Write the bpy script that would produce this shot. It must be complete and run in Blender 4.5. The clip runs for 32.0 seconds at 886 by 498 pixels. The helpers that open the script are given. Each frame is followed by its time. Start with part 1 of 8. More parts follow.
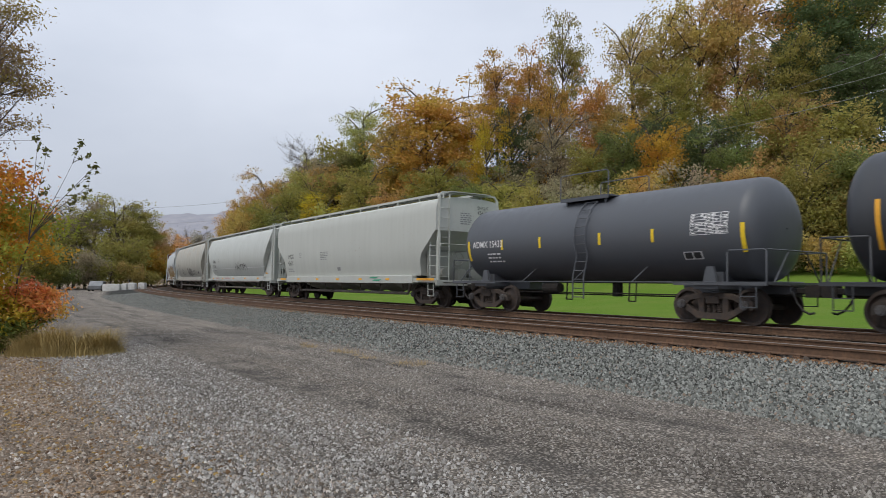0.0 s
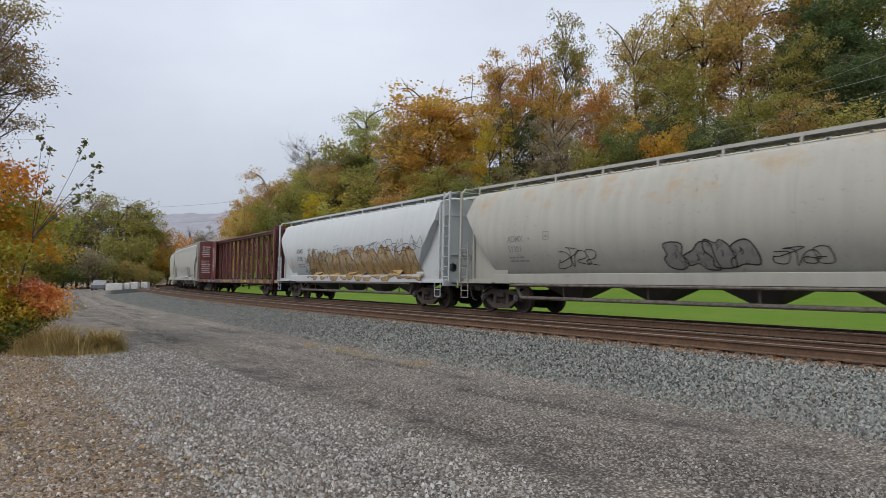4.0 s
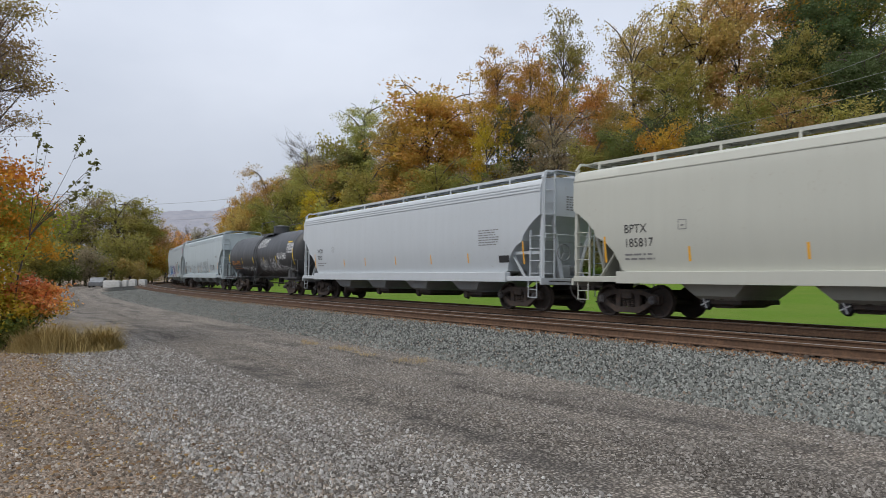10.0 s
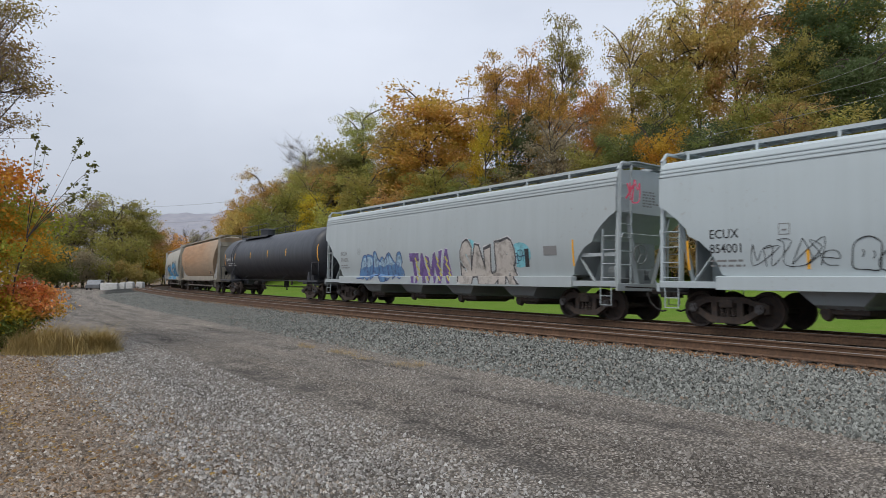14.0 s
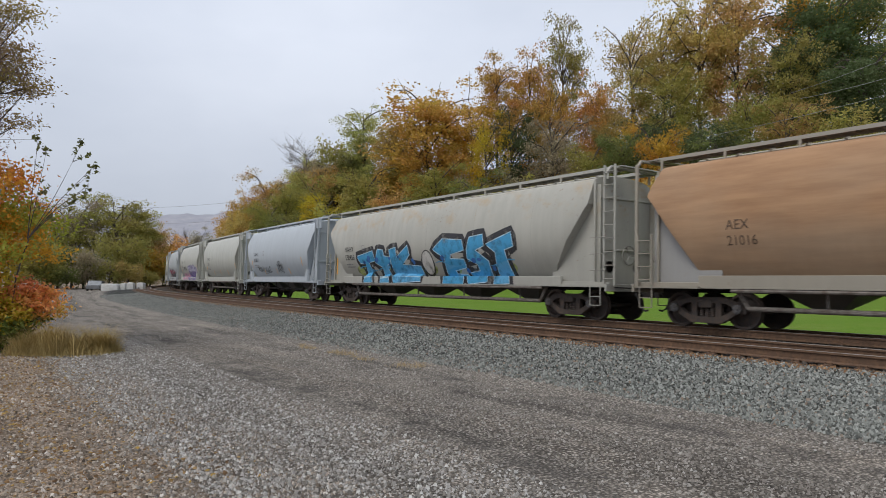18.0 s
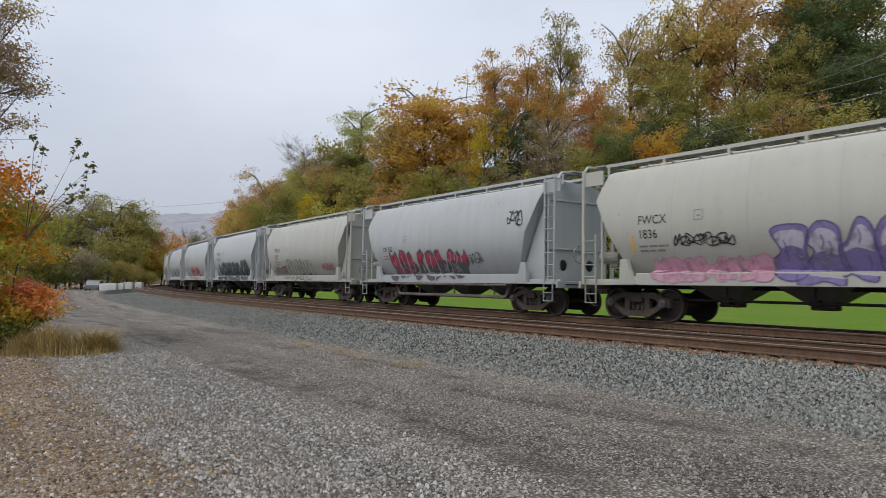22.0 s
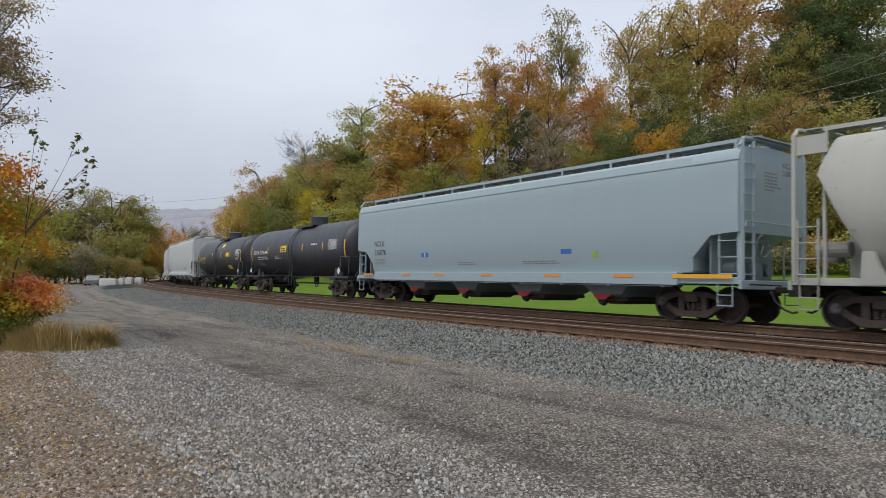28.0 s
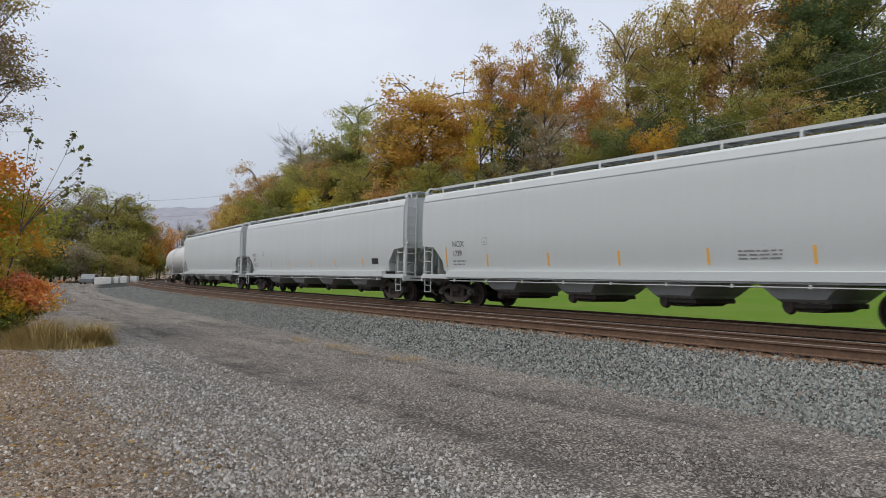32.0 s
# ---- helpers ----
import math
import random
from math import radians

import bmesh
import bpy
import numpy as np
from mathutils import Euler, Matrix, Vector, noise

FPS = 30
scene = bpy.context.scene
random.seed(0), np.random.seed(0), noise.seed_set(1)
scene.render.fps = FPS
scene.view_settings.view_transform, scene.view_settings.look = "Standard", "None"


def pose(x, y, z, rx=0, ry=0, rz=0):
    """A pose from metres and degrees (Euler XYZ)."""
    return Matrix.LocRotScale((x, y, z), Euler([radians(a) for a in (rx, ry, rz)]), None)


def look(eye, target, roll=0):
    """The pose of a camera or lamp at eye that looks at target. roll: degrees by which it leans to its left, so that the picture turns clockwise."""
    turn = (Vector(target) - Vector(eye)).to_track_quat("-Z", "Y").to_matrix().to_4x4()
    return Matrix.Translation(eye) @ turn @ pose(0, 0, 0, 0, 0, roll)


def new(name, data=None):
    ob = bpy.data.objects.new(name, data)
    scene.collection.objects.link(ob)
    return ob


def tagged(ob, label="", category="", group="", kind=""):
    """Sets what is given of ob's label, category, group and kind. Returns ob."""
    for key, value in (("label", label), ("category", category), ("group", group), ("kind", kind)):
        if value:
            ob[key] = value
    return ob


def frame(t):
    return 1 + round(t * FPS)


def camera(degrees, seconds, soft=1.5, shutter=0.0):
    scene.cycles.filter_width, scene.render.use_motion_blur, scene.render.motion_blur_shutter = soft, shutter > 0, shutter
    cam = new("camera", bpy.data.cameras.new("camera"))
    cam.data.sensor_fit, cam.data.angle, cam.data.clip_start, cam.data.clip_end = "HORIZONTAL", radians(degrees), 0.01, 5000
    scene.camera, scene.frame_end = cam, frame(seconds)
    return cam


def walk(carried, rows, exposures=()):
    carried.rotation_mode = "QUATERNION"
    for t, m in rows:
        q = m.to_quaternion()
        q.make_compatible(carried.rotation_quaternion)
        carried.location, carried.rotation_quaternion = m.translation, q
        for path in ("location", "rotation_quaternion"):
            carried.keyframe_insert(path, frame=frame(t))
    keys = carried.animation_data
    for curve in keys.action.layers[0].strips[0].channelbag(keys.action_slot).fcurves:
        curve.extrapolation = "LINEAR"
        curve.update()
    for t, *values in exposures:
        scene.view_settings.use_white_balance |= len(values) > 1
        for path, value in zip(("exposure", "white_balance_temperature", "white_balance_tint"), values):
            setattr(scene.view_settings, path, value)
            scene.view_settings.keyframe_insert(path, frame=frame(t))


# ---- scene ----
# ---- camera ----
EYE = (0.0, 0.0, 1.65)
cam = camera(65.7, 32.0, soft=0.85, shutter=0.12)


def aim(left, up, lean):
    """The hand-held camera's pose: degrees turned to the left, up and clockwise."""
    a, b = radians(left), radians(2.43 + up)
    return look(EYE, (-10 * math.tan(a), 10.0, EYE[2] + 10 * math.tan(b)), 0.44 + lean)


walk(cam, [
    (0.0, aim(0.03, 0.19, -0.22)),
    (0.5, aim(0.08, 0.23, -0.18)),
    (1.0, aim(0.10, 0.30, -0.22)),
    (1.5, aim(0.13, 0.33, -0.22)),
    (2.0, aim(0.14, 0.31, -0.24)),
    (2.5, aim(0.14, 0.24, -0.19)),
    (3.0, aim(0.19, 0.24, -0.11)),
    (3.5, aim(0.24, 0.21, -0.06)),
    (5.5, aim(0.27, 0.21, -0.03)),
    (6.0, aim(0.07, 0.22, -0.10)),
    (6.5, aim(0.00, 0.23, -0.07)),
    (7.0, aim(-0.00, 0.22, -0.10)),
    (7.5, aim(-0.05, 0.14, -0.09)),
    (8.0, aim(-0.05, 0.09, -0.08)),
    (8.5, aim(0.00, 0.04, 0.03)),
    (9.0, aim(0.00, 0.00, 0.00)),
    (9.5, aim(0.06, -0.03, -0.00)),
    (10.0, aim(0.07, -0.03, -0.07)),
    (10.5, aim(0.07, 0.01, 0.00)),
    (11.0, aim(0.04, -0.01, 0.15)),
    (11.5, aim(0.03, 0.05, 0.26)),
    (12.0, aim(0.02, 0.06, 0.12)),
    (12.5, aim(-0.05, 0.15, 0.23)),
    (13.0, aim(-0.09, 0.21, 0.15)),
    (13.5, aim(-0.10, 0.26, 0.14)),
    (14.0, aim(-0.09, 0.30, 0.20)),
    (14.5, aim(-0.09, 0.36, 0.15)),
    (16.5, aim(-0.12, 0.36, -0.06)),
    (17.0, aim(-0.09, 0.32, 0.08)),
    (17.5, aim(-0.07, 0.37, 0.09)),
    (18.0, aim(-0.04, 0.37, 0.20)),
    (18.5, aim(-0.03, 0.26, 0.12)),
    (19.0, aim(-0.10, 0.23, -0.01)),
    (19.5, aim(-0.16, 0.23, -0.01)),
    (20.0, aim(-0.17, 0.23, 0.08)),
    (20.5, aim(-0.20, 0.24, 0.10)),
    (21.0, aim(-0.21, 0.23, 0.10)),
    (21.5, aim(-0.17, 0.20, 0.03)),
    (22.0, aim(-0.17, 0.22, -0.07)),
    (22.5, aim(-0.21, 0.27, -0.06)),
    (23.0, aim(-0.19, 0.33, -0.18)),
    (23.5, aim(-0.17, 0.35, -0.12)),
    (24.0, aim(-0.17, 0.28, -0.12)),
    (24.5, aim(-0.13, 0.22, -0.12)),
    (25.0, aim(-0.15, 0.13, -0.02)),
    (25.5, aim(-0.15, 0.08, 0.01)),
    (27.5, aim(-0.16, -0.04, 0.11)),
    (28.0, aim(-0.19, -0.06, 0.20)),
    (28.5, aim(-0.23, -0.11, 0.13)),
    (29.0, aim(-0.45, -0.13, 0.20)),
    (29.5, aim(-0.47, -0.08, 0.12)),
    (30.0, aim(-0.51, -0.08, 0.24)),
    (30.5, aim(-0.54, -0.05, 0.29)),
    (31.0, aim(-0.51, -0.07, 0.29)),
    (31.5, aim(-0.51, -0.11, 0.24)),
    (32.0, aim(-0.50, -0.15, 0.25)),
], exposures=[(0.0, 0.0), (32.0, 0.0)])

# ---- sky and light ----
world = bpy.data.worlds.new("overcast_sky")
scene.world = world
world.use_nodes = True
wn, wl = world.node_tree.nodes, world.node_tree.links
wn.clear()
w_out, w_bg = wn.new("ShaderNodeOutputWorld"), wn.new("ShaderNodeBackground")
w_sky = wn.new("ShaderNodeTexSky")
w_sky.sky_type, w_sky.sun_disc = "NISHITA", False
w_sky.sun_elevation, w_sky.sun_rotation = radians(56), radians(219)
w_sky.air_density, w_sky.dust_density = 1.0, 4.0
w_geo = wn.new("ShaderNodeTexCoord")
w_map = wn.new("ShaderNodeMapping")
w_map.inputs["Scale"].default_value = (1.0, 1.0, 2.0)
w_noise = wn.new("ShaderNodeTexNoise")
w_noise.inputs["Scale"].default_value, w_noise.inputs["Detail"].default_value = 1.7, 5.0
w_noise.inputs["Roughness"].default_value = 0.5
w_ramp = wn.new("ShaderNodeValToRGB")
w_ramp.color_ramp.elements[0].position, w_ramp.color_ramp.elements[0].color = 0.30, (4.9, 5.4, 6.4, 1)
w_ramp.color_ramp.elements[1].position, w_ramp.color_ramp.elements[1].color = 0.72, (6.85, 7.3, 8.25, 1)
w_mix = wn.new("ShaderNodeMix")
w_mix.data_type = "RGBA"
w_mix.inputs["Factor"].default_value = 0.9
wl.new(w_geo.outputs["Generated"], w_map.inputs["Vector"])
wl.new(w_map.outputs["Vector"], w_noise.inputs["Vector"])
wl.new(w_noise.outputs["Fac"], w_ramp.inputs["Fac"])
wl.new(w_sky.outputs["Color"], w_mix.inputs["A"])
wl.new(w_ramp.outputs["Color"], w_mix.inputs["B"])
# an overcast sky is duller towards the horizon
w_sep, w_low, w_dim = wn.new("ShaderNodeSeparateXYZ"), wn.new("ShaderNodeMapRange"), wn.new("ShaderNodeVectorMath")
w_low.inputs["From Min"].default_value, w_low.inputs["From Max"].default_value = 0.0, 0.34
w_low.inputs["To Min"].default_value, w_low.inputs["To Max"].default_value = 0.70, 1.0
w_dim.operation = "SCALE"
wl.new(w_geo.outputs["Generated"], w_sep.inputs[0])
wl.new(w_sep.outputs["Z"], w_low.inputs["Value"])
wl.new(w_mix.outputs["Result"], w_dim.inputs[0])
wl.new(w_low.outputs["Result"], w_dim.inputs["Scale"])
wl.new(w_dim.outputs[0], w_bg.inputs["Color"])
w_bg.inputs["Strength"].default_value = 0.123
wl.new(w_bg.outputs["Background"], w_out.inputs["Surface"])

sun = new("sun", bpy.data.lights.new("sun", "SUN"))
sun.data.energy, sun.data.angle, sun.data.color = 1.6, radians(30), (1.0, 0.95, 0.87)
sun.matrix_world = look((-26, -32, 62), (0, 0, 0))


# ---- materials ----
def shader(name, rough=0.8, metal=0.0):
    """A node material: its tree, its surface node and a helper that adds nodes."""
    m = bpy.data.materials.new(name)
    m.use_nodes = True
    t = m.node_tree
    b = t.nodes["Principled BSDF"]
    b.inputs["Roughness"].default_value, b.inputs["Metallic"].default_value = rough, metal
    return m, t, b


def node(t, kind, **values):
    n = t.nodes.new("ShaderNode" + kind)
    for key, value in values.items():
        n.inputs[key.replace("_", " ")].default_value = value
    return n


def blend(t, fac, a, b, mode="MIX"):
    """Colour mix; each input is a socket or a value."""
    n = t.nodes.new("ShaderNodeMix")
    n.data_type, n.blend_type = "RGBA", mode
    for key, value in (("Factor", fac), ("A", a), ("B", b)):
        sock = n.inputs[key] if key == "Factor" else [i for i in n.inputs if i.name == key and i.type == "RGBA"][0]
        if isinstance(value, bpy.types.NodeSocket):
            t.links.new(value, sock)
        else:
            sock.default_value = value if key == "Factor" else (*value, 1) if len(value) == 3 else value
    return [o for o in n.outputs if o.type == "RGBA"][0]


def ramp(t, fac, *stops):
    n = t.nodes.new("ShaderNodeValToRGB")
    while len(n.color_ramp.elements) < len(stops):
        n.color_ramp.elements.new(0.5)
    for e, (p, c) in zip(n.color_ramp.elements, stops):
        e.position, e.color = p, (*c, 1) if len(c) == 3 else c
    t.links.new(fac, n.inputs["Fac"])
    return n.outputs["Color"]


def noise_of(t, scale, detail=3.0, vector=None, rough=0.55):
    n = node(t, "TexNoise", Scale=scale, Detail=detail, Roughness=rough)
    if vector is not None:
        t.links.new(vector, n.inputs["Vector"])
    return n.outputs["Fac"]


def stretched(t, scale, kind="Object"):
    c, m = t.nodes.new("ShaderNodeTexCoord"), node(t, "Mapping", Scale=scale)
    t.links.new(c.outputs[kind], m.inputs["Vector"])
    return m.outputs["Vector"]


def bump(t, b, height, strength=0.3, distance=0.02):
    n = node(t, "Bump", Strength=strength, Distance=distance)
    t.links.new(height, n.inputs["Height"])
    t.links.new(n.outputs["Normal"], b.inputs["Normal"])


def node_range(t, value, low, high):
    n = node(t, "MapRange", From_Min=low, From_Max=high)
    t.links.new(value, n.inputs["Value"])
    return n.outputs["Result"]


W = (1, 1, 1)
K = (0, 0, 0)


def paint_material():
    """Railcar paint: the object's own colour, with road dust, rain streaks and rust by the object's alpha."""
    m, t, b = shader("railcar_paint", 0.5)
    info = t.nodes.new("ShaderNodeObjectInfo")
    add = node(t, "VectorMath")
    c = t.nodes.new("ShaderNodeTexCoord")
    mul = node(t, "VectorMath")
    mul.operation = "MULTIPLY"
    mul.inputs[1].default_value = (40, 40, 0)
    cmb = t.nodes.new("ShaderNodeCombineXYZ")
    t.links.new(info.outputs["Color"], mul.inputs[0])
    t.links.new(c.outputs["Object"], add.inputs[0])
    t.links.new(mul.outputs[0], add.inputs[1])
    v = add.outputs[0]
    streak = node(t, "Mapping", Scale=(2.2, 2.2, 0.16))
    t.links.new(v, streak.inputs["Vector"])
    s1 = noise_of(t, 1.6, 5, streak.outputs["Vector"])
    s2 = noise_of(t, 0.45, 4, v)
    s3 = noise_of(t, 7.0, 5, v, 0.65)
    base = info.outputs["Color"]
    dust = blend(t, ramp(t, s1, (0.38, K), (0.72, (0.55,) * 3)), base, blend(t, 0.42, base, (0.142, 0.142, 0.126)))
    patch = blend(t, ramp(t, s2, (0.35, K), (0.7, (0.42,) * 3)), dust, blend(t, 0.35, base, (0.168, 0.168, 0.150)))
    wear = t.nodes.new("ShaderNodeMath")
    wear.operation = "MULTIPLY"
    rust_spots = ramp(t, s3, (0.60, K), (0.74, W))
    rust_zone = ramp(t, s2, (0.46, K), (0.62, W))
    both = blend(t, 1.0, rust_spots, rust_zone, "MULTIPLY")
    t.links.new(both, wear.inputs[0])
    t.links.new(info.outputs["Alpha"], wear.inputs[1])
    clean = blend(t, info.outputs["Alpha"], base, patch)
    rusty = blend(t, wear.outputs[0], clean, (0.20, 0.085, 0.035))
    # orange rust stains running down from the roof seam of worn cars
    sp2 = t.nodes.new("ShaderNodeSeparateXYZ")
    t.links.new(c.outputs["Object"], sp2.inputs[0])
    band = ramp(t, node_range(t, sp2.outputs["Z"], 2.9, 4.3), (0.10, K), (0.50, W), (0.85, W), (1.0, (0.5,) * 3))
    blots = node(t, "Mapping", Scale=(0.9, 0.9, 1.3))
    t.links.new(v, blots.inputs["Vector"])
    blot = ramp(t, noise_of(t, 1.15, 5, blots.outputs["Vector"], 0.62), (0.52, K), (0.66, (0.6,) * 3))
    worn = ramp(t, info.outputs["Alpha"], (0.62, K), (0.75, (0.75,) * 3))
    stain = blend(t, 1.0, blend(t, 1.0, band, blot, "MULTIPLY"), worn, "MULTIPLY")
    rusty = blend(t, stain, rusty, (0.42, 0.26, 0.095))
    # darker and browner towards the bottom, more so with a higher alpha
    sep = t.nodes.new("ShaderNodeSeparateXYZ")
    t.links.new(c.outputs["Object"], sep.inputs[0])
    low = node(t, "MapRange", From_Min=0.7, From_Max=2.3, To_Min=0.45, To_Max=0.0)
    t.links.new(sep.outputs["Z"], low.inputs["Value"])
    low_tint = t.nodes.new("ShaderNodeMath")
    low_tint.operation = "MULTIPLY"
    t.links.new(low.outputs["Result"], low_tint.inputs[0])
    t.links.new(info.outputs["Alpha"], low_tint.inputs[1])
    final = blend(t, low_tint.outputs[0], rusty, (0.10, 0.09, 0.075))
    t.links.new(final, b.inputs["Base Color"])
    rg = node(t, "MapRange", To_Min=0.30, To_Max=0.62)
    t.links.new(s1, rg.inputs["Value"])
    t.links.new(rg.outputs["Result"], b.inputs["Roughness"])
    bump(t, b, noise_of(t, 2.2, 3, v), 0.12, 0.02)
    return m


def metal_material(name, colour, rusty, rough, scale=9.0, metal=0.0):
    m, t, b = shader(name, rough, metal)
    v = stretched(t, W)
    n1, n2 = noise_of(t, scale, 5, v, 0.6), noise_of(t, scale * 0.17, 3, v)
    c = blend(t, ramp(t, n1, (0.42, K), (0.62, W)), colour, rusty)
    c = blend(t, ramp(t, n2, (0.3, K), (0.7, (0.5,) * 3)), c, tuple(x * 0.55 for x in colour))
    t.links.new(c, b.inputs["Base Color"])
    bump(t, b, n1, 0.25, 0.01)
    return m


PAINT = paint_material()


def film_material():
    """Grey car paint under a film of brown rust dust, thickest on the upper sides and thinning towards one end."""
    m, t, b = shader("rust_dust_film", 0.7)
    c = t.nodes.new("ShaderNodeTexCoord")
    sp = t.nodes.new("ShaderNodeSeparateXYZ")
    t.links.new(c.outputs["Object"], sp.inputs[0])
    cloud = noise_of(t, 0.55, 4, stretched(t, (0.6, 1.0, 1.2)))
    streak = noise_of(t, 1.4, 5, stretched(t, (0.35, 1.0, 3.0)), 0.6)
    drip = noise_of(t, 2.0, 4, stretched(t, (2.4, 2.4, 0.15)))
    end = ramp(t, node_range(t, sp.outputs["X"], -8.0, 8.5), (0.0, W), (0.6, (0.95,) * 3), (1.0, (0.42,) * 3))
    up = ramp(t, node_range(t, sp.outputs["Z"], 1.2, 4.2), (0.0, (0.72,) * 3), (0.30, (0.78,) * 3), (0.5, W), (1.0, W))
    thick = blend(t, 1.0, blend(t, 1.0, end, up, "MULTIPLY"), ramp(t, cloud, (0.3, (0.78,) * 3), (0.6, W)), "MULTIPLY")
    base = blend(t, ramp(t, drip, (0.4, K), (0.7, (0.35,) * 3)), (0.39, 0.345, 0.265), (0.27, 0.23, 0.175))
    dust = blend(t, ramp(t, streak, (0.35, K), (0.65, W)), (0.30, 0.162, 0.080), (0.41, 0.235, 0.120))
    t.links.new(blend(t, thick, base, dust), b.inputs["Base Color"])
    bump(t, b, cloud, 0.1, 0.02)
    return m


FILM = film_material()
TRUCK = metal_material("truck_steel", (0.064, 0.053, 0.047), (0.098, 0.068, 0.050), 0.9)
WHEEL = metal_material("wheel_steel", (0.052, 0.042, 0.037), (0.078, 0.052, 0.040), 0.75)
PIPE = metal_material("dusty_pipe", (0.23, 0.205, 0.18), (0.13, 0.10, 0.078), 0.85, 5.0)
BEARING = metal_material("bearing_cap_steel", (0.13, 0.125, 0.125), (0.09, 0.075, 0.065), 0.6)
UNDER = metal_material("underframe_steel", (0.016, 0.014, 0.013), (0.032, 0.024, 0.019), 0.9)
GALV = metal_material("galvanised_grating", (0.36, 0.37, 0.37), (0.24, 0.23, 0.22), 0.55, 6.0, 0.3)
RUBBER = metal_material("rubber_hose", (0.02, 0.02, 0.02), (0.035, 0.03, 0.03), 0.7)
RAIL = metal_material("rail_steel", (0.12, 0.070, 0.043), (0.18, 0.102, 0.058), 0.85, 12.0)
HEAD = metal_material("rail_head", (0.34, 0.30, 0.27), (0.26, 0.21, 0.18), 0.45, 3.0, 0.25)


def flat_material(name, colour, rough=0.55, emit=0.0):
    m, t, b = shader(name, rough)
    n = noise_of(t, 14.0, 4, stretched(t, W))
    t.links.new(blend(t, ramp(t, n, (0.35, K), (0.8, (0.45,) * 3)), colour, tuple(x * 0.6 + 0.03 for x in colour)), b.inputs["Base Color"])
    return m


def dust_material():
    """A thin veil of pale dust that runs down in streaks."""
    m, t, b = shader("pale_dust", 0.9)
    b.inputs["Base Color"].default_value = (0.42, 0.42, 0.41, 1)
    run = noise_of(t, 3.0, 5, stretched(t, (3.0, 1.0, 0.35)), 0.65)
    t.links.new(ramp(t, run, (0.40, (0.02,) * 3), (0.70, (0.34,) * 3)), b.inputs["Alpha"])
    return m


DUST = dust_material()
BLACK = flat_material("black_marking", (0.02, 0.02, 0.022))
WHITE = flat_material("white_marking", (0.78, 0.78, 0.78))
YELLOW = flat_material("yellow_reflector", (0.85, 0.42, 0.03))
SIGN_YELLOW = flat_material("yellow_sign", (0.85, 0.60, 0.02))
GREYMARK = flat_material("grey_marking", (0.22, 0.22, 0.22))
RED = flat_material("red_marking", (0.50, 0.16, 0.14))
BLUE = flat_material("blue_marking", (0.05, 0.16, 0.50))
GATE_RED = flat_material("gate_red", (0.50, 0.035, 0.045))
GREEN = flat_material("green_marking", (0.05, 0.35, 0.20))
OCHRE = flat_material("grimy_reflector", (0.42, 0.21, 0.025), 0.7)
ORANGE = flat_material("orange_marking", (0.75, 0.30, 0.05))
HOLE = flat_material("dark_opening", (0.012, 0.012, 0.012))
_sprays = {}


def spray(r, g, b):
    """Spray paint of one colour."""
    if (r, g, b) not in _sprays:
        m = flat_material("spray_paint", (r, g, b), 0.6)
        t = m.node_tree
        thin = ramp(t, noise_of(t, 2.6, 5, stretched(t, W), 0.65), (0.34, (0.45,) * 3), (0.52, W))
        t.links.new(thin, t.nodes["Principled BSDF"].inputs["Alpha"])
        _sprays[r, g, b] = m
    return _sprays[r, g, b]


# ---- mesh helpers ----
def mesh_of(name, verts, faces, smooth=False):
    """A mesh from numpy arrays: verts n x 3, faces m x 3 or m x 4."""
    verts, faces = np.asarray(verts, np.float32), np.asarray(faces, np.int32)
    me = bpy.data.meshes.new(name)
    k = faces.shape[1]
    me.vertices.add(len(verts))
    me.vertices.foreach_set("co", verts.ravel())
    me.loops.add(faces.size)
    me.loops.foreach_set("vertex_index", faces.ravel())
    me.polygons.add(len(faces))
    me.polygons.foreach_set("loop_start", np.arange(0, faces.size, k, dtype=np.int32))
    me.polygons.foreach_set("use_smooth", np.full(len(faces), smooth))
    me.update(calc_edges=True)
    return me


def finish(bm, name, smooth=False):
    me = bpy.data.meshes.new(name)
    bm.normal_update()
    bm.to_mesh(me)
    bm.free()
    if smooth:
        me.polygons.foreach_set("use_smooth", np.ones(len(me.polygons), bool))
    return me


def box(bm, x0, x1, y0, y1, z0, z1, bevel=0.0):
    """A box in bm; with bevel, its edges are chamfered."""
    made = bmesh.ops.create_cube(bm, size=1.0, matrix=Matrix.LocRotScale(
        ((x0 + x1) / 2, (y0 + y1) / 2, (z0 + z1) / 2), None, (abs(x1 - x0), abs(y1 - y0), abs(z1 - z0))))
    if bevel:
        edges = list({e for v in made["verts"] for e in v.link_edges})
        bmesh.ops.bevel(bm, geom=edges, offset=bevel, segments=1, affect="EDGES")


def bar(bm, a, b, r, sides=6, r2=None):
    """A round bar from a to b."""
    a, b = Vector(a), Vector(b)
    d = b - a
    m = Matrix.Translation((a + b) / 2) @ d.to_track_quat("Z", "Y").to_matrix().to_4x4()
    bmesh.ops.create_cone(bm, cap_ends=True, segments=sides, radius1=r, radius2=r if r2 is None else r2, depth=d.length, matrix=m)


def beam(bm, a, b, w, h):
    """A flat bar from a to b, w wide across, h high."""
    a, b = Vector(a), Vector(b)
    d = b - a
    q = d.to_track_quat("X", "Z").to_matrix().to_4x4()
    bmesh.ops.create_cube(bm, size=1.0, matrix=Matrix.Translation((a + b) / 2) @ q @ Matrix.Diagonal((d.length, w, h, 1)))


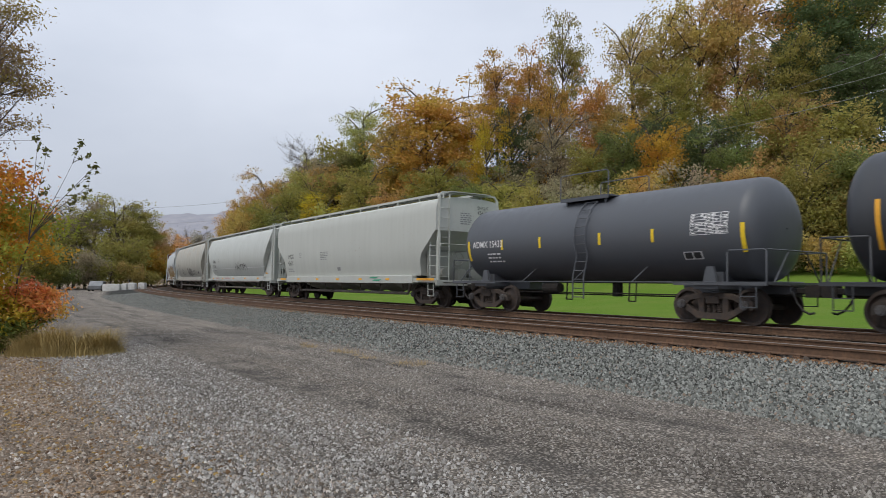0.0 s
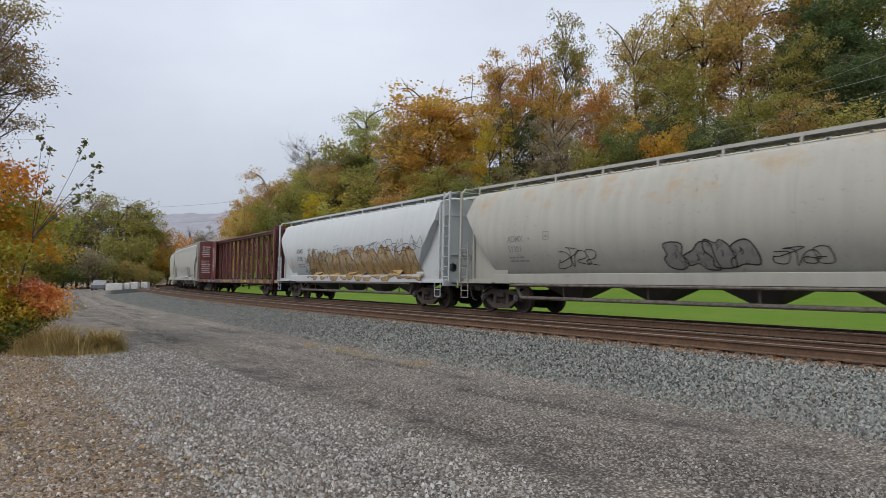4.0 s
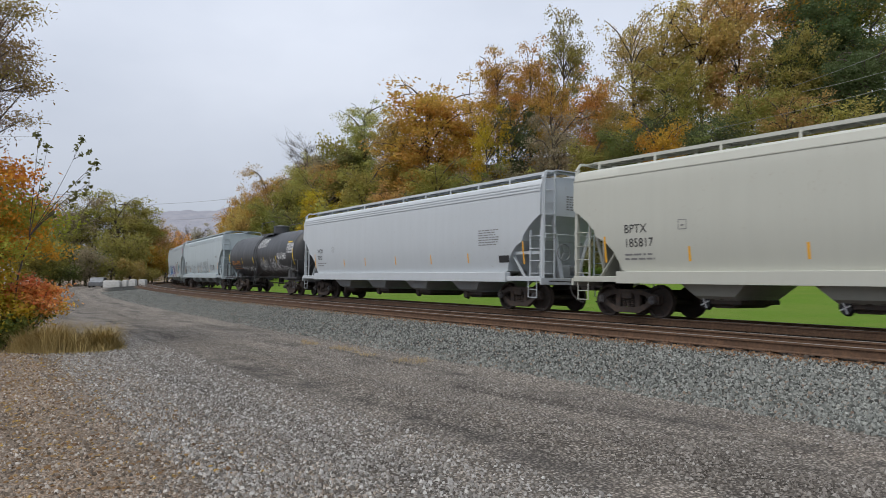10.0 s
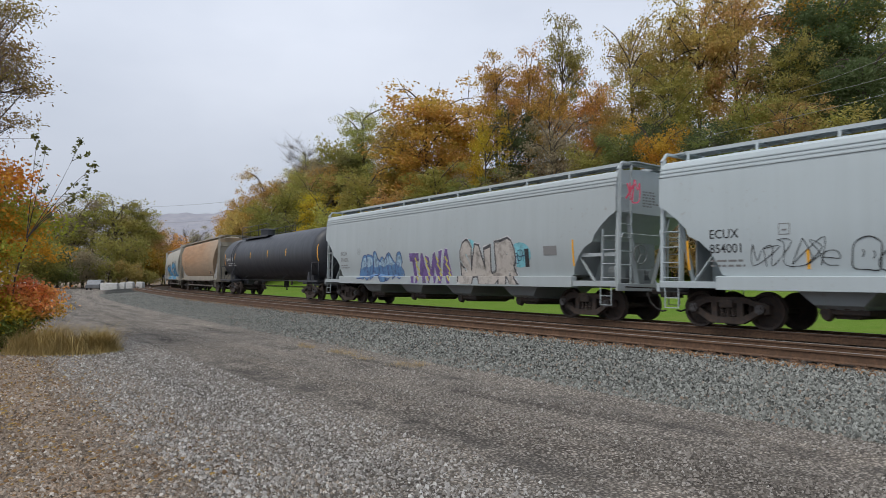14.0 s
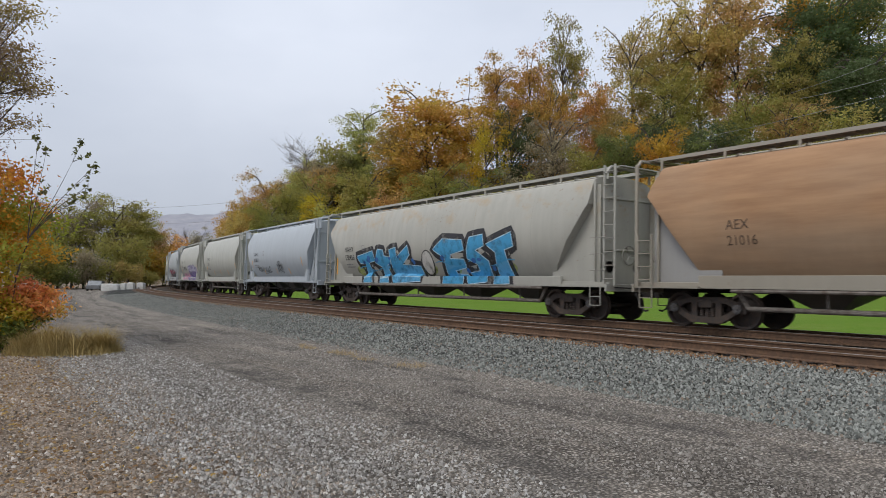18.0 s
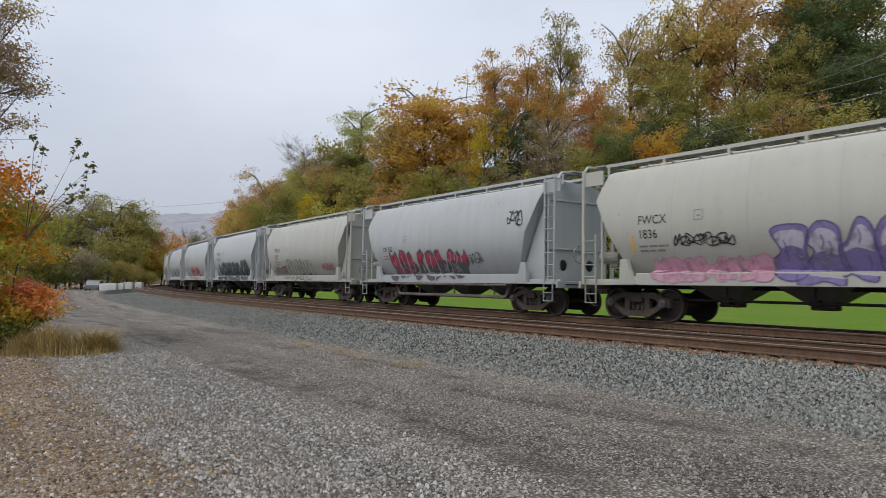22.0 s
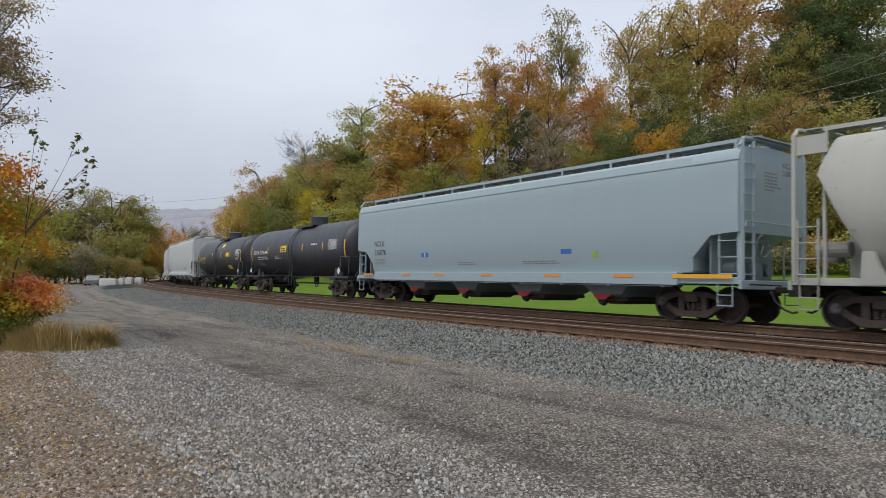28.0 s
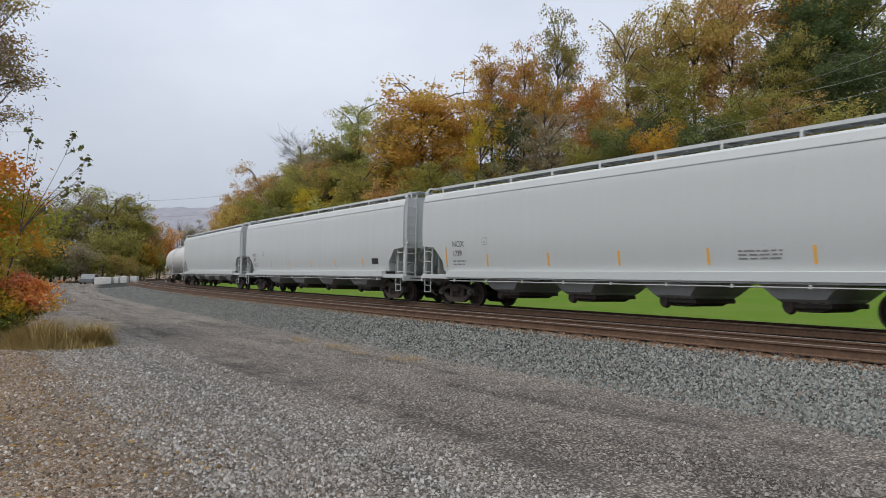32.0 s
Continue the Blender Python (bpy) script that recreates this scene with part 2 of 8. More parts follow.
def prism(bm, outline, y0, y1):
    """A plate: an outline in x, z, from y0 to y1."""
    a = [bm.verts.new((x, y0, z)) for x, z in outline]
    b = [bm.verts.new((x, y1, z)) for x, z in outline]
    n = len(a)
    bm.faces.new(a)
    bm.faces.new(b[::-1])
    for i in range(n):
        bm.faces.new((a[i], b[i], b[(i + 1) % n], a[(i + 1) % n]))
    bmesh.ops.recalc_face_normals(bm, faces=bm.faces)


def part(name, me, material, parent, label="", colour=None, at=None):
    """One mesh object under a thing or a part; me is a mesh or a bmesh."""
    if isinstance(me, bmesh.types.BMesh):
        me = finish(me, name)
    if not me.materials:
        me.materials.append(material)
    ob = new(name, me)
    ob.parent = parent
    if colour:
        ob.color = colour
    if at is not None:
        ob.matrix_basis = at
    return tagged(ob, label)


def lone(name, me, material, label, category, kind="", group=""):
    me.materials.append(material)
    return tagged(new(name, me), label, category, group, kind)


# ---- the line of the railway ----
RAIL_Z = 0.55            # top of rail
SPACING = 4.15           # between the two tracks
CANT = radians(0.64)
_step = 0.5
_s = np.arange(-700.0, 900.0, _step)
_k = np.where(_s < 0, 0.1695, 0.1695 + 0.317 * np.clip(_s, 0, 135) / 100) / 100
_k = np.where((_s < -60) | (_s > 135), 0.0, _k)
_phi = np.concatenate([[0], np.cumsum((_k[1:] + _k[:-1]) / 2 * _step)])
_phi = radians(34.45) - (_phi - np.interp(0, _s, _phi))
_dx, _dy = -np.sin(_phi), np.cos(_phi)
_x = np.concatenate([[0], np.cumsum((_dx[1:] + _dx[:-1]) / 2 * _step)])
_y = np.concatenate([[0], np.cumsum((_dy[1:] + _dy[:-1]) / 2 * _step)])
_x, _y = _x - np.interp(0, _s, _x), _y - np.interp(0, _s, _y) + 29.18


def along(s, off=0.0):
    """Point of the plan s metres up the far track, off metres towards the road; and the heading."""
    p = np.interp(s, _s, _phi)
    return np.interp(s, _s, _x) - np.cos(p) * off, np.interp(s, _s, _y) - np.sin(p) * off, p


def plan_of(x, y):
    """s and offset towards the road of points of the plan."""
    x, y = np.ravel(x).astype(float), np.ravel(y).astype(float)
    keep = np.arange(0, len(_s), 6)
    sx, sy = _x[keep], _y[keep]
    best = np.empty(len(x), int)
    for i in range(0, len(x), 4000):
        d = (x[i:i + 4000, None] - sx) ** 2 + (y[i:i + 4000, None] - sy) ** 2
        best[i:i + 4000] = d.argmin(1)
    j = keep[best]
    p = _phi[j]
    ex, ey = x - _x[j], y - _y[j]
    ds = ex * -np.sin(p) + ey * np.cos(p)
    off = -(ex * np.cos(p) + ey * np.sin(p)) + 0.5 * _k[j] * ds * ds
    return _s[j] + ds, off


def swell(x, y, size, seed=0.0):
    """Smooth low noise of the plan, about -1 to 1."""
    x, y = x / size, y / size
    return (np.sin(x * 1.3 + 2.1 * np.sin(y * 0.7 + seed) + seed) + np.sin(y * 1.7 + 1.9 * np.sin(x * 0.9 - seed) + 2 * seed)
            + 0.6 * np.sin((x + y) * 2.9 + seed * 3) + 0.6 * np.sin((x - 1.3 * y) * 2.3 - seed)) / 3.0


def ground_height(x, y):
    """Height of the ground sheet, and s and offset."""
    x, y = np.ravel(x).astype(float), np.ravel(y).astype(float)
    s, o = plan_of(x, y)
    q = o - SPACING                       # from the near track towards the road
    # the field behind the line narrows up the valley
    edge = np.interp(s, [0, 30, 60, 90, 120], [50, 44, 30, 17, 13])
    q = np.where(q < -8, -8 - (-8 - q) * 42 / (edge - 8), q)
    bed = RAIL_Z - 0.215
    z = np.interp(q, [-150, -78, -62, -50, -34, -14, -8.2, -6.6, -5.9, 1.35, 1.7, 3.2, 4.9, 5.6, 12, 40],
                  [24.0, 17.0, 8.5, 2.6, 0.9, -0.05, -0.1, 0.05, bed, bed, bed - 0.06, 0.16, 0.02, 0.0, 0.0, 0.0])
    z = np.where(q < -150, 24.0, z)
    # the wooded hill fades out where the valley opens
    fade = np.interp(s, [60, 150, 260], [1.0, 0.45, 0.05])
    z = np.where(q < -14, z * fade, z)
    z = z + np.where(q > 4.5, 0.03 * swell(x, y, 2.2, 1.0) + 0.012 * swell(x, y, 0.6, 2.0), 0.0) * np.clip((q - 4.5) / 1.5, 0, 1)
    z = z + np.where(q < -9, 0.06 * swell(x, y, 5.0, 4.0), 0.0)
    z = z + np.where((q > 1.4) & (q < 5.5), 0.02 * swell(x, y, 0.9, 3.0), 0.0)
    # wheel ruts along the road
    for q0, deep, wide in ((8.15, 0.035, 0.28), (6.6, 0.025, 0.3), (5.2, 0.03, 0.35)):
        z = z - deep * np.exp(-((q - q0 - 0.15 * np.sin(s * 0.35)) / wide) ** 2)
    return z, s, q


def spaced(*spans):
    return np.unique(np.concatenate([np.arange(a, b, d) for a, b, d in spans]))


def build_ground():
    xs = spaced((-3000, -400, 260), (-400, -90, 15), (-90, -30, 1.6), (-30, 14, 0.4), (14, 60, 1.2), (60, 400, 15), (400, 3001, 260))
    ys = spaced((-2000, -100, 190), (-100, -10, 8), (-10, 2, 0.8), (2, 34, 0.36), (34, 130, 1.0), (130, 400, 9), (400, 4001, 360))
    gx, gy = np.meshgrid(xs, ys)
    z, s, q = ground_height(gx, gy)
    n, m = len(xs), len(ys)
    idx = np.arange(n * m).reshape(m, n)
    faces = np.stack([idx[:-1, :-1], idx[:-1, 1:], idx[1:, 1:], idx[1:, :-1]], -1).reshape(-1, 4)
    me = mesh_of("ground", np.stack([gx.ravel(), gy.ravel(), z], 1), faces, True)
    for key, value in (("across", q), ("along", s)):
        a = me.attributes.new(key, "FLOAT", "POINT")
        a.data.foreach_set("value", value.astype(np.float32))
    return me


def ground_material():
    m, t, b = shader("ground_earth", 0.95)
    b.inputs["Specular IOR Level"].default_value = 0.15
    geo = t.nodes.new("ShaderNodeNewGeometry")
    pos = geo.outputs["Position"]
    across = t.nodes.new("ShaderNodeAttribute")
    across.attribute_name = "across"
    wob = noise_of(t, 0.55, 4, pos)
    wob2 = noise_of(t, 2.6, 4, pos)
    warp = t.nodes.new("ShaderNodeMath")
    warp.operation = "MULTIPLY_ADD"
    t.links.new(wob, warp.inputs[0])
    warp.inputs[1].default_value = 1.6
    t.links.new(across.outputs["Fac"], warp.inputs[2])
    warp2 = t.nodes.new("ShaderNodeMath")
    warp2.operation = "MULTIPLY_ADD"
    t.links.new(wob2, warp2.inputs[0])
    warp2.inputs[1].default_value = 0.7
    t.links.new(warp.outputs[0], warp2.inputs[2])
    q = node(t, "MapRange", From_Min=-60.0, From_Max=40.0)
    shift = node(t, "Math")
    shift.operation = "SUBTRACT"
    t.links.new(warp2.outputs[0], shift.inputs[0])
    shift.inputs[1].default_value = 1.15
    t.links.new(shift.outputs[0], q.inputs["Value"])

    def at(v):
        return (v + 60.0) / 100.0

    fine = noise_of(t, 55.0, 5, pos, 0.7)
    mid = noise_of(t, 6.0, 5, pos, 0.6)
    grit = node(t, "TexVoronoi", Scale=30.0)
    t.links.new(pos, grit.inputs["Vector"])
    stones = ramp(t, grit.outputs["Color"], (0.0, (0.13, 0.113, 0.094)), (0.45, (0.45, 0.402, 0.344)), (0.85, (0.69, 0.63, 0.555)), (1.0, (0.80, 0.75, 0.685)))
    # shade between neighbouring stones, painted in by cell distance
    gap_shade = ramp(t, grit.outputs["Distance"], (0.22, W), (0.58, (0.20,) * 3))
    stones = blend(t, 1.0, stones, gap_shade, "MULTIPLY")
    # gravel base taken a quarter darker, as shade between the loose stones
    gravel = blend(t, 0.25, blend(t, ramp(t, mid, (0.35, K), (0.65, (0.25,) * 3)), stones, (0.26, 0.225, 0.187)), (0.06, 0.05, 0.042))
    dirt = blend(t, 0.72, blend(t, ramp(t, fine, (0.43, K), (0.60, W)), (0.10, 0.088, 0.075), (0.48, 0.43, 0.37)), stones)
    damp = blend(t, ramp(t, fine, (0.4, K), (0.7, W)), (0.038, 0.036, 0.034), (0.115, 0.108, 0.101))
    damp = blend(t, ramp(t, noise_of(t, 0.9, 4, pos), (0.44, K), (0.60, W)), dirt, blend(t, 0.3, damp, stones))
    lit = blend(t, 0.38, blend(t, ramp(t, fine, (0.42, K), (0.60, W)), (0.10, 0.068, 0.044), (0.56, 0.41, 0.285)), stones)
    ballast = blend(t, 1.0, ramp(t, grit.outputs["Color"], (0.0, (0.05, 0.052, 0.047)), (0.5, (0.15, 0.155, 0.142)), (1.0, (0.30, 0.31, 0.285))), gap_shade, "MULTIPLY")
    # ground under the ballast darkened further to paint shade between its stones
    ballast = blend(t, 0.55, ballast, (0.022, 0.022, 0.020))
    grass = blend(t, ramp(t, mid, (0.3, K), (0.7, W)), (0.100, 0.190, 0.018), (0.142, 0.245, 0.027))
    grass = blend(t, ramp(t, noise_of(t, 0.22, 4, pos, 0.6), (0.42, K), (0.66, (0.7,) * 3)), grass, (0.175, 0.232, 0.045))
    grass = blend(t, ramp(t, fine, (0.35, K), (0.75, (0.5,) * 3)), grass, (0.075, 0.15, 0.012))
    # bed between the rails, its shade put into a dark brown
    bedding = blend(t, ramp(t, fine, (0.4, K), (0.65, W)), (0.040, 0.033, 0.028), (0.085, 0.068, 0.055))
    woods = blend(t, mid, (0.055, 0.042, 0.024), (0.10, 0.075, 0.035))
    c = woods
    for edge, nxt, soft in ((-51.0, grass, 1.5), (-7.4, ballast, 0.4), (-6.3, bedding, 0.2), (1.15, ballast, 0.15), (4.3, dirt, 0.3), (5.55, damp, 0.15), (6.15, dirt, 0.3), (6.9, gravel, 0.4),
                            (7.95, damp, 0.15), (8.5, dirt, 0.15), (9.0, gravel, 0.7), (10.9, lit, 0.7)):
        f = ramp(t, q.outputs["Result"], (at(edge - soft), K), (at(edge + soft), W))
        c = blend(t, f, c, nxt)
    # long drag marks and darker strips that follow the road
    run = t.nodes.new("ShaderNodeAttribute")
    run.attribute_name = "along"
    lie = t.nodes.new("ShaderNodeCombineXYZ")
    t.links.new(run.outputs["Fac"], lie.inputs[0])
    t.links.new(across.outputs["Fac"], lie.inputs[1])
    drawn = node(t, "Mapping", Scale=(0.16, 1.15, 1.0))
    t.links.new(lie.outputs[0], drawn.inputs["Vector"])
    strips = ramp(t, noise_of(t, 1.3, 5, drawn.outputs["Vector"], 0.62), (0.34, (0.52,) * 3), (0.48, (0.98,) * 3), (0.68, (1.18, 1.15, 1.12)))
    on_road = ramp(t, q.outputs["Result"], (at(4.6), K), (at(5.4), W))
    c = blend(t, on_road, c, blend(t, 1.0, c, strips, "MULTIPLY"))
    t.links.new(c, b.inputs["Base Color"])
    bump(t, b, blend(t, 0.5, grit.outputs["Distance"], fine), 1.0, 0.04)
    return m


GROUND = ground_material()
ground = lone("ground", build_ground(), GROUND, "gravel access road, ballast shoulder and mown green field", "ground", "structure")


def stone_material(name, *stops):
    m, t, b = shader(name, 0.9)
    b.inputs["Specular IOR Level"].default_value = 0.15
    geo = t.nodes.new("ShaderNodeNewGeometry")
    c = ramp(t, geo.outputs["Random Per Island"], *stops)
    n = noise_of(t, 40.0, 3, geo.outputs["Position"])
    t.links.new(blend(t, ramp(t, n, (0.4, K), (0.8, (0.4,) * 3)), c, (0.08, 0.07, 0.06)), b.inputs["Base Color"])
    return m


def scatter_stones(name, n, s0, s1, q0, q1, small, big, seed, near=None, flat=0.62, patchy=False, tilt=0.24):
    """Loose crushed stones on the ground between s0..s1 along and q0..q1 across, as one mesh."""
    r = np.random.RandomState(seed)
    s = s0 + (s1 - s0) * r.rand(n) ** (near or 1.0)
    q = q0 + (q1 - q0) * r.rand(n) ** (0.72 if q0 > 8 else 1.0)
    if patchy:
        px, py, _ = along(s, q + SPACING)
        worn = sum(deep * np.exp(-((q - q0 - 0.12 * np.sin(s * 0.9)) / wide) ** 2) for q0, deep, wide in ((8.25, 0.75, 0.20), (5.45, 0.6, 0.25), (6.7, 0.35, 0.35), (7.6, 0.2, 1.2)))
        keep = swell(px, py, 0.8, 6.0) + 0.6 * swell(px * 0.4, py, 0.35, 2.0) + 0.9 * (r.rand(n) - 0.5) > -0.35 + worn
        s, q, n = s[keep], q[keep], int(keep.sum())
    x, y, _ = along(s, q + SPACING)
    z = ground_height(x, y)[0]
    size = small + (big - small) * r.rand(n) ** 2
    # a stone: a jittered five-sided cap
    k5 = np.arange(5)
    a = r.rand(n)[:, None] * 2 * np.pi + k5 * 2 * np.pi / 5 + 0.5 * (r.rand(n, 5) - 0.5)
    rr = 0.75 + 0.5 * r.rand(n, 5)
    asp = (0.65 + 0.35 * r.rand(n))[:, None]
    ring = np.stack([np.cos(a) * rr, np.sin(a) * rr * asp, -0.35 + 0.5 * (r.rand(n, 5) - 0.5)], -1)
    turn = r.rand(n)[:, None] * 2 * np.pi
    ring = np.stack([ring[..., 0] * np.cos(turn) - ring[..., 1] * np.sin(turn), ring[..., 0] * np.sin(turn) + ring[..., 1] * np.cos(turn), ring[..., 2]], -1)
    # a broken upper edge between two points
    lie = turn[:, 0] + 1.2 * r.rand(n)
    half = 0.25 + 0.35 * r.rand(n)
    mid = 0.3 * (r.rand(n, 2) - 0.5)
    tops = [np.stack([mid[:, 0] + k * half * np.cos(lie), mid[:, 1] + k * half * np.sin(lie), flat * (0.7 + 0.8 * r.rand(n))], -1)[:, None] for k in (1, -1)]
    # the five corners start at the side of the first upper point
    first = np.argmax(ring[..., 0] * np.cos(lie)[:, None] + ring[..., 1] * np.sin(lie)[:, None], axis=1)
    ring = np.take_along_axis(ring, ((first[:, None] + k5 - 1) % 5)[..., None], 1)
    v = np.concatenate([ring] + tops, 1)
    # thrown down at any tilt
    tip, way = tilt * r.randn(n), r.rand(n) * 2 * np.pi
    ax = np.stack([np.cos(way), np.sin(way), np.zeros(n)], 1)[:, None]
    ct, st = np.cos(tip)[:, None, None], np.sin(tip)[:, None, None]
    v = v * ct + np.cross(np.broadcast_to(ax, v.shape), v) * st + ax * (v * ax).sum(-1, keepdims=True) * (1 - ct)
    v = v * size[:, None, None] + np.stack([x, y, z + size * (0.15 + 0.45 * r.rand(n))], 1)[:, None]
    tris = np.array([(0, 1, 5), (1, 2, 5), (2, 3, 6), (2, 6, 5), (3, 4, 6), (4, 0, 6), (0, 5, 6)])
    f = tris[None] + 7 * np.arange(n)[:, None, None]
    return mesh_of(name, v.reshape(-1, 3), f.reshape(-1, 3), False)


BALLAST_STONE = stone_material("ballast_stone", (0.0, (0.060, 0.063, 0.058)), (0.25, (0.145, 0.153, 0.142)), (0.65, (0.255, 0.267, 0.246)), (0.93, (0.375, 0.388, 0.360)), (0.97, (0.276, 0.230, 0.184)), (1.0, (0.221, 0.156, 0.120)))
COARSE_STONE = stone_material("shoulder_stone", (0.0, (0.12, 0.112, 0.102)), (0.25, (0.23, 0.218, 0.200)), (0.6, (0.36, 0.345, 0.322)), (0.9, (0.50, 0.485, 0.46)), (1.0, (0.64, 0.63, 0.60)))
# stones of the track bed, coloured dark for the shade between the rails
BED_STONE = stone_material("shade_dark_stone", (0.0, (0.035, 0.030, 0.026)), (0.6, (0.085, 0.070, 0.058)), (1.0, (0.17, 0.15, 0.13)))
ROAD_STONE = stone_material("road_stone", (0.0, (0.090, 0.081, 0.072)), (0.25, (0.167, 0.151, 0.133)), (0.6, (0.257, 0.236, 0.211)), (0.9, (0.351, 0.329, 0.299)), (1.0, (0.486, 0.468, 0.432)))
LEAF_LITTER = stone_material("fallen_leaf", (0.0, (0.10, 0.06, 0.035)), (0.45, (0.22, 0.13, 0.06)), (0.8, (0.33, 0.22, 0.10)), (1.0, (0.40, 0.26, 0.05)))
lone("ballast_stones", scatter_stones("ballast_stones", 82000, -20.8, 48, 1.25, 4.8, 0.014, 0.034, 3, 2.1, 0.74, tilt=0.36), BALLAST_STONE,
     "grey-green crushed ballast stones sloping down from the ties", "ballast", "stuff")
lone("track_ballast", scatter_stones("track_ballast", 9000, -20, 26, -6.0, 1.25, 0.022, 0.045, 5, 1.2), BED_STONE,
     "grey-brown ballast stones between the ties", "ballast", "stuff")
lone("road_gravel", scatter_stones("road_gravel", 84000, -21.9, 0, 4.5, 11.5, 0.006, 0.022, 7, 1.7, 0.6, patchy=True), ROAD_STONE,
     "loose grey gravel strewn over the access road", "gravel", "stuff")
BROWN_STONE = stone_material("earthy_stone", (0.0, (0.10, 0.080, 0.062)), (0.25, (0.19, 0.155, 0.122)), (0.6, (0.32, 0.270, 0.220)), (0.9, (0.48, 0.430, 0.370)), (1.0, (0.62, 0.58, 0.53)))
lone("earthy_gravel", scatter_stones("earthy_gravel", 21000, -19, 0, 9.9, 12.7, 0.006, 0.023, 15, 1.6, 0.6), BROWN_STONE,
     "brownish gravel and soil at the edge of the road", "gravel", "stuff")
lone("coarse_gravel", scatter_stones("coarse_gravel", 36000, -21, 0, 8.6, 11.1, 0.006, 0.024, 9, 1.7, 0.6), COARSE_STONE,
     "coarse light grey gravel at the edge of the road", "gravel", "stuff")
TIE_DEBRIS = stone_material("rusty_debris", (0.0, (0.10, 0.055, 0.03)), (0.5, (0.24, 0.13, 0.065)), (1.0, (0.36, 0.22, 0.12)))
lone("tie_debris", scatter_stones("tie_debris", 5000, -20.5, 25, 1.0, 1.5, 0.014, 0.036, 13, 1.4), TIE_DEBRIS,
     "rust-stained stones and splinters along the tie ends", "debris", "stuff")
lone("fallen_leaves", scatter_stones("fallen_leaves", 4500, -18, -3, 10.3, 12.7, 0.012, 0.034, 11, 1.0, 0.18), LEAF_LITTER,
     "brown fallen leaves among the gravel", "leaves", "stuff")


def rail_mesh(off, s0, s1, step, head):
    """One rail swept along the line; head: the running surface alone, 3 mm proud."""
    if head:
        prof = [(-0.037, -0.012), (-0.034, 0.003), (0.034, 0.003), (0.037, -0.012)]
    else:
        prof = [(-0.076, -0.186), (-0.076, -0.172), (-0.012, -0.150), (-0.012, -0.045), (-0.037, -0.036), (-0.037, -0.002), (0.037, -0.002),
                (0.037, -0.036), (0.012, -0.045), (0.012, -0.150), (0.076, -0.172), (0.076, -0.186)]
    s = np.arange(s0, s1, step)
    mid = 0.0 if off < 2 else SPACING
    lift = (off - mid) * math.sin(CANT)
    rows = []
    for dy, dz in prof:
        x, y, _ = along(s, off + dy)
        rows.append(np.stack([x, y, np.full(len(s), RAIL_Z + lift + dz)], 1))
    v = np.stack(rows, 1)
    n, k = len(s), len(prof)
    idx = np.arange(n * k).reshape(n, k)
    nxt = np.roll(idx, -1, 1)
    f = np.stack([idx[:-1], nxt[:-1], nxt[1:], idx[1:]], -1).reshape(-1, 4)
    return mesh_of("rail", v.reshape(-1, 3), f)


for track_off, track_name in ((0.0, "far"), (SPACING, "near")):
    for side in (-0.753, 0.753):
        rail = lone("rail", rail_mesh(track_off + side, -60, 400, 1.0, False), RAIL, "rust-brown steel rail on wooden ties", "rail", group="rails of the double track")
        part("rail_head", rail_mesh(track_off + side, -60, 400, 1.0, True), HEAD, rail, "worn bright running surface")


# ---- trees and shrubs ----
def leaf_material():
    """Autumn foliage in the object's own colour; each leaf differs a little, whole boughs more."""
    m, t, b = shader("autumn_leaf", 0.7)
    info = t.nodes.new("ShaderNodeObjectInfo")
    geo = t.nodes.new("ShaderNodeNewGeometry")
    big = noise_of(t, 0.35, 3, geo.outputs["Position"])
    hsv = t.nodes.new("ShaderNodeHueSaturation")
    hue = node(t, "MapRange", From_Min=0.3, From_Max=0.7, To_Min=0.487, To_Max=0.530)
    t.links.new(big, hue.inputs["Value"])
    val = node(t, "MapRange", To_Min=0.80, To_Max=1.22)
    t.links.new(geo.outputs["Random Per Island"], val.inputs["Value"])
    t.links.new(hue.outputs["Result"], hsv.inputs["Hue"])
    t.links.new(val.outputs["Result"], hsv.inputs["Value"])
    t.links.new(info.outputs["Color"], hsv.inputs["Color"])
    t.links.new(hsv.outputs["Color"], b.inputs["Base Color"])
    tr = node(t, "BsdfTranslucent")
    t.links.new(hsv.outputs["Color"], tr.inputs["Color"])
    mix = node(t, "MixShader", Fac=0.48)
    t.links.new(b.outputs["BSDF"], mix.inputs[1])
    t.links.new(tr.outputs["BSDF"], mix.inputs[2])
    t.links.new(mix.outputs["Shader"], t.nodes["Material Output"].inputs["Surface"])
    return m


LEAF = leaf_material()
BARK = metal_material("bark", (0.085, 0.068, 0.052), (0.14, 0.12, 0.10), 0.95, 5.0)
ORANGE_LEAF = (0.590, 0.325, 0.082)
BROWN_LEAF = (0.500, 0.325, 0.115)
OLIVE_LEAF = (0.350, 0.305, 0.082)
TAN_LEAF = (0.560, 0.415, 0.135)
YELLOW_LEAF = (0.528, 0.352, 0.032)
GREEN_LEAF = (0.210, 0.225, 0.068)
DARK_LEAF = (0.110, 0.140, 0.053)
RED_LEAF = (0.640, 0.290, 0.085)
PALE_LEAF = (0.400, 0.365, 0.125)
GREY_LEAF = (0.360, 0.300, 0.190)
AMBER_LEAF = (0.548, 0.303, 0.044)


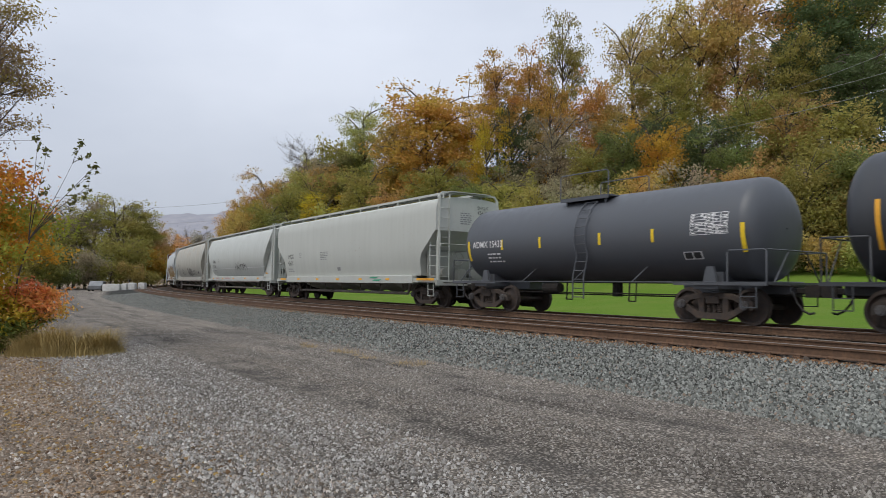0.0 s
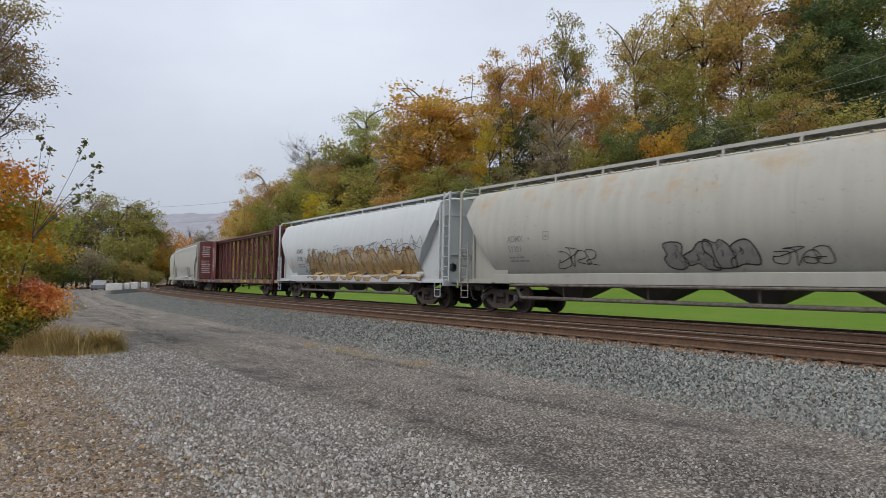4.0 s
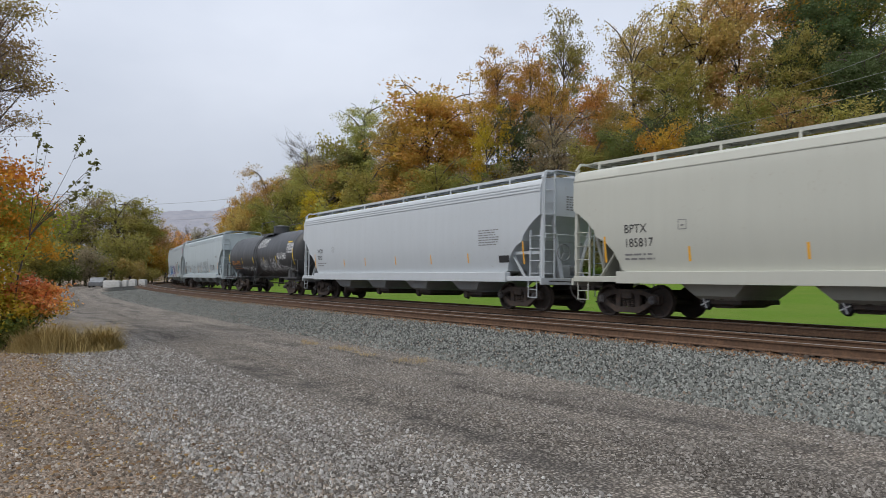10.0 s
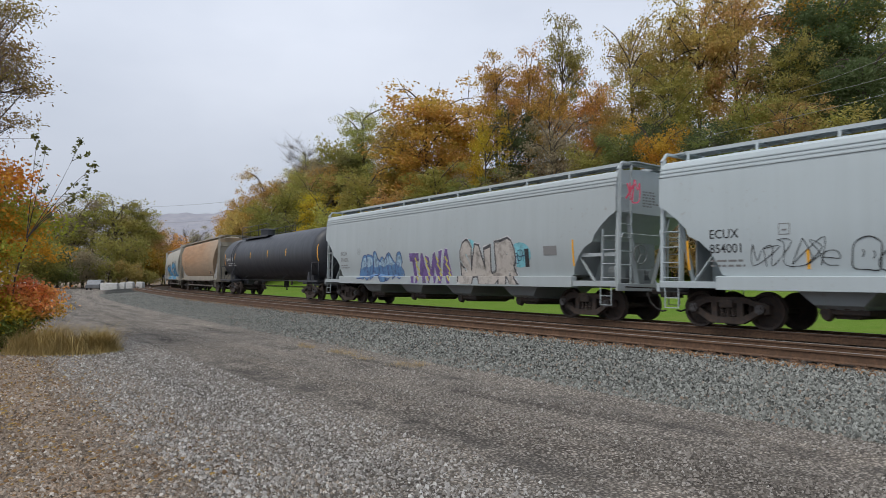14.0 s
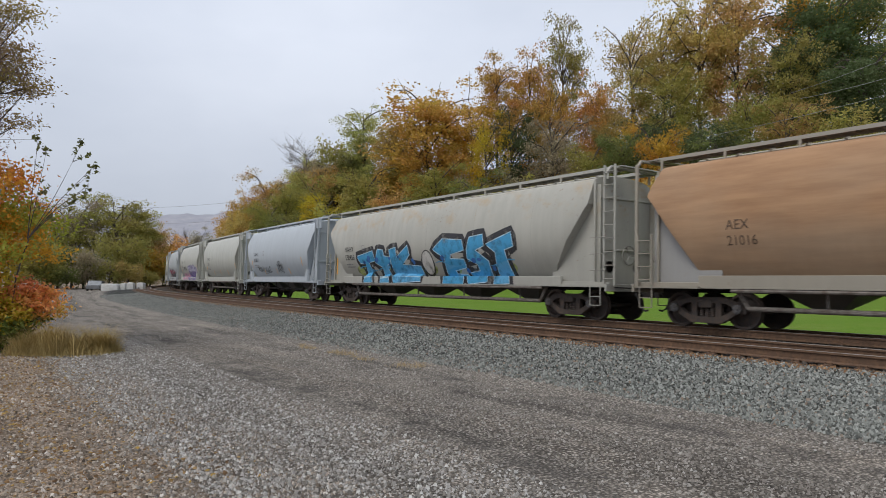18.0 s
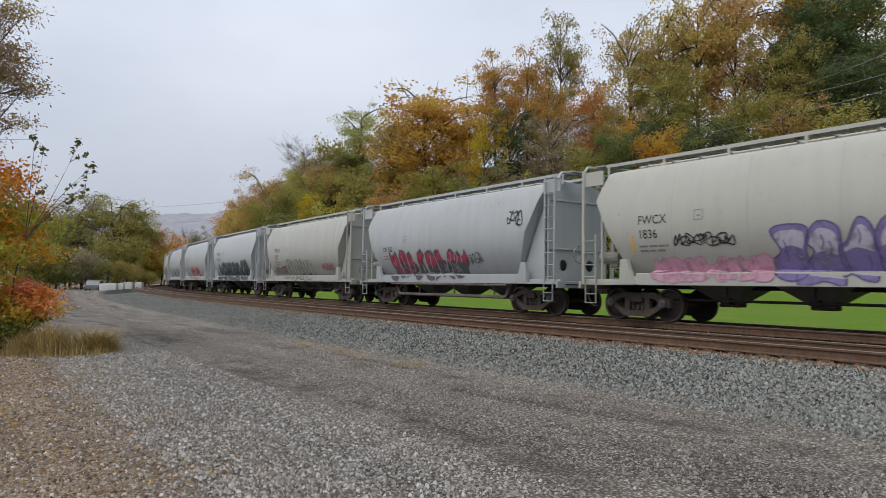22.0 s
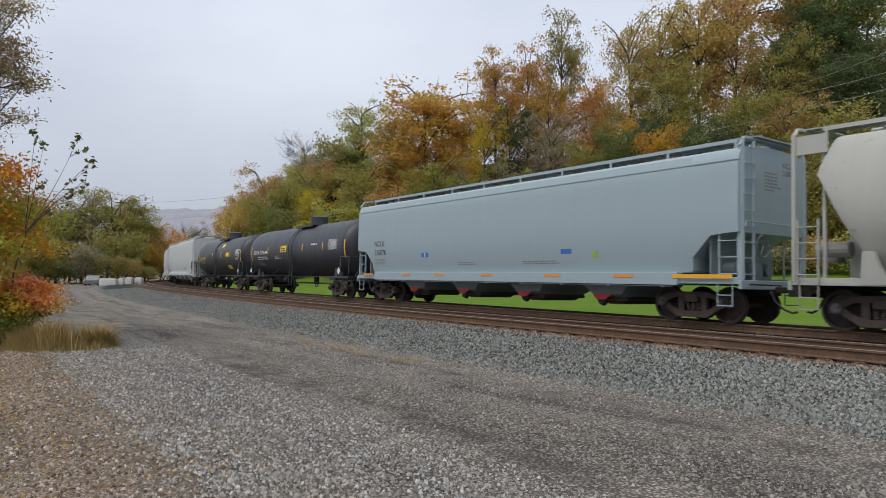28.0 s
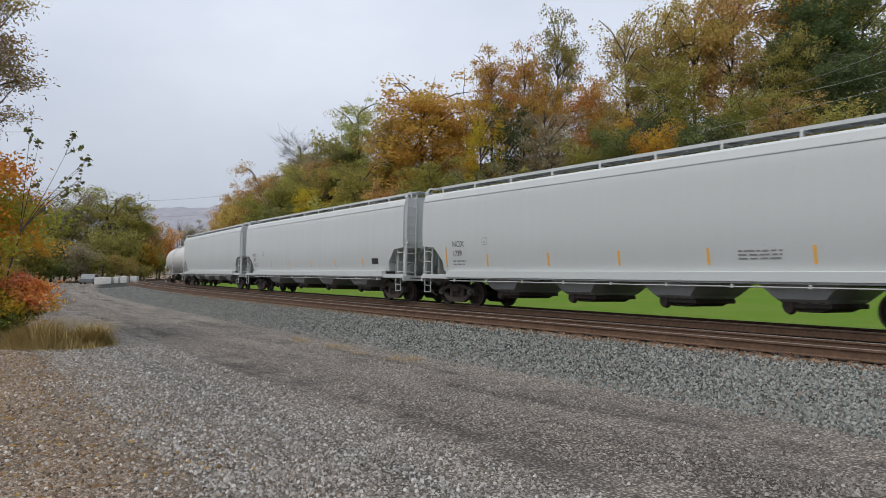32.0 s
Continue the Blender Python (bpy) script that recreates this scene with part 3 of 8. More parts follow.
def leaves_mesh(centres, sizes, r, long=1.35, droop=0.0, lean=False):
    """One folded four-cornered leaf, or leaf spray, at each centre."""
    n = len(centres)
    d = r.randn(n, 3)
    d[:, 2] = d[:, 2] * 0.6 - droop
    d /= np.linalg.norm(d, axis=1)[:, None]
    e = np.cross(d, r.randn(n, 3))
    e /= np.linalg.norm(e, axis=1)[:, None] + 1e-9
    up = np.cross(d, e)
    s = sizes[:, None]
    a = centres - d * s * long * 0.5
    c = centres + d * s * long * 0.5
    b1 = centres + e * s * 0.42 + up * s * 0.10
    b2 = centres - e * s * 0.42 + up * s * 0.10
    if lean:
        v = np.stack([a, b1 + (b1 - centres) * 0.4, c - e * s * 0.35], 1).reshape(-1, 3)
        return mesh_of("crown", v, np.arange(3 * n).reshape(n, 3))
    v = np.stack([a, b1, c, b2], 1).reshape(-1, 3)
    f = np.arange(4 * n).reshape(n, 4)
    return mesh_of("crown", v, f)


def tube(points, radii, sides=6):
    """A tapering limb along points."""
    p = np.array(points, float)
    d = np.gradient(p, axis=0)
    d /= np.linalg.norm(d, axis=1)[:, None] + 1e-9
    ref = np.where(np.abs(d[:, 2:3]) > 0.9, [[1.0, 0, 0]], [[0, 0, 1.0]])
    u = np.cross(d, ref)
    u /= np.linalg.norm(u, axis=1)[:, None] + 1e-9
    w = np.cross(d, u)
    a = np.linspace(0, 2 * np.pi, sides, endpoint=False)
    rr = np.array(radii)[:, None, None]
    v = p[:, None] + rr * (np.cos(a)[None, :, None] * u[:, None] + np.sin(a)[None, :, None] * w[:, None])
    n = len(p)
    idx = np.arange(n * sides).reshape(n, sides)
    nxt = np.roll(idx, -1, 1)
    f = np.stack([idx[:-1], nxt[:-1], nxt[1:], idx[1:]], -1).reshape(-1, 4)
    return v.reshape(-1, 3), f


def limbs(r, kind):
    """Trunk and boughs of a tree of height 1 and width 1; the tips of its boughs."""
    pieces, tips = [], []
    bend = r.uniform(-0.04, 0.04, 2)
    zs = np.linspace(0, 0.86, 7)
    trunk = np.stack([bend[0] * zs + 0.02 * np.sin(zs * 5), bend[1] * zs, zs], 1)
    thin = 0.45 if kind == "bare" else 1.0
    pieces.append(tube(trunk, thin * (0.022 * (1 - zs) + 0.003)))
    n = 34 if kind == "bare" else 20
    for k in range(n):
        z0 = r.uniform(0.22, 0.8)
        base = np.array([np.interp(z0, zs, trunk[:, 0]), np.interp(z0, zs, trunk[:, 1]), z0])
        a = r.uniform(0, 2 * np.pi)
        reach = (0.46 if kind != "bare" else 0.5) * math.sin(math.pi * min(1, 0.25 + 0.75 * (1.02 - z0))) * r.uniform(0.6, 1.0)
        rise = r.uniform(0.08, 0.26)
        t = np.linspace(0, 1, 5)[:, None]
        tip = base + np.array([math.cos(a) * reach, math.sin(a) * reach, rise])
        line = base + (tip - base) * t + np.array([0, 0, 0.05]) * np.sin(t * np.pi) + 0.012 * r.randn(5, 3) * t
        pieces.append(tube(line, thin * np.linspace(0.0085, 0.0022, 5), 4))
        tips.append(tip)
        for j in range(18 if kind == "bare" else 2):
            u = r.uniform(0.35, 0.9)
            p0 = base + (tip - base) * u
            p1 = p0 + r.randn(3) * 0.07 + np.array([math.cos(a) * 0.05, math.sin(a) * 0.05, 0.08])
            pieces.append(tube(np.stack([p0, (p0 + p1) / 2 + r.randn(3) * 0.008, p1]), thin * np.array([0.004, 0.0028, 0.0012]), 3))
            tips.append(p1)
    return pieces, tips


def tree_kind(kind, seed, count, leaf, wide, tall):
    """Meshes of a trunk and a crown of that width and height in metres, brought to height and width 1; leaf: a leaf spray's length in metres."""
    r = np.random.RandomState(seed)
    random.seed(seed)
    pieces, tips = limbs(r, kind)
    v, f = merge_quads(pieces)
    trunk = mesh_of("trunk", v, f, True)
    tips = np.array(tips)
    extra = {"full": 95, "airy": 40, "bare": 0}[kind]
    if extra:
        a, h, q = r.rand(extra) * 2 * np.pi, r.rand(extra), r.rand(extra)
        rad = 0.44 * np.sqrt(0.35 + 0.65 * q) * np.sin(np.pi * np.clip(0.16 + 0.80 * h, 0, 1)) ** 0.6 * (0.8 + 0.25 * np.sin(3 * a + seed))
        tips = np.vstack([tips, np.stack([rad * np.cos(a), rad * np.sin(a), 0.16 + 0.76 * h], 1)])
    size = np.array([wide, wide, tall])
    tips = tips * size
    pick = r.randint(0, len(tips), count)
    weight = (0.5 + r.rand(len(tips))) * {"full": 0.118, "airy": 0.105, "bare": 0.05}[kind] * wide
    # boughs: leaves lie mostly on the upper, outer side of each clump
    ball = r.randn(count, 3)
    ball /= np.linalg.norm(ball, axis=1)[:, None] + 1e-9
    ball[:, 2] = np.where(r.rand(count) < 0.55, np.abs(ball[:, 2]), ball[:, 2])
    ball *= r.rand(count, 1) ** 0.36
    c = tips[pick] + ball * weight[pick][:, None] * np.array([1.15, 1.15, 0.75]) + 0.22 * r.randn(count, 3)
    c[:, 2] *= min(1.0, tall / np.sort(c[:, 2])[-40])
    c[:, 2] = np.maximum(c[:, 2], 0.02 * tall + 0.1 * tall * r.rand(count) ** 2)
    crown = leaves_mesh(c, leaf * (0.55 + 0.9 * r.rand(count)), r, lean=True)
    crown.transform(Matrix.Diagonal((1 / wide, 1 / wide, 1 / tall, 1)))
    return trunk, crown


def merge_quads(pieces):
    v, f, n = [], [], 0
    for a, b in pieces:
        v.append(a)
        f.append(b + n)
        n += len(a)
    return np.vstack(v), np.vstack(f)


KINDS = {
    "full": [tree_kind("full", 10 + k, 16500, 0.205, 9.5, 16.0) for k in range(5)],
    "airy": [tree_kind("airy", 30 + k, 10500, 0.185, 9.0, 16.0) for k in range(4)],
    "small": [tree_kind("full", 90 + k, 9000, 0.20, 7.5, 10.5) for k in range(3)],
    "low": [tree_kind("airy", 110 + k, 4600, 0.19, 7.5, 4.4) for k in range(3)],
    "bushy": [tree_kind("airy", 70 + k, 3600, 0.17, 5.2, 3.8) for k in range(4)],
    "bare": [tree_kind("bare", 50 + k, 420, 0.17, 12.0, 14.0) for k in range(2)],
}
_count = [0]
WORDS = {ORANGE_LEAF: "orange", BROWN_LEAF: "russet-brown", OLIVE_LEAF: "olive", TAN_LEAF: "tan", YELLOW_LEAF: "bright yellow", GREEN_LEAF: "green", DARK_LEAF: "dark green",
         RED_LEAF: "red-orange", PALE_LEAF: "pale green", GREY_LEAF: "grey-brown", AMBER_LEAF: "amber"}


def forest_tree(x, y, top, width, leaf_colour, kind, name="tree"):
    """A tree whose top stands at height top, on the ground."""
    k = _count[0]
    _count[0] += 1
    r = random.Random(100 + k)
    z = float(ground_height([x], [y])[0][0]) - 0.05
    h = max(top - z, 2.0) * 1.02
    words = {"full": "tree with a dense %s autumn crown", "airy": "slender tree with thin %s foliage", "bushy": "shrub with %s leaves at the edge of the wood", "bare": "nearly leafless tree with %s twigs"}[kind] % WORDS[leaf_colour]
    ob = tagged(new(name), words + ("" if kind == "bushy" else " on the wooded slope"), "shrub" if kind == "bushy" else "tree", "plants of the hillside")
    ob.matrix_basis = Matrix.LocRotScale((x, y, z), Euler((0, 0, r.uniform(0, 6.28))), (width, width, h))
    if kind in ("full", "airy"):
        kind = "low" if h < 0.9 * width else "small" if h < 12.0 else kind
    trunk, crown = KINDS[kind][k % len(KINDS[kind])]
    part("trunk", trunk, BARK, ob)
    j = r.uniform(0.85, 1.15) * (1.08 if kind in ("small", "bushy") else 1.0) * (0.92 if x < -44 else 1.0)
    part("crown", crown, LEAF, ob, "", (leaf_colour[0] * j, leaf_colour[1] * j * r.uniform(0.92, 1.08), leaf_colour[2] * j, 1))
    return ob


# hillside behind the field
forest_tree(-35.2, 112.0, 13.4, 6.6, ORANGE_LEAF, "full")
forest_tree(-32.3, 114.0, 16.2, 7.6, ORANGE_LEAF, "full")
forest_tree(-29.6, 116.0, 19.3, 9.3, BROWN_LEAF, "full")
forest_tree(-24.3, 106.0, 15.6, 8.0, OLIVE_LEAF, "full")
forest_tree(-23.6, 118.0, 25.4, 11.0, GREY_LEAF, "bare")
forest_tree(-21.3, 108.0, 17.7, 10.2, OLIVE_LEAF, "full")
forest_tree(-17.6, 110.0, 20.3, 9.9, BROWN_LEAF, "airy")
forest_tree(-16.8, 96.0, 13.7, 8.4, YELLOW_LEAF, "airy")
forest_tree(-12.8, 108.0, 30.0, 9.4, PALE_LEAF, "airy")
forest_tree(-15.9, 112.0, 23.9, 10.6, OLIVE_LEAF, "airy")
forest_tree(-2.5, 96.0, 29.8, 16.4, ORANGE_LEAF, "full")
forest_tree(-6.8, 99.0, 25.0, 9.4, BROWN_LEAF, "full")
forest_tree(1.8, 98.0, 23.7, 6.5, AMBER_LEAF, "full")
forest_tree(4.0, 96.0, 26.8, 6.4, AMBER_LEAF, "airy")
forest_tree(7.7, 97.0, 33.2, 7.8, ORANGE_LEAF, "full")
forest_tree(9.0, 90.0, 23.8, 8.5, DARK_LEAF, "airy")
forest_tree(5.5, 88.0, 22.9, 6.7, YELLOW_LEAF, "airy")
forest_tree(11.9, 94.0, 33.0, 8.0, ORANGE_LEAF, "full")
forest_tree(16.7, 95.0, 38.6, 7.6, OLIVE_LEAF, "airy")
forest_tree(14.2, 90.0, 27.1, 7.7, ORANGE_LEAF, "airy")
forest_tree(19.9, 88.0, 28.2, 7.5, RED_LEAF, "full")
forest_tree(13.6, 84.0, 22.1, 8.3, GREY_LEAF, "airy")
forest_tree(16.9, 80.0, 18.4, 6.8, OLIVE_LEAF, "full")
forest_tree(24.9, 90.0, 36.1, 9.4, TAN_LEAF, "airy")
forest_tree(41.0, 80.0, 31.1, 9.0, OLIVE_LEAF, "full")
forest_tree(29.6, 92.0, 38.6, 11.3, TAN_LEAF, "airy")
forest_tree(34.2, 90.0, 40.3, 11.9, TAN_LEAF, "airy")
forest_tree(23.5, 74.0, 18.9, 7.7, AMBER_LEAF, "full")
forest_tree(27.3, 72.0, 18.3, 7.5, DARK_LEAF, "full")
forest_tree(38.1, 88.0, 40.5, 12.5, BROWN_LEAF, "full")
forest_tree(33.6, 74.0, 22.8, 9.1, OLIVE_LEAF, "full")
forest_tree(43.3, 82.0, 31.2, 10.9, DARK_LEAF, "full")
forest_tree(47.4, 84.0, 39.2, 15.1, DARK_LEAF, "full")
forest_tree(49.3, 90.0, 43.7, 14.5, AMBER_LEAF, "airy")
forest_tree(53.9, 86.0, 40.5, 13.8, OLIVE_LEAF, "full")
forest_tree(46.4, 74.0, 28.4, 10.5, DARK_LEAF, "full")
forest_tree(38.4, 68.0, 18.9, 9.7, OLIVE_LEAF, "full")
forest_tree(28.3, 68.0, 16.0, 7.1, GREEN_LEAF, "full")
forest_tree(20.3, 78.0, 19.0, 7.4, GREEN_LEAF, "full")
forest_tree(28.7, 86.0, 29.0, 9.8, OLIVE_LEAF, "full")
forest_tree(24.7, 82.0, 22.6, 7.8, DARK_LEAF, "full")
forest_tree(21.3, 86.0, 24.6, 6.5, BROWN_LEAF, "full")
forest_tree(-11.1, 94.0, 17.2, 9.8, OLIVE_LEAF, "full")
forest_tree(-7.0, 90.0, 13.6, 7.7, BROWN_LEAF, "full")
forest_tree(-1.0, 88.0, 16.3, 9.2, OLIVE_LEAF, "full")
forest_tree(3.9, 84.0, 15.0, 8.0, GREEN_LEAF, "full")
forest_tree(7.6, 80.0, 13.7, 7.6, OLIVE_LEAF, "airy")
forest_tree(-26.9, 104.0, 13.6, 7.9, OLIVE_LEAF, "full")
forest_tree(-31.3, 106.0, 11.7, 6.0, BROWN_LEAF, "full")
forest_tree(35.5, 70.0, 20.8, 7.3, BROWN_LEAF, "airy")
forest_tree(21.9, 64.0, 12.0, 6.7, GREY_LEAF, "airy")
forest_tree(18.3, 66.0, 11.7, 6.9, BROWN_LEAF, "airy")
forest_tree(27.4, 62.0, 12.7, 7.0, BROWN_LEAF, "airy")
forest_tree(31.9, 60.0, 12.9, 7.4, OLIVE_LEAF, "airy")
forest_tree(36.7, 59.0, 13.2, 7.8, GREEN_LEAF, "full")
forest_tree(13.6, 70.0, 11.7, 7.3, GREY_LEAF, "airy")
forest_tree(10.0, 73.0, 11.2, 6.9, OLIVE_LEAF, "full")
forest_tree(-3.0, 84.0, 11.5, 7.2, GREEN_LEAF, "airy")
forest_tree(-13.6, 90.0, 11.4, 7.7, OLIVE_LEAF, "airy")
forest_tree(-21.1, 97.0, 10.9, 7.3, GREEN_LEAF, "full")


def undergrowth():
    """Shrubs along the foot of the wood and saplings behind them."""
    r = random.Random(7)
    colours = [OLIVE_LEAF, GREEN_LEAF, BROWN_LEAF, OLIVE_LEAF, GREY_LEAF, BROWN_LEAF, GREEN_LEAF, PALE_LEAF, GREY_LEAF]
    for k in range(46):
        s = -34 + 3.6 * k
        edge = float(np.interp(s, [0, 30, 60, 90, 120], [45, 39, 27, 16, 13]))
        x, y, _ = along(s, SPACING - edge - r.uniform(0.5, 3.0))
        top = float(ground_height([x], [y])[0][0]) + r.uniform(1.6, 5.2)
        forest_tree(float(x), float(y), top, r.uniform(4.0, 6.5), r.choice(colours), "bushy", "shrub")
    for k in range(34):
        s = -40 + 4.6 * k
        edge = float(np.interp(s, [0, 30, 60, 90, 120], [45, 39, 27, 16, 13]))
        x, y, _ = along(s, SPACING - edge - r.uniform(6.0, 11.0))
        top = float(ground_height([x], [y])[0][0]) + r.uniform(6.0, 9.5)
        forest_tree(float(x), float(y), top, r.uniform(5.0, 8.0), r.choice(colours), "airy" if k % 3 else "full")


undergrowth()

# trees at the far end of the road
forest_tree(-66.9, 118.0, 10.6, 10.5, OLIVE_LEAF, "full")
forest_tree(-65.7, 122.0, 14.9, 10.8, GREY_LEAF, "airy")
forest_tree(-64.2, 126.0, 16.5, 12.4, OLIVE_LEAF, "airy")
forest_tree(-59.1, 124.0, 15.5, 12.3, OLIVE_LEAF, "airy")
forest_tree(-57.3, 128.0, 15.0, 10.1, OLIVE_LEAF, "full")
forest_tree(-56.1, 132.0, 11.8, 7.8, BROWN_LEAF, "full")
forest_tree(-56.4, 140.0, 10.5, 8.3, RED_LEAF, "airy")
forest_tree(-71.0, 190.0, 15.3, 13.1, GREY_LEAF, "bare")
forest_tree(-71.1, 200.0, 16.3, 9.9, GREY_LEAF, "airy")
forest_tree(-60.4, 108.0, 6.7, 9.6, OLIVE_LEAF, "full")
forest_tree(-57.4, 110.0, 6.0, 9.8, DARK_LEAF, "full")
forest_tree(-53.9, 115.0, 9.2, 10.5, OLIVE_LEAF, "full")
forest_tree(-54.2, 126.0, 6.7, 8.7, AMBER_LEAF, "full")
forest_tree(-59.6, 100.0, 7.2, 8.9, OLIVE_LEAF, "full")
forest_tree(-59.9, 104.0, 4.0, 6.2, OLIVE_LEAF, "full")
forest_tree(-56.9, 104.0, 3.1, 6.2, GREEN_LEAF, "full")
forest_tree(-54.5, 106.0, 5.6, 7.3, GREY_LEAF, "full")
forest_tree(-51.9, 107.0, 4.6, 7.3, OLIVE_LEAF, "full")
forest_tree(-49.3, 108.0, 4.1, 5.3, BROWN_LEAF, "full")
forest_tree(-49.9, 116.0, 3.0, 5.7, OLIVE_LEAF, "full")
forest_tree(-52.1, 128.0, 5.0, 6.3, OLIVE_LEAF, "full")
forest_tree(-59.8, 95.0, 8.4, 8.4, OLIVE_LEAF, "full")


# ---- plants by the road ----
def leafy(name, label, category, centre, radii, groups, limbs_count, seed, leaf=(0.07, 0.12), trunk_at=None, clump=0.22, clumps=70, layer=1.0, long=1.5):
    """A near tree or bush: stem and twigs as one part, leaves of each colour as another. groups: rows of (count, colour)."""
    r = np.random.RandomState(seed)
    cx, cy, cz = centre
    bx, by = trunk_at or (cx, cy)
    bz = float(ground_height([bx], [by])[0][0]) - 0.05
    ob = tagged(new(name), label, category)
    ob.matrix_basis = Matrix.Translation((bx, by, bz))
    off = np.array([bx, by, bz])
    c = np.array([cx, cy, cz]) - off
    rad = np.array(radii)
    d = r.randn(clumps, 3)
    d /= np.linalg.norm(d, axis=1)[:, None]
    tips = c + d * rad * (0.45 + 0.55 * r.rand(clumps, 1) ** 0.5)
    tips[:, 2] = np.maximum(tips[:, 2], 0.12)
    pieces = []
    top = np.array([c[0] * 0.8, c[1] * 0.8, max(c[2], 0.3)])
    zs = np.linspace(0, 1, 6)[:, None]
    stem = top * zs + np.array([0.06, 0.03, 0]) * np.sin(zs * 6)
    thick = 0.018 * max(c[2] + rad[2], 0.6)
    pieces.append(tube(stem, np.linspace(thick, thick * 0.35, 6), 7))
    for k in range(min(limbs_count, clumps)):
        tip = tips[k]
        u = np.clip(0.25 + 0.65 * tip[2] / (c[2] + rad[2] + 0.1) * r.rand(), 0, 0.95)
        base = top * u
        t = np.linspace(0, 1, 5)[:, None]
        line = base + (tip - base) * t + np.array([0, 0, 0.12 * rad[2]]) * np.sin(t * np.pi) + 0.04 * r.randn(5, 3) * t
        pieces.append(tube(line, np.linspace(thick * 0.35, 0.004, 5), 4))
        for j in range(3):
            p1 = tip + r.randn(3) * clump * 1.2
            pieces.append(tube(np.stack([line[3], (line[3] + p1) / 2 + 0.03 * r.randn(3), p1]), [0.005, 0.004, 0.002], 3))
    v, f = merge_quads(pieces)
    part("stem", mesh_of("stem", v, f, True), BARK, ob)
    order = np.argsort(tips[:, 2] + 0.35 * rad[2] * r.randn(clumps))
    share = np.array_split(order, len(groups))
    for (count, colour), mine in zip(groups, share):
        pick = mine[r.randint(0, len(mine), count)]
        p = tips[pick] + r.randn(count, 3) * clump * np.array([1.0 + 0.5 * (1 - layer), 1.0, layer])
        p[:, 2] = np.maximum(p[:, 2], 0.03)
        me = leaves_mesh(p, leaf[0] + (leaf[1] - leaf[0]) * r.rand(count), r, long, 0.35)
        me.name = "foliage"
        part("foliage", me, LEAF, ob, "", (*colour, 1))
    return ob


leafy("tree", "roadside tree with thinning brown-green leaves", "tree", (-12.3, 15.4, 6.75), (2.75, 2.4, 2.9),
      [(15000, (0.25, 0.17, 0.12)), (23000, (0.38, 0.24, 0.10)), (24000, (0.36, 0.27, 0.075))], 180, 201, (0.024, 0.052), (-12.7, 15.8), 0.21, 230, 0.5, 2.4)
leafy("tree", "young roadside tree with yellow, orange and green leaves", "tree", (-11.1, 15.6, 2.7), (2.3, 1.8, 1.7),
      [(8500, (0.52, 0.40, 0.05)), (8000, (0.70, 0.36, 0.04)), (8500, (0.40, 0.41, 0.06)), (6000, (0.70, 0.28, 0.05))], 60, 202, (0.042, 0.08), (-11.9, 15.9), 0.22, 150, 0.6, 1.7)
leafy("bush", "low green and yellow bush under the tree", "bush", (-10.3, 15.2, 0.70), (1.2, 0.8, 0.75),
      [(5000, (0.17, 0.20, 0.04)), (6000, (0.58, 0.42, 0.05))], 30, 203, (0.04, 0.075), None, 0.15, 60, 0.7, 1.6)
leafy("bush", "bush with red and orange autumn leaves", "bush", (-9.30, 15.4, 1.05), (0.66, 0.5, 0.46),
      [(1100, (0.68, 0.40, 0.09)), (1200, (0.76, 0.33, 0.11)), (1100, (0.74, 0.25, 0.11))], 30, 204, (0.04, 0.075), None, 0.15, 40, 0.6, 1.7)


def sapling():
    """A thin leaning sapling: a stem, long bare twigs and a few leaves at their ends."""
    r = np.random.RandomState(205)
    ob = tagged(new("sapling"), "spindly sapling with a few green leaves on bare twigs", "sapling")
    base = np.array([-9.7, 15.2, float(ground_height([-9.7], [15.2])[0][0]) - 0.05])
    ob.matrix_basis = Matrix.Translation(base)
    fork = np.array([-9.15, 15.1, 2.5]) - base
    t = np.linspace(0, 1, 7)[:, None]
    pieces = [tube(fork * t + np.array([0.05, 0, 0]) * np.sin(t * 7), np.linspace(0.024, 0.014, 7), 6)]
    spots = []
    for tip, bow in (((-7.66, 15.0, 4.12), 0.10), ((-7.98, 15.0, 4.62), -0.12), ((-7.86, 15.1, 3.62), 0.15), ((-8.2, 15.1, 3.30), 0.08), ((-8.75, 15.0, 4.45), -0.05), ((-9.0, 15.1, 4.75), 0.04)):
        tip = np.array(tip) - base
        line = fork + (tip - fork) * t + np.array([0, 0, bow]) * np.sin(t * np.pi)
        pieces.append(tube(line, np.linspace(0.011, 0.003, 7), 4))
        for k in range(4):
            u = r.randint(2, 6)
            side = line[u] + np.array([r.uniform(0.02, 0.35), r.uniform(-0.15, 0.15), r.uniform(-0.05, 0.30)])
            pieces.append(tube(np.stack([line[u], (line[u] + side) / 2 + 0.01 * r.randn(3), side]), [0.005, 0.004, 0.002], 3))
            spots.append(side)
        spots += [line[-1], line[-1], line[-1] * 0.93 + line[-2] * 0.07]
    v, f = merge_quads(pieces)
    part("stem", mesh_of("stem", v, f, True), BARK, ob)
    spots = np.array(spots)
    p = spots[r.randint(0, len(spots), 190)] + 0.045 * r.randn(190, 3)
    me = leaves_mesh(p, 0.05 + 0.05 * r.rand(190), r, 1.5, 0.35)
    me.name = "foliage"
    part("foliage", me, LEAF, ob, "", (0.15, 0.15, 0.05, 1))


sapling()


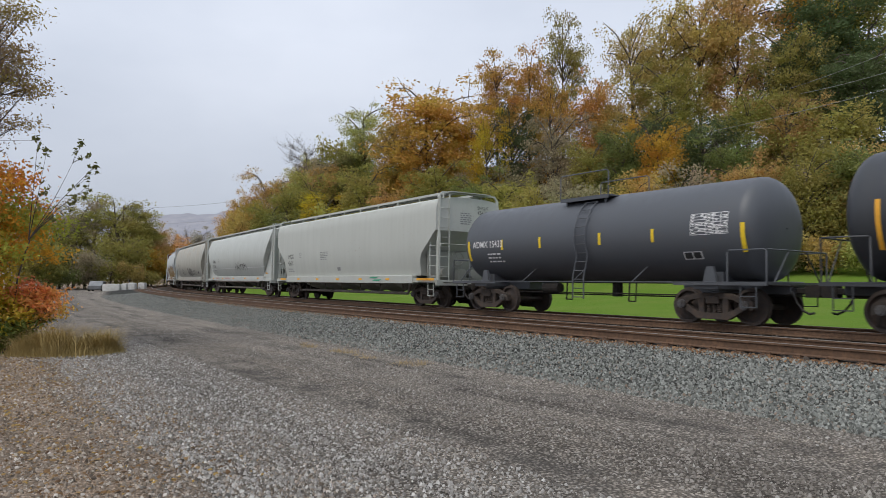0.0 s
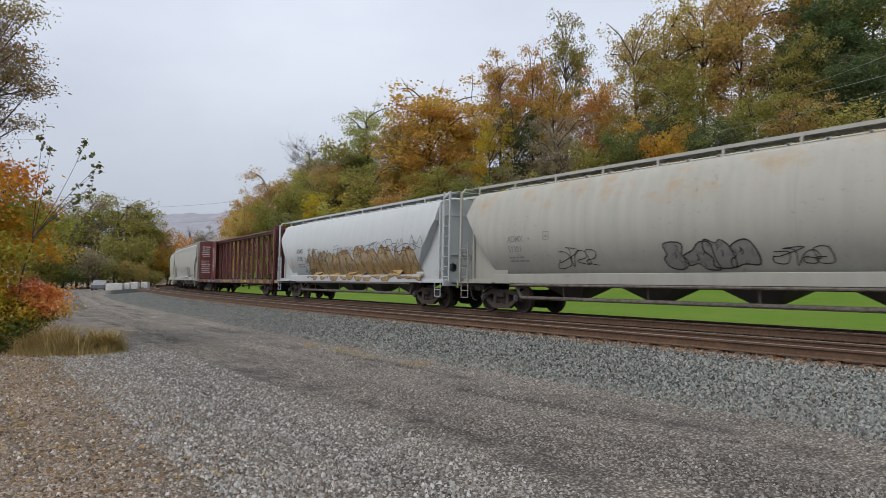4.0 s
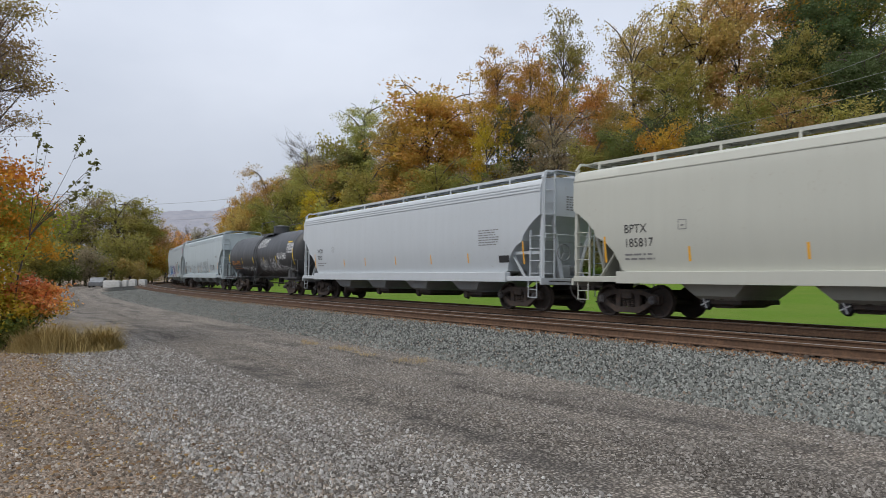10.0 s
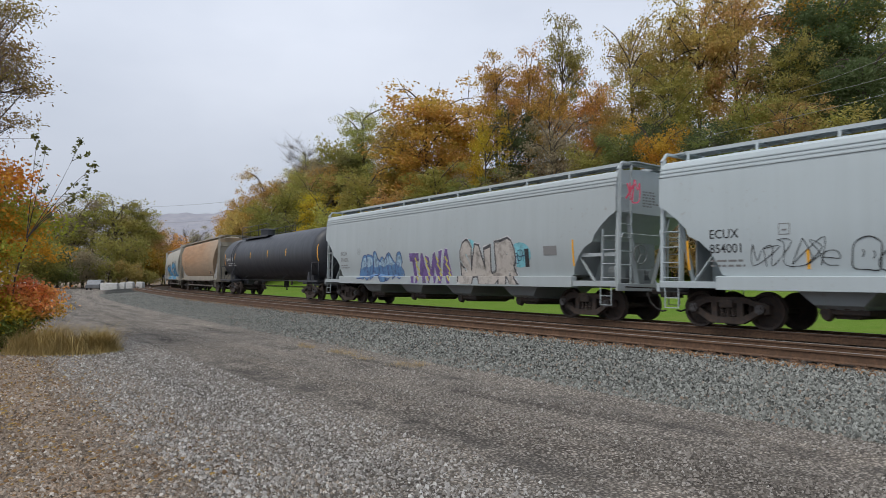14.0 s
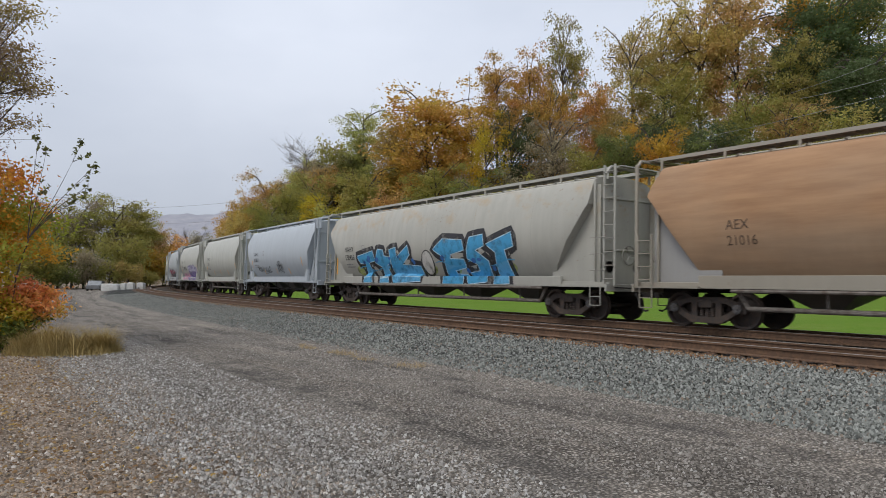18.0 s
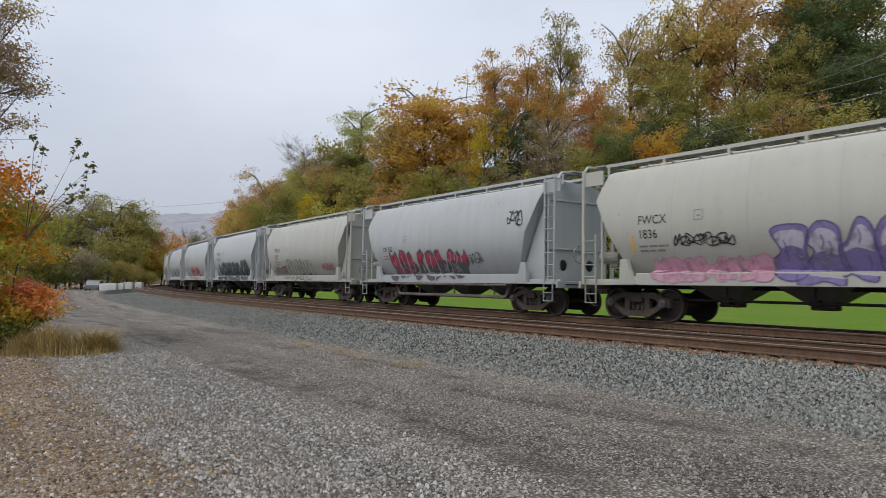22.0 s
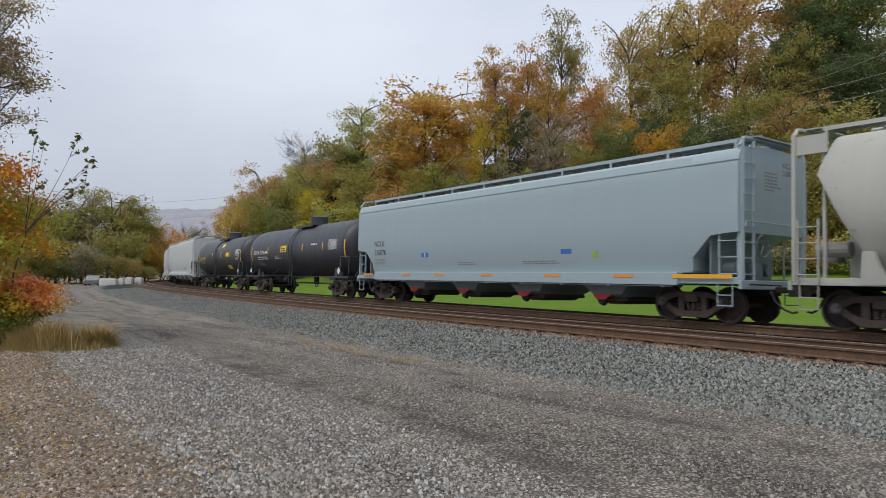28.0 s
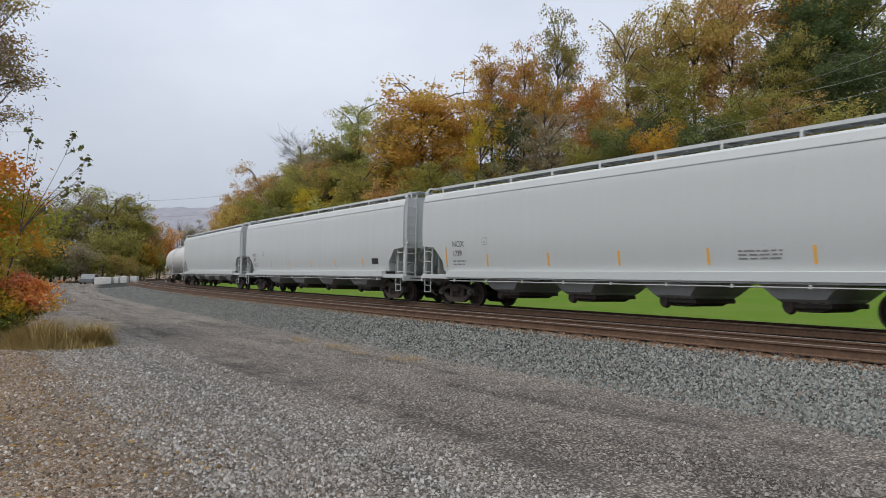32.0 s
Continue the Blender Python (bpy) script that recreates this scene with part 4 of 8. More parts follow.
def grass_tuft(name, label, places, colour_a, colour_b, tall, seed, wide=0.012):
    """Dry grass: thin bent blades rooted at places (x, y, spread, count)."""
    r = np.random.RandomState(seed)
    roots, spots = [], []
    for x, y, spread, count in places:
        spots.append((x, y, spread, count, sum(c[3] for c in spots)))
        roots.append(np.stack([x + r.randn(count) * spread, y + r.randn(count) * spread * 0.8], 1))
    roots = np.vstack(roots)
    n = len(roots)
    z = ground_height(roots[:, 0], roots[:, 1])[0] - 0.01
    a = r.rand(n) * 2 * np.pi
    h = tall * (0.72 + 0.45 * swell(roots[:, 0] * 3.1, roots[:, 1] * 3.1, 1.0, 5.0)) * (0.15 + 0.85 * r.rand(n) ** 1.6) * np.concatenate([np.exp(-0.5 * (((roots[k0:k0 + c, 0] - x) / (1.3 * sp)) ** 2)) for x, y, sp, c, k0 in spots])
    lean = h * (0.2 + 1.2 * r.rand(n))
    out = np.stack([np.cos(a), np.sin(a)], 1)
    side = np.stack([-np.sin(a), np.cos(a)], 1) * wide
    p0, p1 = np.column_stack([roots - side, z]), np.column_stack([roots + side, z])
    m = np.column_stack([roots + out * lean[:, None] * 0.35, z + h * 0.62])
    s3 = np.column_stack([side * 0.8, np.zeros(n)])
    tip = np.column_stack([roots + out * lean[:, None], z + h])
    v = np.stack([p0, p1, m + s3, m - s3, tip + s3 * 0.2, tip - s3 * 0.2], 1).reshape(-1, 3)
    k = 6 * np.arange(n)[:, None]
    f = np.concatenate([k + np.array([[0, 1, 2, 3]]), k + np.array([[3, 2, 4, 5]])])
    me = mesh_of(name, v, f)
    mat, t, b = shader("dry_grass", 0.85)
    geo = t.nodes.new("ShaderNodeNewGeometry")
    t.links.new(blend(t, geo.outputs["Random Per Island"], colour_a, colour_b), b.inputs["Base Color"])
    return lone(name, me, mat, label, "grass", "stuff")


grass_tuft("dry_grass", "tan dry grass clump at the road's edge",
           [(-9.25 + 0.20 * k + 0.10 * math.sin(4.7 * k), 15.05 + 0.35 * math.sin(2.3 * k), 0.20 + 0.08 * abs(math.sin(3.3 * k)), 1900) for k in range(1, 8)],
           (0.46, 0.35, 0.14), (0.33, 0.24, 0.09), 0.80, 301, 0.004)
grass_tuft("weeds", "olive-brown weeds beside the dry grass", [(-7.85, 15.0, 0.22, 2600), (-7.6, 15.15, 0.20, 2400), (-7.4, 15.3, 0.16, 1300)], (0.33, 0.25, 0.09), (0.40, 0.30, 0.12), 0.62, 302, 0.004)
grass_tuft("verge_grass", "tan dry grass along the foot of the ballast",
           [(-3.5 + 0.27 * k + 0.12 * math.sin(3.1 * k), 17.4 - 0.36 * k + 0.15 * math.sin(5.3 * k), 0.07 + 0.10 * abs(math.sin(2.1 * k)), 100 + 60 * (k % 3)) for k in (0, 1, 4, 5, 6, 7, 10, 11)],
           (0.42, 0.32, 0.17), (0.30, 0.22, 0.12), 0.17, 303, 0.005)

# ---- ties, far things ----
TIE = metal_material("tie_timber", (0.075, 0.055, 0.042), (0.14, 0.095, 0.065), 0.95, 7.0)


def tie_mesh():
    bm = bmesh.new()
    box(bm, -0.11, 0.11, -1.30, 1.30, -0.18, 0.0, 0.012)
    return bm


def plate_mesh():
    bm = bmesh.new()
    for y in (-0.753, 0.753):
        box(bm, -0.09, 0.09, y - 0.18, y + 0.18, 0.0, 0.018)
        for dx, dy in ((-0.05, 0.10), (0.05, -0.10), (0.05, 0.10)):
            box(bm, dx - 0.012, dx + 0.012, y + dy - 0.016, y + dy + 0.016, 0.018, 0.05)
    return bm


track_bed = tagged(new("track"), "wooden ties of the empty near track", "track", kind="structure")
_tie, _plate = finish(tie_mesh(), "tie"), finish(plate_mesh(), "tie_plate")
for k in range(290):
    s = -34 + 0.53 * k
    x, y, p = along(s, SPACING)
    skew = 0.02 * math.sin(k * 12.9)
    tie = part("tie", _tie, TIE, track_bed, at=Matrix.Translation((x, y, RAIL_Z - 0.205)) @ Matrix.Rotation(p + skew, 4, "Z") @ Matrix.Rotation(0, 4, "X") @ Matrix.Rotation(radians(90), 4, "Z"))
    part("tie_plate", _plate, RAIL, tie)


def far_ties():
    """Ties of the train's own track, and those far up the line, as one mesh."""
    base = np.array([(x, y, z) for x in (-0.11, 0.11) for y in (-1.3, 1.3) for z in (-0.18, 0.0)])
    quads = np.array([(0, 1, 3, 2), (4, 6, 7, 5), (0, 4, 5, 1), (2, 3, 7, 6), (1, 5, 7, 3), (0, 2, 6, 4)])
    vs, fs = [], []
    n = 0
    for off, s0, s1 in ((0.0, -34, 240), (SPACING, 119.8, 240)):
        for s in np.arange(s0, s1, 0.53):
            x, y, p = along(s, off)
            ca, sa = math.cos(p + math.pi / 2), math.sin(p + math.pi / 2)
            v = np.stack([x + base[:, 0] * ca - base[:, 1] * sa, y + base[:, 0] * sa + base[:, 1] * ca, base[:, 2] + RAIL_Z - 0.205], 1)
            vs.append(v)
            fs.append(quads + n)
            n += 8
    return mesh_of("far_ties", np.vstack(vs), np.vstack(fs))


lone("far_ties", far_ties(), TIE, "dark wooden ties under the train's track", "ties", "stuff")


def far_ridge():
    """The long wooded ridge that closes the valley."""
    xs = np.linspace(-3200, 3200, 161)
    top = 285 + 34 * np.sin(xs / 620 + 2.2) + 12 * np.sin(xs / 140) + 5 * np.sin(xs / 37 + 1) + 2.5 * np.sin(xs / 13)
    lay = [(0.0, -5.0), (350.0, 0.55), (700.0, 1.0), (1500.0, 0.4)]
    v = np.array([[(x, 2300 + d, f if f < 0 else f * t) for x, t in zip(xs, top)] for d, f in lay])
    m, n = v.shape[:2]
    idx = np.arange(m * n).reshape(m, n)
    f = np.stack([idx[:-1, :-1], idx[:-1, 1:], idx[1:, 1:], idx[1:, :-1]], -1).reshape(-1, 4)
    return mesh_of("far_ridge", v.reshape(-1, 3), f, True)


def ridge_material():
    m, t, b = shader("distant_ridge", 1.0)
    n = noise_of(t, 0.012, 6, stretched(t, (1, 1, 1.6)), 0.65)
    # distance haze is put into this grey-blue colour and a faint glow
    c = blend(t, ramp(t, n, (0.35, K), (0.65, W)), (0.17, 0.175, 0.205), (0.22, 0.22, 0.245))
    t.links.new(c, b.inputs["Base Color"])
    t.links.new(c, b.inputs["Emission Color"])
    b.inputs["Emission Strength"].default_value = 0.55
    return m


lone("backdrop", far_ridge(), ridge_material(), "grey wooded ridge with painted haze across the valley", "ridge", "structure")

BLOCK = metal_material("white_concrete", (0.62, 0.62, 0.60), (0.50, 0.49, 0.46), 0.9, 3.0)


def block(x, y, w, h, turn):
    bm = bmesh.new()
    box(bm, -w / 2, w / 2, -0.35, 0.35, -0.05, h, 0.05)
    box(bm, -w / 2 + 0.1, w / 2 - 0.1, -0.22, 0.22, h, h + 0.08, 0.03)
    ob = lone("concrete_block", finish(bm, "concrete_block"), BLOCK, "whitewashed concrete block closing the road", "block", group="white blocks at the road's end")
    ob.matrix_basis = pose(x, y, float(ground_height([x], [y])[0][0]), 0, 0, turn)


for x, y, w, h, turn in ((-44.6, 92.4, 2.2, 0.86, 4), (-43.1, 93.0, 0.8, 0.80, -6), (-41.9, 92.6, 0.9, 0.84, 3), (-40.9, 93.4, 0.95, 0.78, -4)):
    block(x, y, w, h, turn)

CAR_PAINT = metal_material("silver_car_paint", (0.26, 0.27, 0.28), (0.20, 0.21, 0.22), 0.35, 2.0, 0.4)


def parked_car(x, y, turn):
    car = tagged(new("parked_car"), "small silver car parked beyond the road", "car")
    car.matrix_basis = pose(x, y, float(ground_height([x], [y])[0][0]), 0, 0, turn)
    bm = bmesh.new()
    prism(bm, [(-2.1, 0.25), (-2.15, 0.75), (-1.3, 0.86), (-0.75, 1.38), (0.75, 1.40), (1.45, 0.92), (2.1, 0.78), (2.15, 0.3)], -0.85, 0.85)
    bmesh.ops.bevel(bm, geom=list(bm.edges), offset=0.06, segments=2, affect="EDGES")
    body = part("body", bm, CAR_PAINT, car)
    for y0 in (-0.86, 0.86):
        bm = bmesh.new()
        prism(bm, [(-1.15, 0.90), (-0.68, 1.30), (0.68, 1.32), (1.22, 0.93)], y0 - 0.01, y0 + 0.01)
        part("side_window", bm, HOLE, car, "dark side window")
    for wx in (-1.3, 1.3):
        for wy in (-0.8, 0.8):
            bm = bmesh.new()
            bar(bm, (wx, wy - 0.1, 0.31), (wx, wy + 0.1, 0.31), 0.31, 14)
            part("wheel", bm, RUBBER, car)


parked_car(-47.6, 94.6, 106)


def wire(a, b, sag, r=0.014):
    t = np.linspace(0, 1, 24)[:, None]
    line = np.array(a) + (np.array(b) - np.array(a)) * t - np.array([0, 0, sag]) * 4 * t * (1 - t)
    v, f = tube(line, np.full(24, r), 4)
    return mesh_of("wire", v, f)


def utility_pole(x, y, top, arms):
    z = float(ground_height([x], [y])[0][0])
    ob = tagged(new("utility_pole"), "weathered wooden utility pole with a cross arm", "pole")
    ob.matrix_basis = Matrix.Translation((x, y, z))
    bm = bmesh.new()
    bar(bm, (0, 0, -0.2), (0, 0, top - z), 0.16, 10, 0.11)
    part("shaft", bm, TIE, ob)
    for k in range(arms):
        bm = bmesh.new()
        box(bm, -1.1, 1.1, -0.06, 0.06, top - z - 0.5 - 1.1 * k, top - z - 0.38 - 1.1 * k)
        part("cross_arm", bm, TIE, ob)
    return ob


def strung(pole, *spans):
    for a, b, sag in spans:
        part("wire", wire(a, b, sag, 0.020), GALV, pole, "slack grey power wire").matrix_parent_inverse = pole.matrix_basis.inverted()


strung(utility_pole(29.6, 42.0, 17.0, 2), ((23.96, 60.0, 14.95), (29.6, 42.0, 14.2), 0.15), ((29.6, 58.0, 18.17), (29.1, 42.0, 16.6), 0.15), ((29.99, 57.0, 17.44), (30.2, 42.0, 15.5), 0.15))
strung(utility_pole(-58.5, 125.0, 15.1, 1), ((-58.0, 125.0, 14.6), (-22.5, 104.0, 14.8), 0.5))
strung(utility_pole(-65.3, 150.0, 14.3, 1), ((-65.0, 150.0, 13.9), (-40.0, 127.0, 12.9), 0.3))


# ---- railcars ----
from mathutils import geometry


# A car's space: x forwards, -y towards the road, z up from the rail.
TRAIN = []
# from each car's middle to the middle of its markings, and what its ends stand beyond them
SHIFTS = [0.15, 0.55, 0.71, 0.26, 0.53, 1.19, 0.9, 0.71, 0.4, 0.81, 0.9, 0.38, 0.69, 1.29, 0.71, 0.33, 0.46, 0.48, 0.42, 0.34, 0.45, 0.34, 0.38, 0.4, 0.53, 0.62, 1.32, 1.41, 1.32, 0.5, 0.5, 0.5]
BEYOND = [0.2, 0.15, -0.67, -0.39, -0.01, -1.01, -0.25, -0.55, -0.35, -0.06, -0.58, -0.38, 0.24, -0.6, -0.19, -0.16, -0.12, -0.03, -0.11, -0.05, -0.07, -0.12, -0.01, -0.06, -0.25, 0.12, -0.03, -0.35, -0.51, 0.0, 0.0, 0.0]
_shared = {}


def once(key, build, *args):
    """A mesh that alike parts share."""
    if key not in _shared:
        me = build(*args)
        _shared[key] = finish(me, key[0]) if isinstance(me, bmesh.types.BMesh) else me
    return _shared[key]


def sharp(me, degrees=32):
    me.polygons.foreach_set("use_smooth", np.ones(len(me.polygons), bool))
    me.set_sharp_from_angle(angle=radians(degrees))
    return me


# trucks
def side_frame(bm, y):
    """A cast side frame: an arched top chord, a lower tension limb and two columns that leave two rounded windows."""
    prism(bm, [(-1.10, 0.40), (-1.09, 0.60), (-0.98, 0.66), (-0.78, 0.68), (-0.46, 0.79), (0.46, 0.79), (0.78, 0.68), (0.98, 0.66), (1.09, 0.60), (1.10, 0.40), (0.84, 0.38), (0.78, 0.50), (0.68, 0.58),
               (0.56, 0.63), (0.36, 0.65), (-0.36, 0.65), (-0.56, 0.63), (-0.68, 0.58), (-0.78, 0.50), (-0.84, 0.38)], y - 0.085, y + 0.085)
    prism(bm, [(-0.86, 0.52), (-0.74, 0.50), (-0.62, 0.40), (-0.36, 0.29), (0.36, 0.29), (0.62, 0.40), (0.74, 0.50), (0.86, 0.52), (0.84, 0.38), (0.66, 0.27), (0.42, 0.13), (-0.42, 0.13), (-0.66, 0.27), (-0.84, 0.38)], y - 0.08, y + 0.08)
    for x in (-0.34, 0.34):
        box(bm, x - 0.085, x + 0.085, y - 0.075, y + 0.075, 0.24, 0.68, 0.015)


def truck_mesh():
    bm = bmesh.new()
    for y in (-1.0, 1.0):
        side_frame(bm, y)
    box(bm, -0.19, 0.19, -1.13, 1.13, 0.52, 0.72, 0.02)
    box(bm, -0.30, 0.30, -0.40, 0.40, 0.66, 0.80, 0.02)
    for x in (-0.42, 0.42):
        bar(bm, (x, -0.95, 0.36), (x, 0.95, 0.36), 0.04)
    return bm


def spring_mesh():
    n, turns = 7, 5
    prof = [(0.05 if k % 2 else 0.068, 0.27 + 0.26 * k / (2 * turns)) for k in range(2 * turns + 1)]
    v = np.array([[(q * math.cos(2 * math.pi * i / n), q * math.sin(2 * math.pi * i / n), z) for i in range(n)] for q, z in prof])
    idx = np.arange(len(prof) * n).reshape(len(prof), n)
    nxt = np.roll(idx, -1, 1)
    return mesh_of("spring", v.reshape(-1, 3), np.stack([idx[:-1], nxt[:-1], nxt[1:], idx[1:]], -1).reshape(-1, 4))


def wheelset_mesh():
    bm = bmesh.new()
    rot = Matrix.Rotation(radians(90), 4, "X")
    prof = [(0.0, -0.10), (0.10, -0.10), (0.12, -0.02), (0.36, 0.035), (0.39, -0.055), (0.457, -0.055), (0.457, 0.05), (0.482, 0.052), (0.482, 0.075), (0.39, 0.075), (0.36, 0.06), (0.12, 0.05), (0.10, 0.06), (0.0, 0.06)]
    n = 22
    for side in (-1, 1):
        rings = []
        for r, w in prof:
            y = side * (0.775 - w)
            rings.append([bm.verts.new((r * math.sin(2 * math.pi * k / n), y, r * math.cos(2 * math.pi * k / n))) for k in range(n)] if r else None)
        for a, b in zip(rings[1:-1], rings[2:-1]):
            for k in range(n):
                bm.faces.new((a[k], a[(k + 1) % n], b[(k + 1) % n], b[k]))
        bm.faces.new(rings[1])
        bm.faces.new(rings[-2])
    bmesh.ops.recalc_face_normals(bm, faces=bm.faces)
    bar(bm, (0, -1.12, 0), (0, 1.12, 0), 0.075, 12)
    return sharp(finish(bm, "wheelset"), 40)


def bearing_mesh():
    bm = bmesh.new()
    bar(bm, (0, 0.09, 0), (0, -0.09, 0), 0.115, 14)
    bar(bm, (0, -0.09, 0), (0, -0.12, 0), 0.08, 10)
    for k in range(3):
        a = 2.1 * k + 0.5
        bar(bm, (0.055 * math.cos(a), -0.13, 0.055 * math.sin(a)), (0.055 * math.cos(a), -0.155, 0.055 * math.sin(a)), 0.02, 6)
    return bm


def add_trucks(car, half, tint=None):
    wheelsets = []
    for x in (-half, half):
        truck = part("truck", once(("truck",), truck_mesh), TRUCK, car, "rust-brown cast steel truck", at=Matrix.Translation((x, 0, 0)))
        for y in (-1.0, 1.0):
            for dx in (-0.15, 0.0, 0.15):
                part("spring", once(("spring",), spring_mesh), TRUCK, truck, at=Matrix.Translation((dx, y, 0)))
        for dx in (-0.889, 0.889):
            wheels = part("wheelset", once(("wheelset",), wheelset_mesh), WHEEL, truck, at=Matrix.Translation((dx, 0, 0.457)))
            wheelsets.append(wheels)
            for y, turn in ((-1.08, 0), (1.08, 180)):
                part("bearing_cap", once(("bearing_cap",), bearing_mesh), BEARING, truck, at=pose(dx, y, 0.50, 0, 0, turn))
    return wheelsets


def coupler_mesh(reach):
    """Draft gear, coupler and hanging air hose, from the striker to the coupling line."""
    bm = bmesh.new()
    box(bm, -0.9, 0.0, -0.24, 0.24, 0.72, 1.02, 0.02)
    box(bm, -0.05, max(reach - 0.22, 0.02), -0.09, 0.09, 0.80, 0.95, 0.02)
    prism(bm, [(reach - 0.26, 0.72), (reach + 0.06, 0.72), (reach + 0.10, 0.78), (reach + 0.10, 1.0), (reach + 0.02, 1.03), (reach - 0.26, 1.0)], -0.17, 0.13)
    bar(bm, (reach - 0.35, -0.30, 0.98), (0.02, -1.25, 1.0), 0.018)
    return bm


def hose_mesh(reach):
    bm = bmesh.new()
    pts = [(0.05, 0.78), (0.12, 0.60), (reach * 0.5, 0.42), (reach * 0.85, 0.33), (reach + 0.04, 0.36)]
    for (x0, z0), (x1, z1) in zip(pts, pts[1:]):
        bar(bm, (x0, -0.32, z0), (x1, -0.30, z1), 0.027, 8)
    bar(bm, (0.02, -0.32, 0.84), (0.05, -0.32, 0.76), 0.04, 8)
    return bm


def add_couplers(car, end, reach):
    for turn in (0, 180):
        m = Matrix.Rotation(radians(turn), 4, "Z") @ Matrix.Translation((end, 0, 0))
        part("coupler", once(("coupler", round(reach, 1)), coupler_mesh, reach), UNDER, car, "dark steel coupler", at=m)
        part("air_hose", once(("air_hose", round(reach, 1)), hose_mesh, reach), RUBBER, car, "black rubber hose", at=m)


def ladder_mesh(z0, z1, width, rungs, stile=0.022):
    """A ladder in the x, z plane, its outer face at y = 0."""
    bm = bmesh.new()
    for x in (-width / 2, width / 2):
        box(bm, x - stile, x + stile, -0.012, 0.05, z0, z1)
    return bm


def rung_mesh(width):
    bm = bmesh.new()
    bar(bm, (-width / 2, -0.02, 0), (width / 2, -0.02, 0), 0.014)
    return bm


def add_ladder(name, car, z0, z1, width, rungs, colour, at, stile=0.022):
    """Two stiles as a part, with each rung a piece of it."""
    ladder = part(name, once(("ladder", z0, z1, width, stile), ladder_mesh, z0, z1, width, rungs, stile), PAINT, car, "", colour, at)
    for k in range(rungs):
        part("rung", once(("rung", width), rung_mesh, width), PAINT, ladder, "", colour, Matrix.Translation((0, 0, z0 + (z1 - z0) * (k + 0.5) / rungs)))


def step_mesh():
    """A stirrup step of thin bar below the sill."""
    bm = bmesh.new()
    for x in (-0.2, 0.2):
        box(bm, x - 0.012, x + 0.012, -0.005, 0.02, 0.46, 1.02)
    for z in (0.472, 0.73):
        box(bm, -0.2, 0.2, -0.015, 0.03, z - 0.012, z + 0.012)
    return bm


# hopper bodies
FORMS = {
    # half width at the sill, at the waist and at the eave; heights of sill, eave, crown
    "pellet": dict(low=1.45, shoulder=1.585, waist=1.60, eave=1.50, sill=1.28, eave_z=4.24, crown=4.44),
    "flow": dict(low=1.14, waist=1.60, eave=1.30, sill=1.28, eave_z=4.16, crown=4.42),
    "short": dict(low=1.12, waist=1.60, eave=1.30, sill=1.30, eave_z=4.16, crown=4.40),
}


def side_at(form, z):
    f = FORMS[form]
    if form == "pellet":
        z1 = f["eave_z"] - 0.42
        if z <= z1:
            u = min(max((z - f["sill"]) / (z1 - f["sill"]), 0), 1) - 0.58
            return f["waist"] + ((f["low"] - f["waist"]) * (u / 0.58) ** 2 if u < 0 else (f["shoulder"] - f["waist"]) * (u / 0.42) ** 2)
        u = (z - z1) / (f["eave_z"] - z1)
        return f["shoulder"] + (f["eave"] - f["shoulder"]) * u * u
    mid = 2.72
    if z < mid:
        u = (mid - z) / (mid - f["sill"])
        return f["waist"] + (f["low"] - f["waist"]) * u * u
    u = (z - mid) / (f["eave_z"] - mid)
    return f["waist"] + (f["eave"] - f["waist"]) * u * u


def bottom_line(form, hb, snug=False, front=False):
    """Lower edge of the body, from the middle to the end, as x, z."""
    s = FORMS[form]["sill"]
    if snug == "slant":
        return [(0, s), (hb - 1.34, s), (hb - 1.30, s + 0.12), (hb - 1.27, s + 0.62), (hb - 1.12, s + 0.92), (hb - 0.62, s + 1.32), (hb - 0.18, s + 1.70), (hb - 0.05, s + 1.78)]
    if snug:
        return [(0, s), (hb - 1.42, s), (hb - 1.36, s + 0.06), (hb - 1.34, s + 0.38), (hb - 0.80, s + 0.92), (hb - 0.40, s + 0.96), (hb - 0.05, s + 0.98)]
    if form == "pellet":
        return [(0, s), (hb - 1.95, s), (hb - 1.78, s + 0.06), (hb - 1.70, s + 0.30), (hb - 1.52, s + 0.62), (hb - 1.25, s + 0.88), (hb - 0.92, s + 1.04),
                (hb - 0.86, s + 1.22), (hb - 0.60, s + 1.48), (hb - 0.32, s + 1.70), (hb - 0.05, s + 1.86)]
    if form == "flow":
        if front:
            return [(0, s), (hb - 2.50, s), (hb - 2.37, s + 0.10), (hb - 2.20, s + 0.38), (hb - 1.62, s + 1.10), (hb - 0.98, s + 1.93), (hb - 0.78, s + 2.22), (hb - 0.74, s + 2.62)]
        return [(0, s), (hb - 2.02, s), (hb - 1.89, s + 0.10), (hb - 1.72, s + 0.42), (hb - 1.20, s + 1.22), (hb - 0.68, s + 1.92), (hb - 0.42, s + 2.20)]
    if front:
        return [(0, s), (hb - 2.20, s), (hb - 2.08, s + 0.10), (hb - 1.95, s + 0.42), (hb - 1.50, s + 1.40), (hb - 1.02, s + 2.40), (hb - 0.86, s + 2.72)]
    return [(0, s), (hb - 1.72, s), (hb - 1.60, s + 0.10), (hb - 1.45, s + 0.42), (hb - 1.08, s + 1.15), (hb - 0.76, s + 1.82), (hb - 0.60, s + 2.12)]


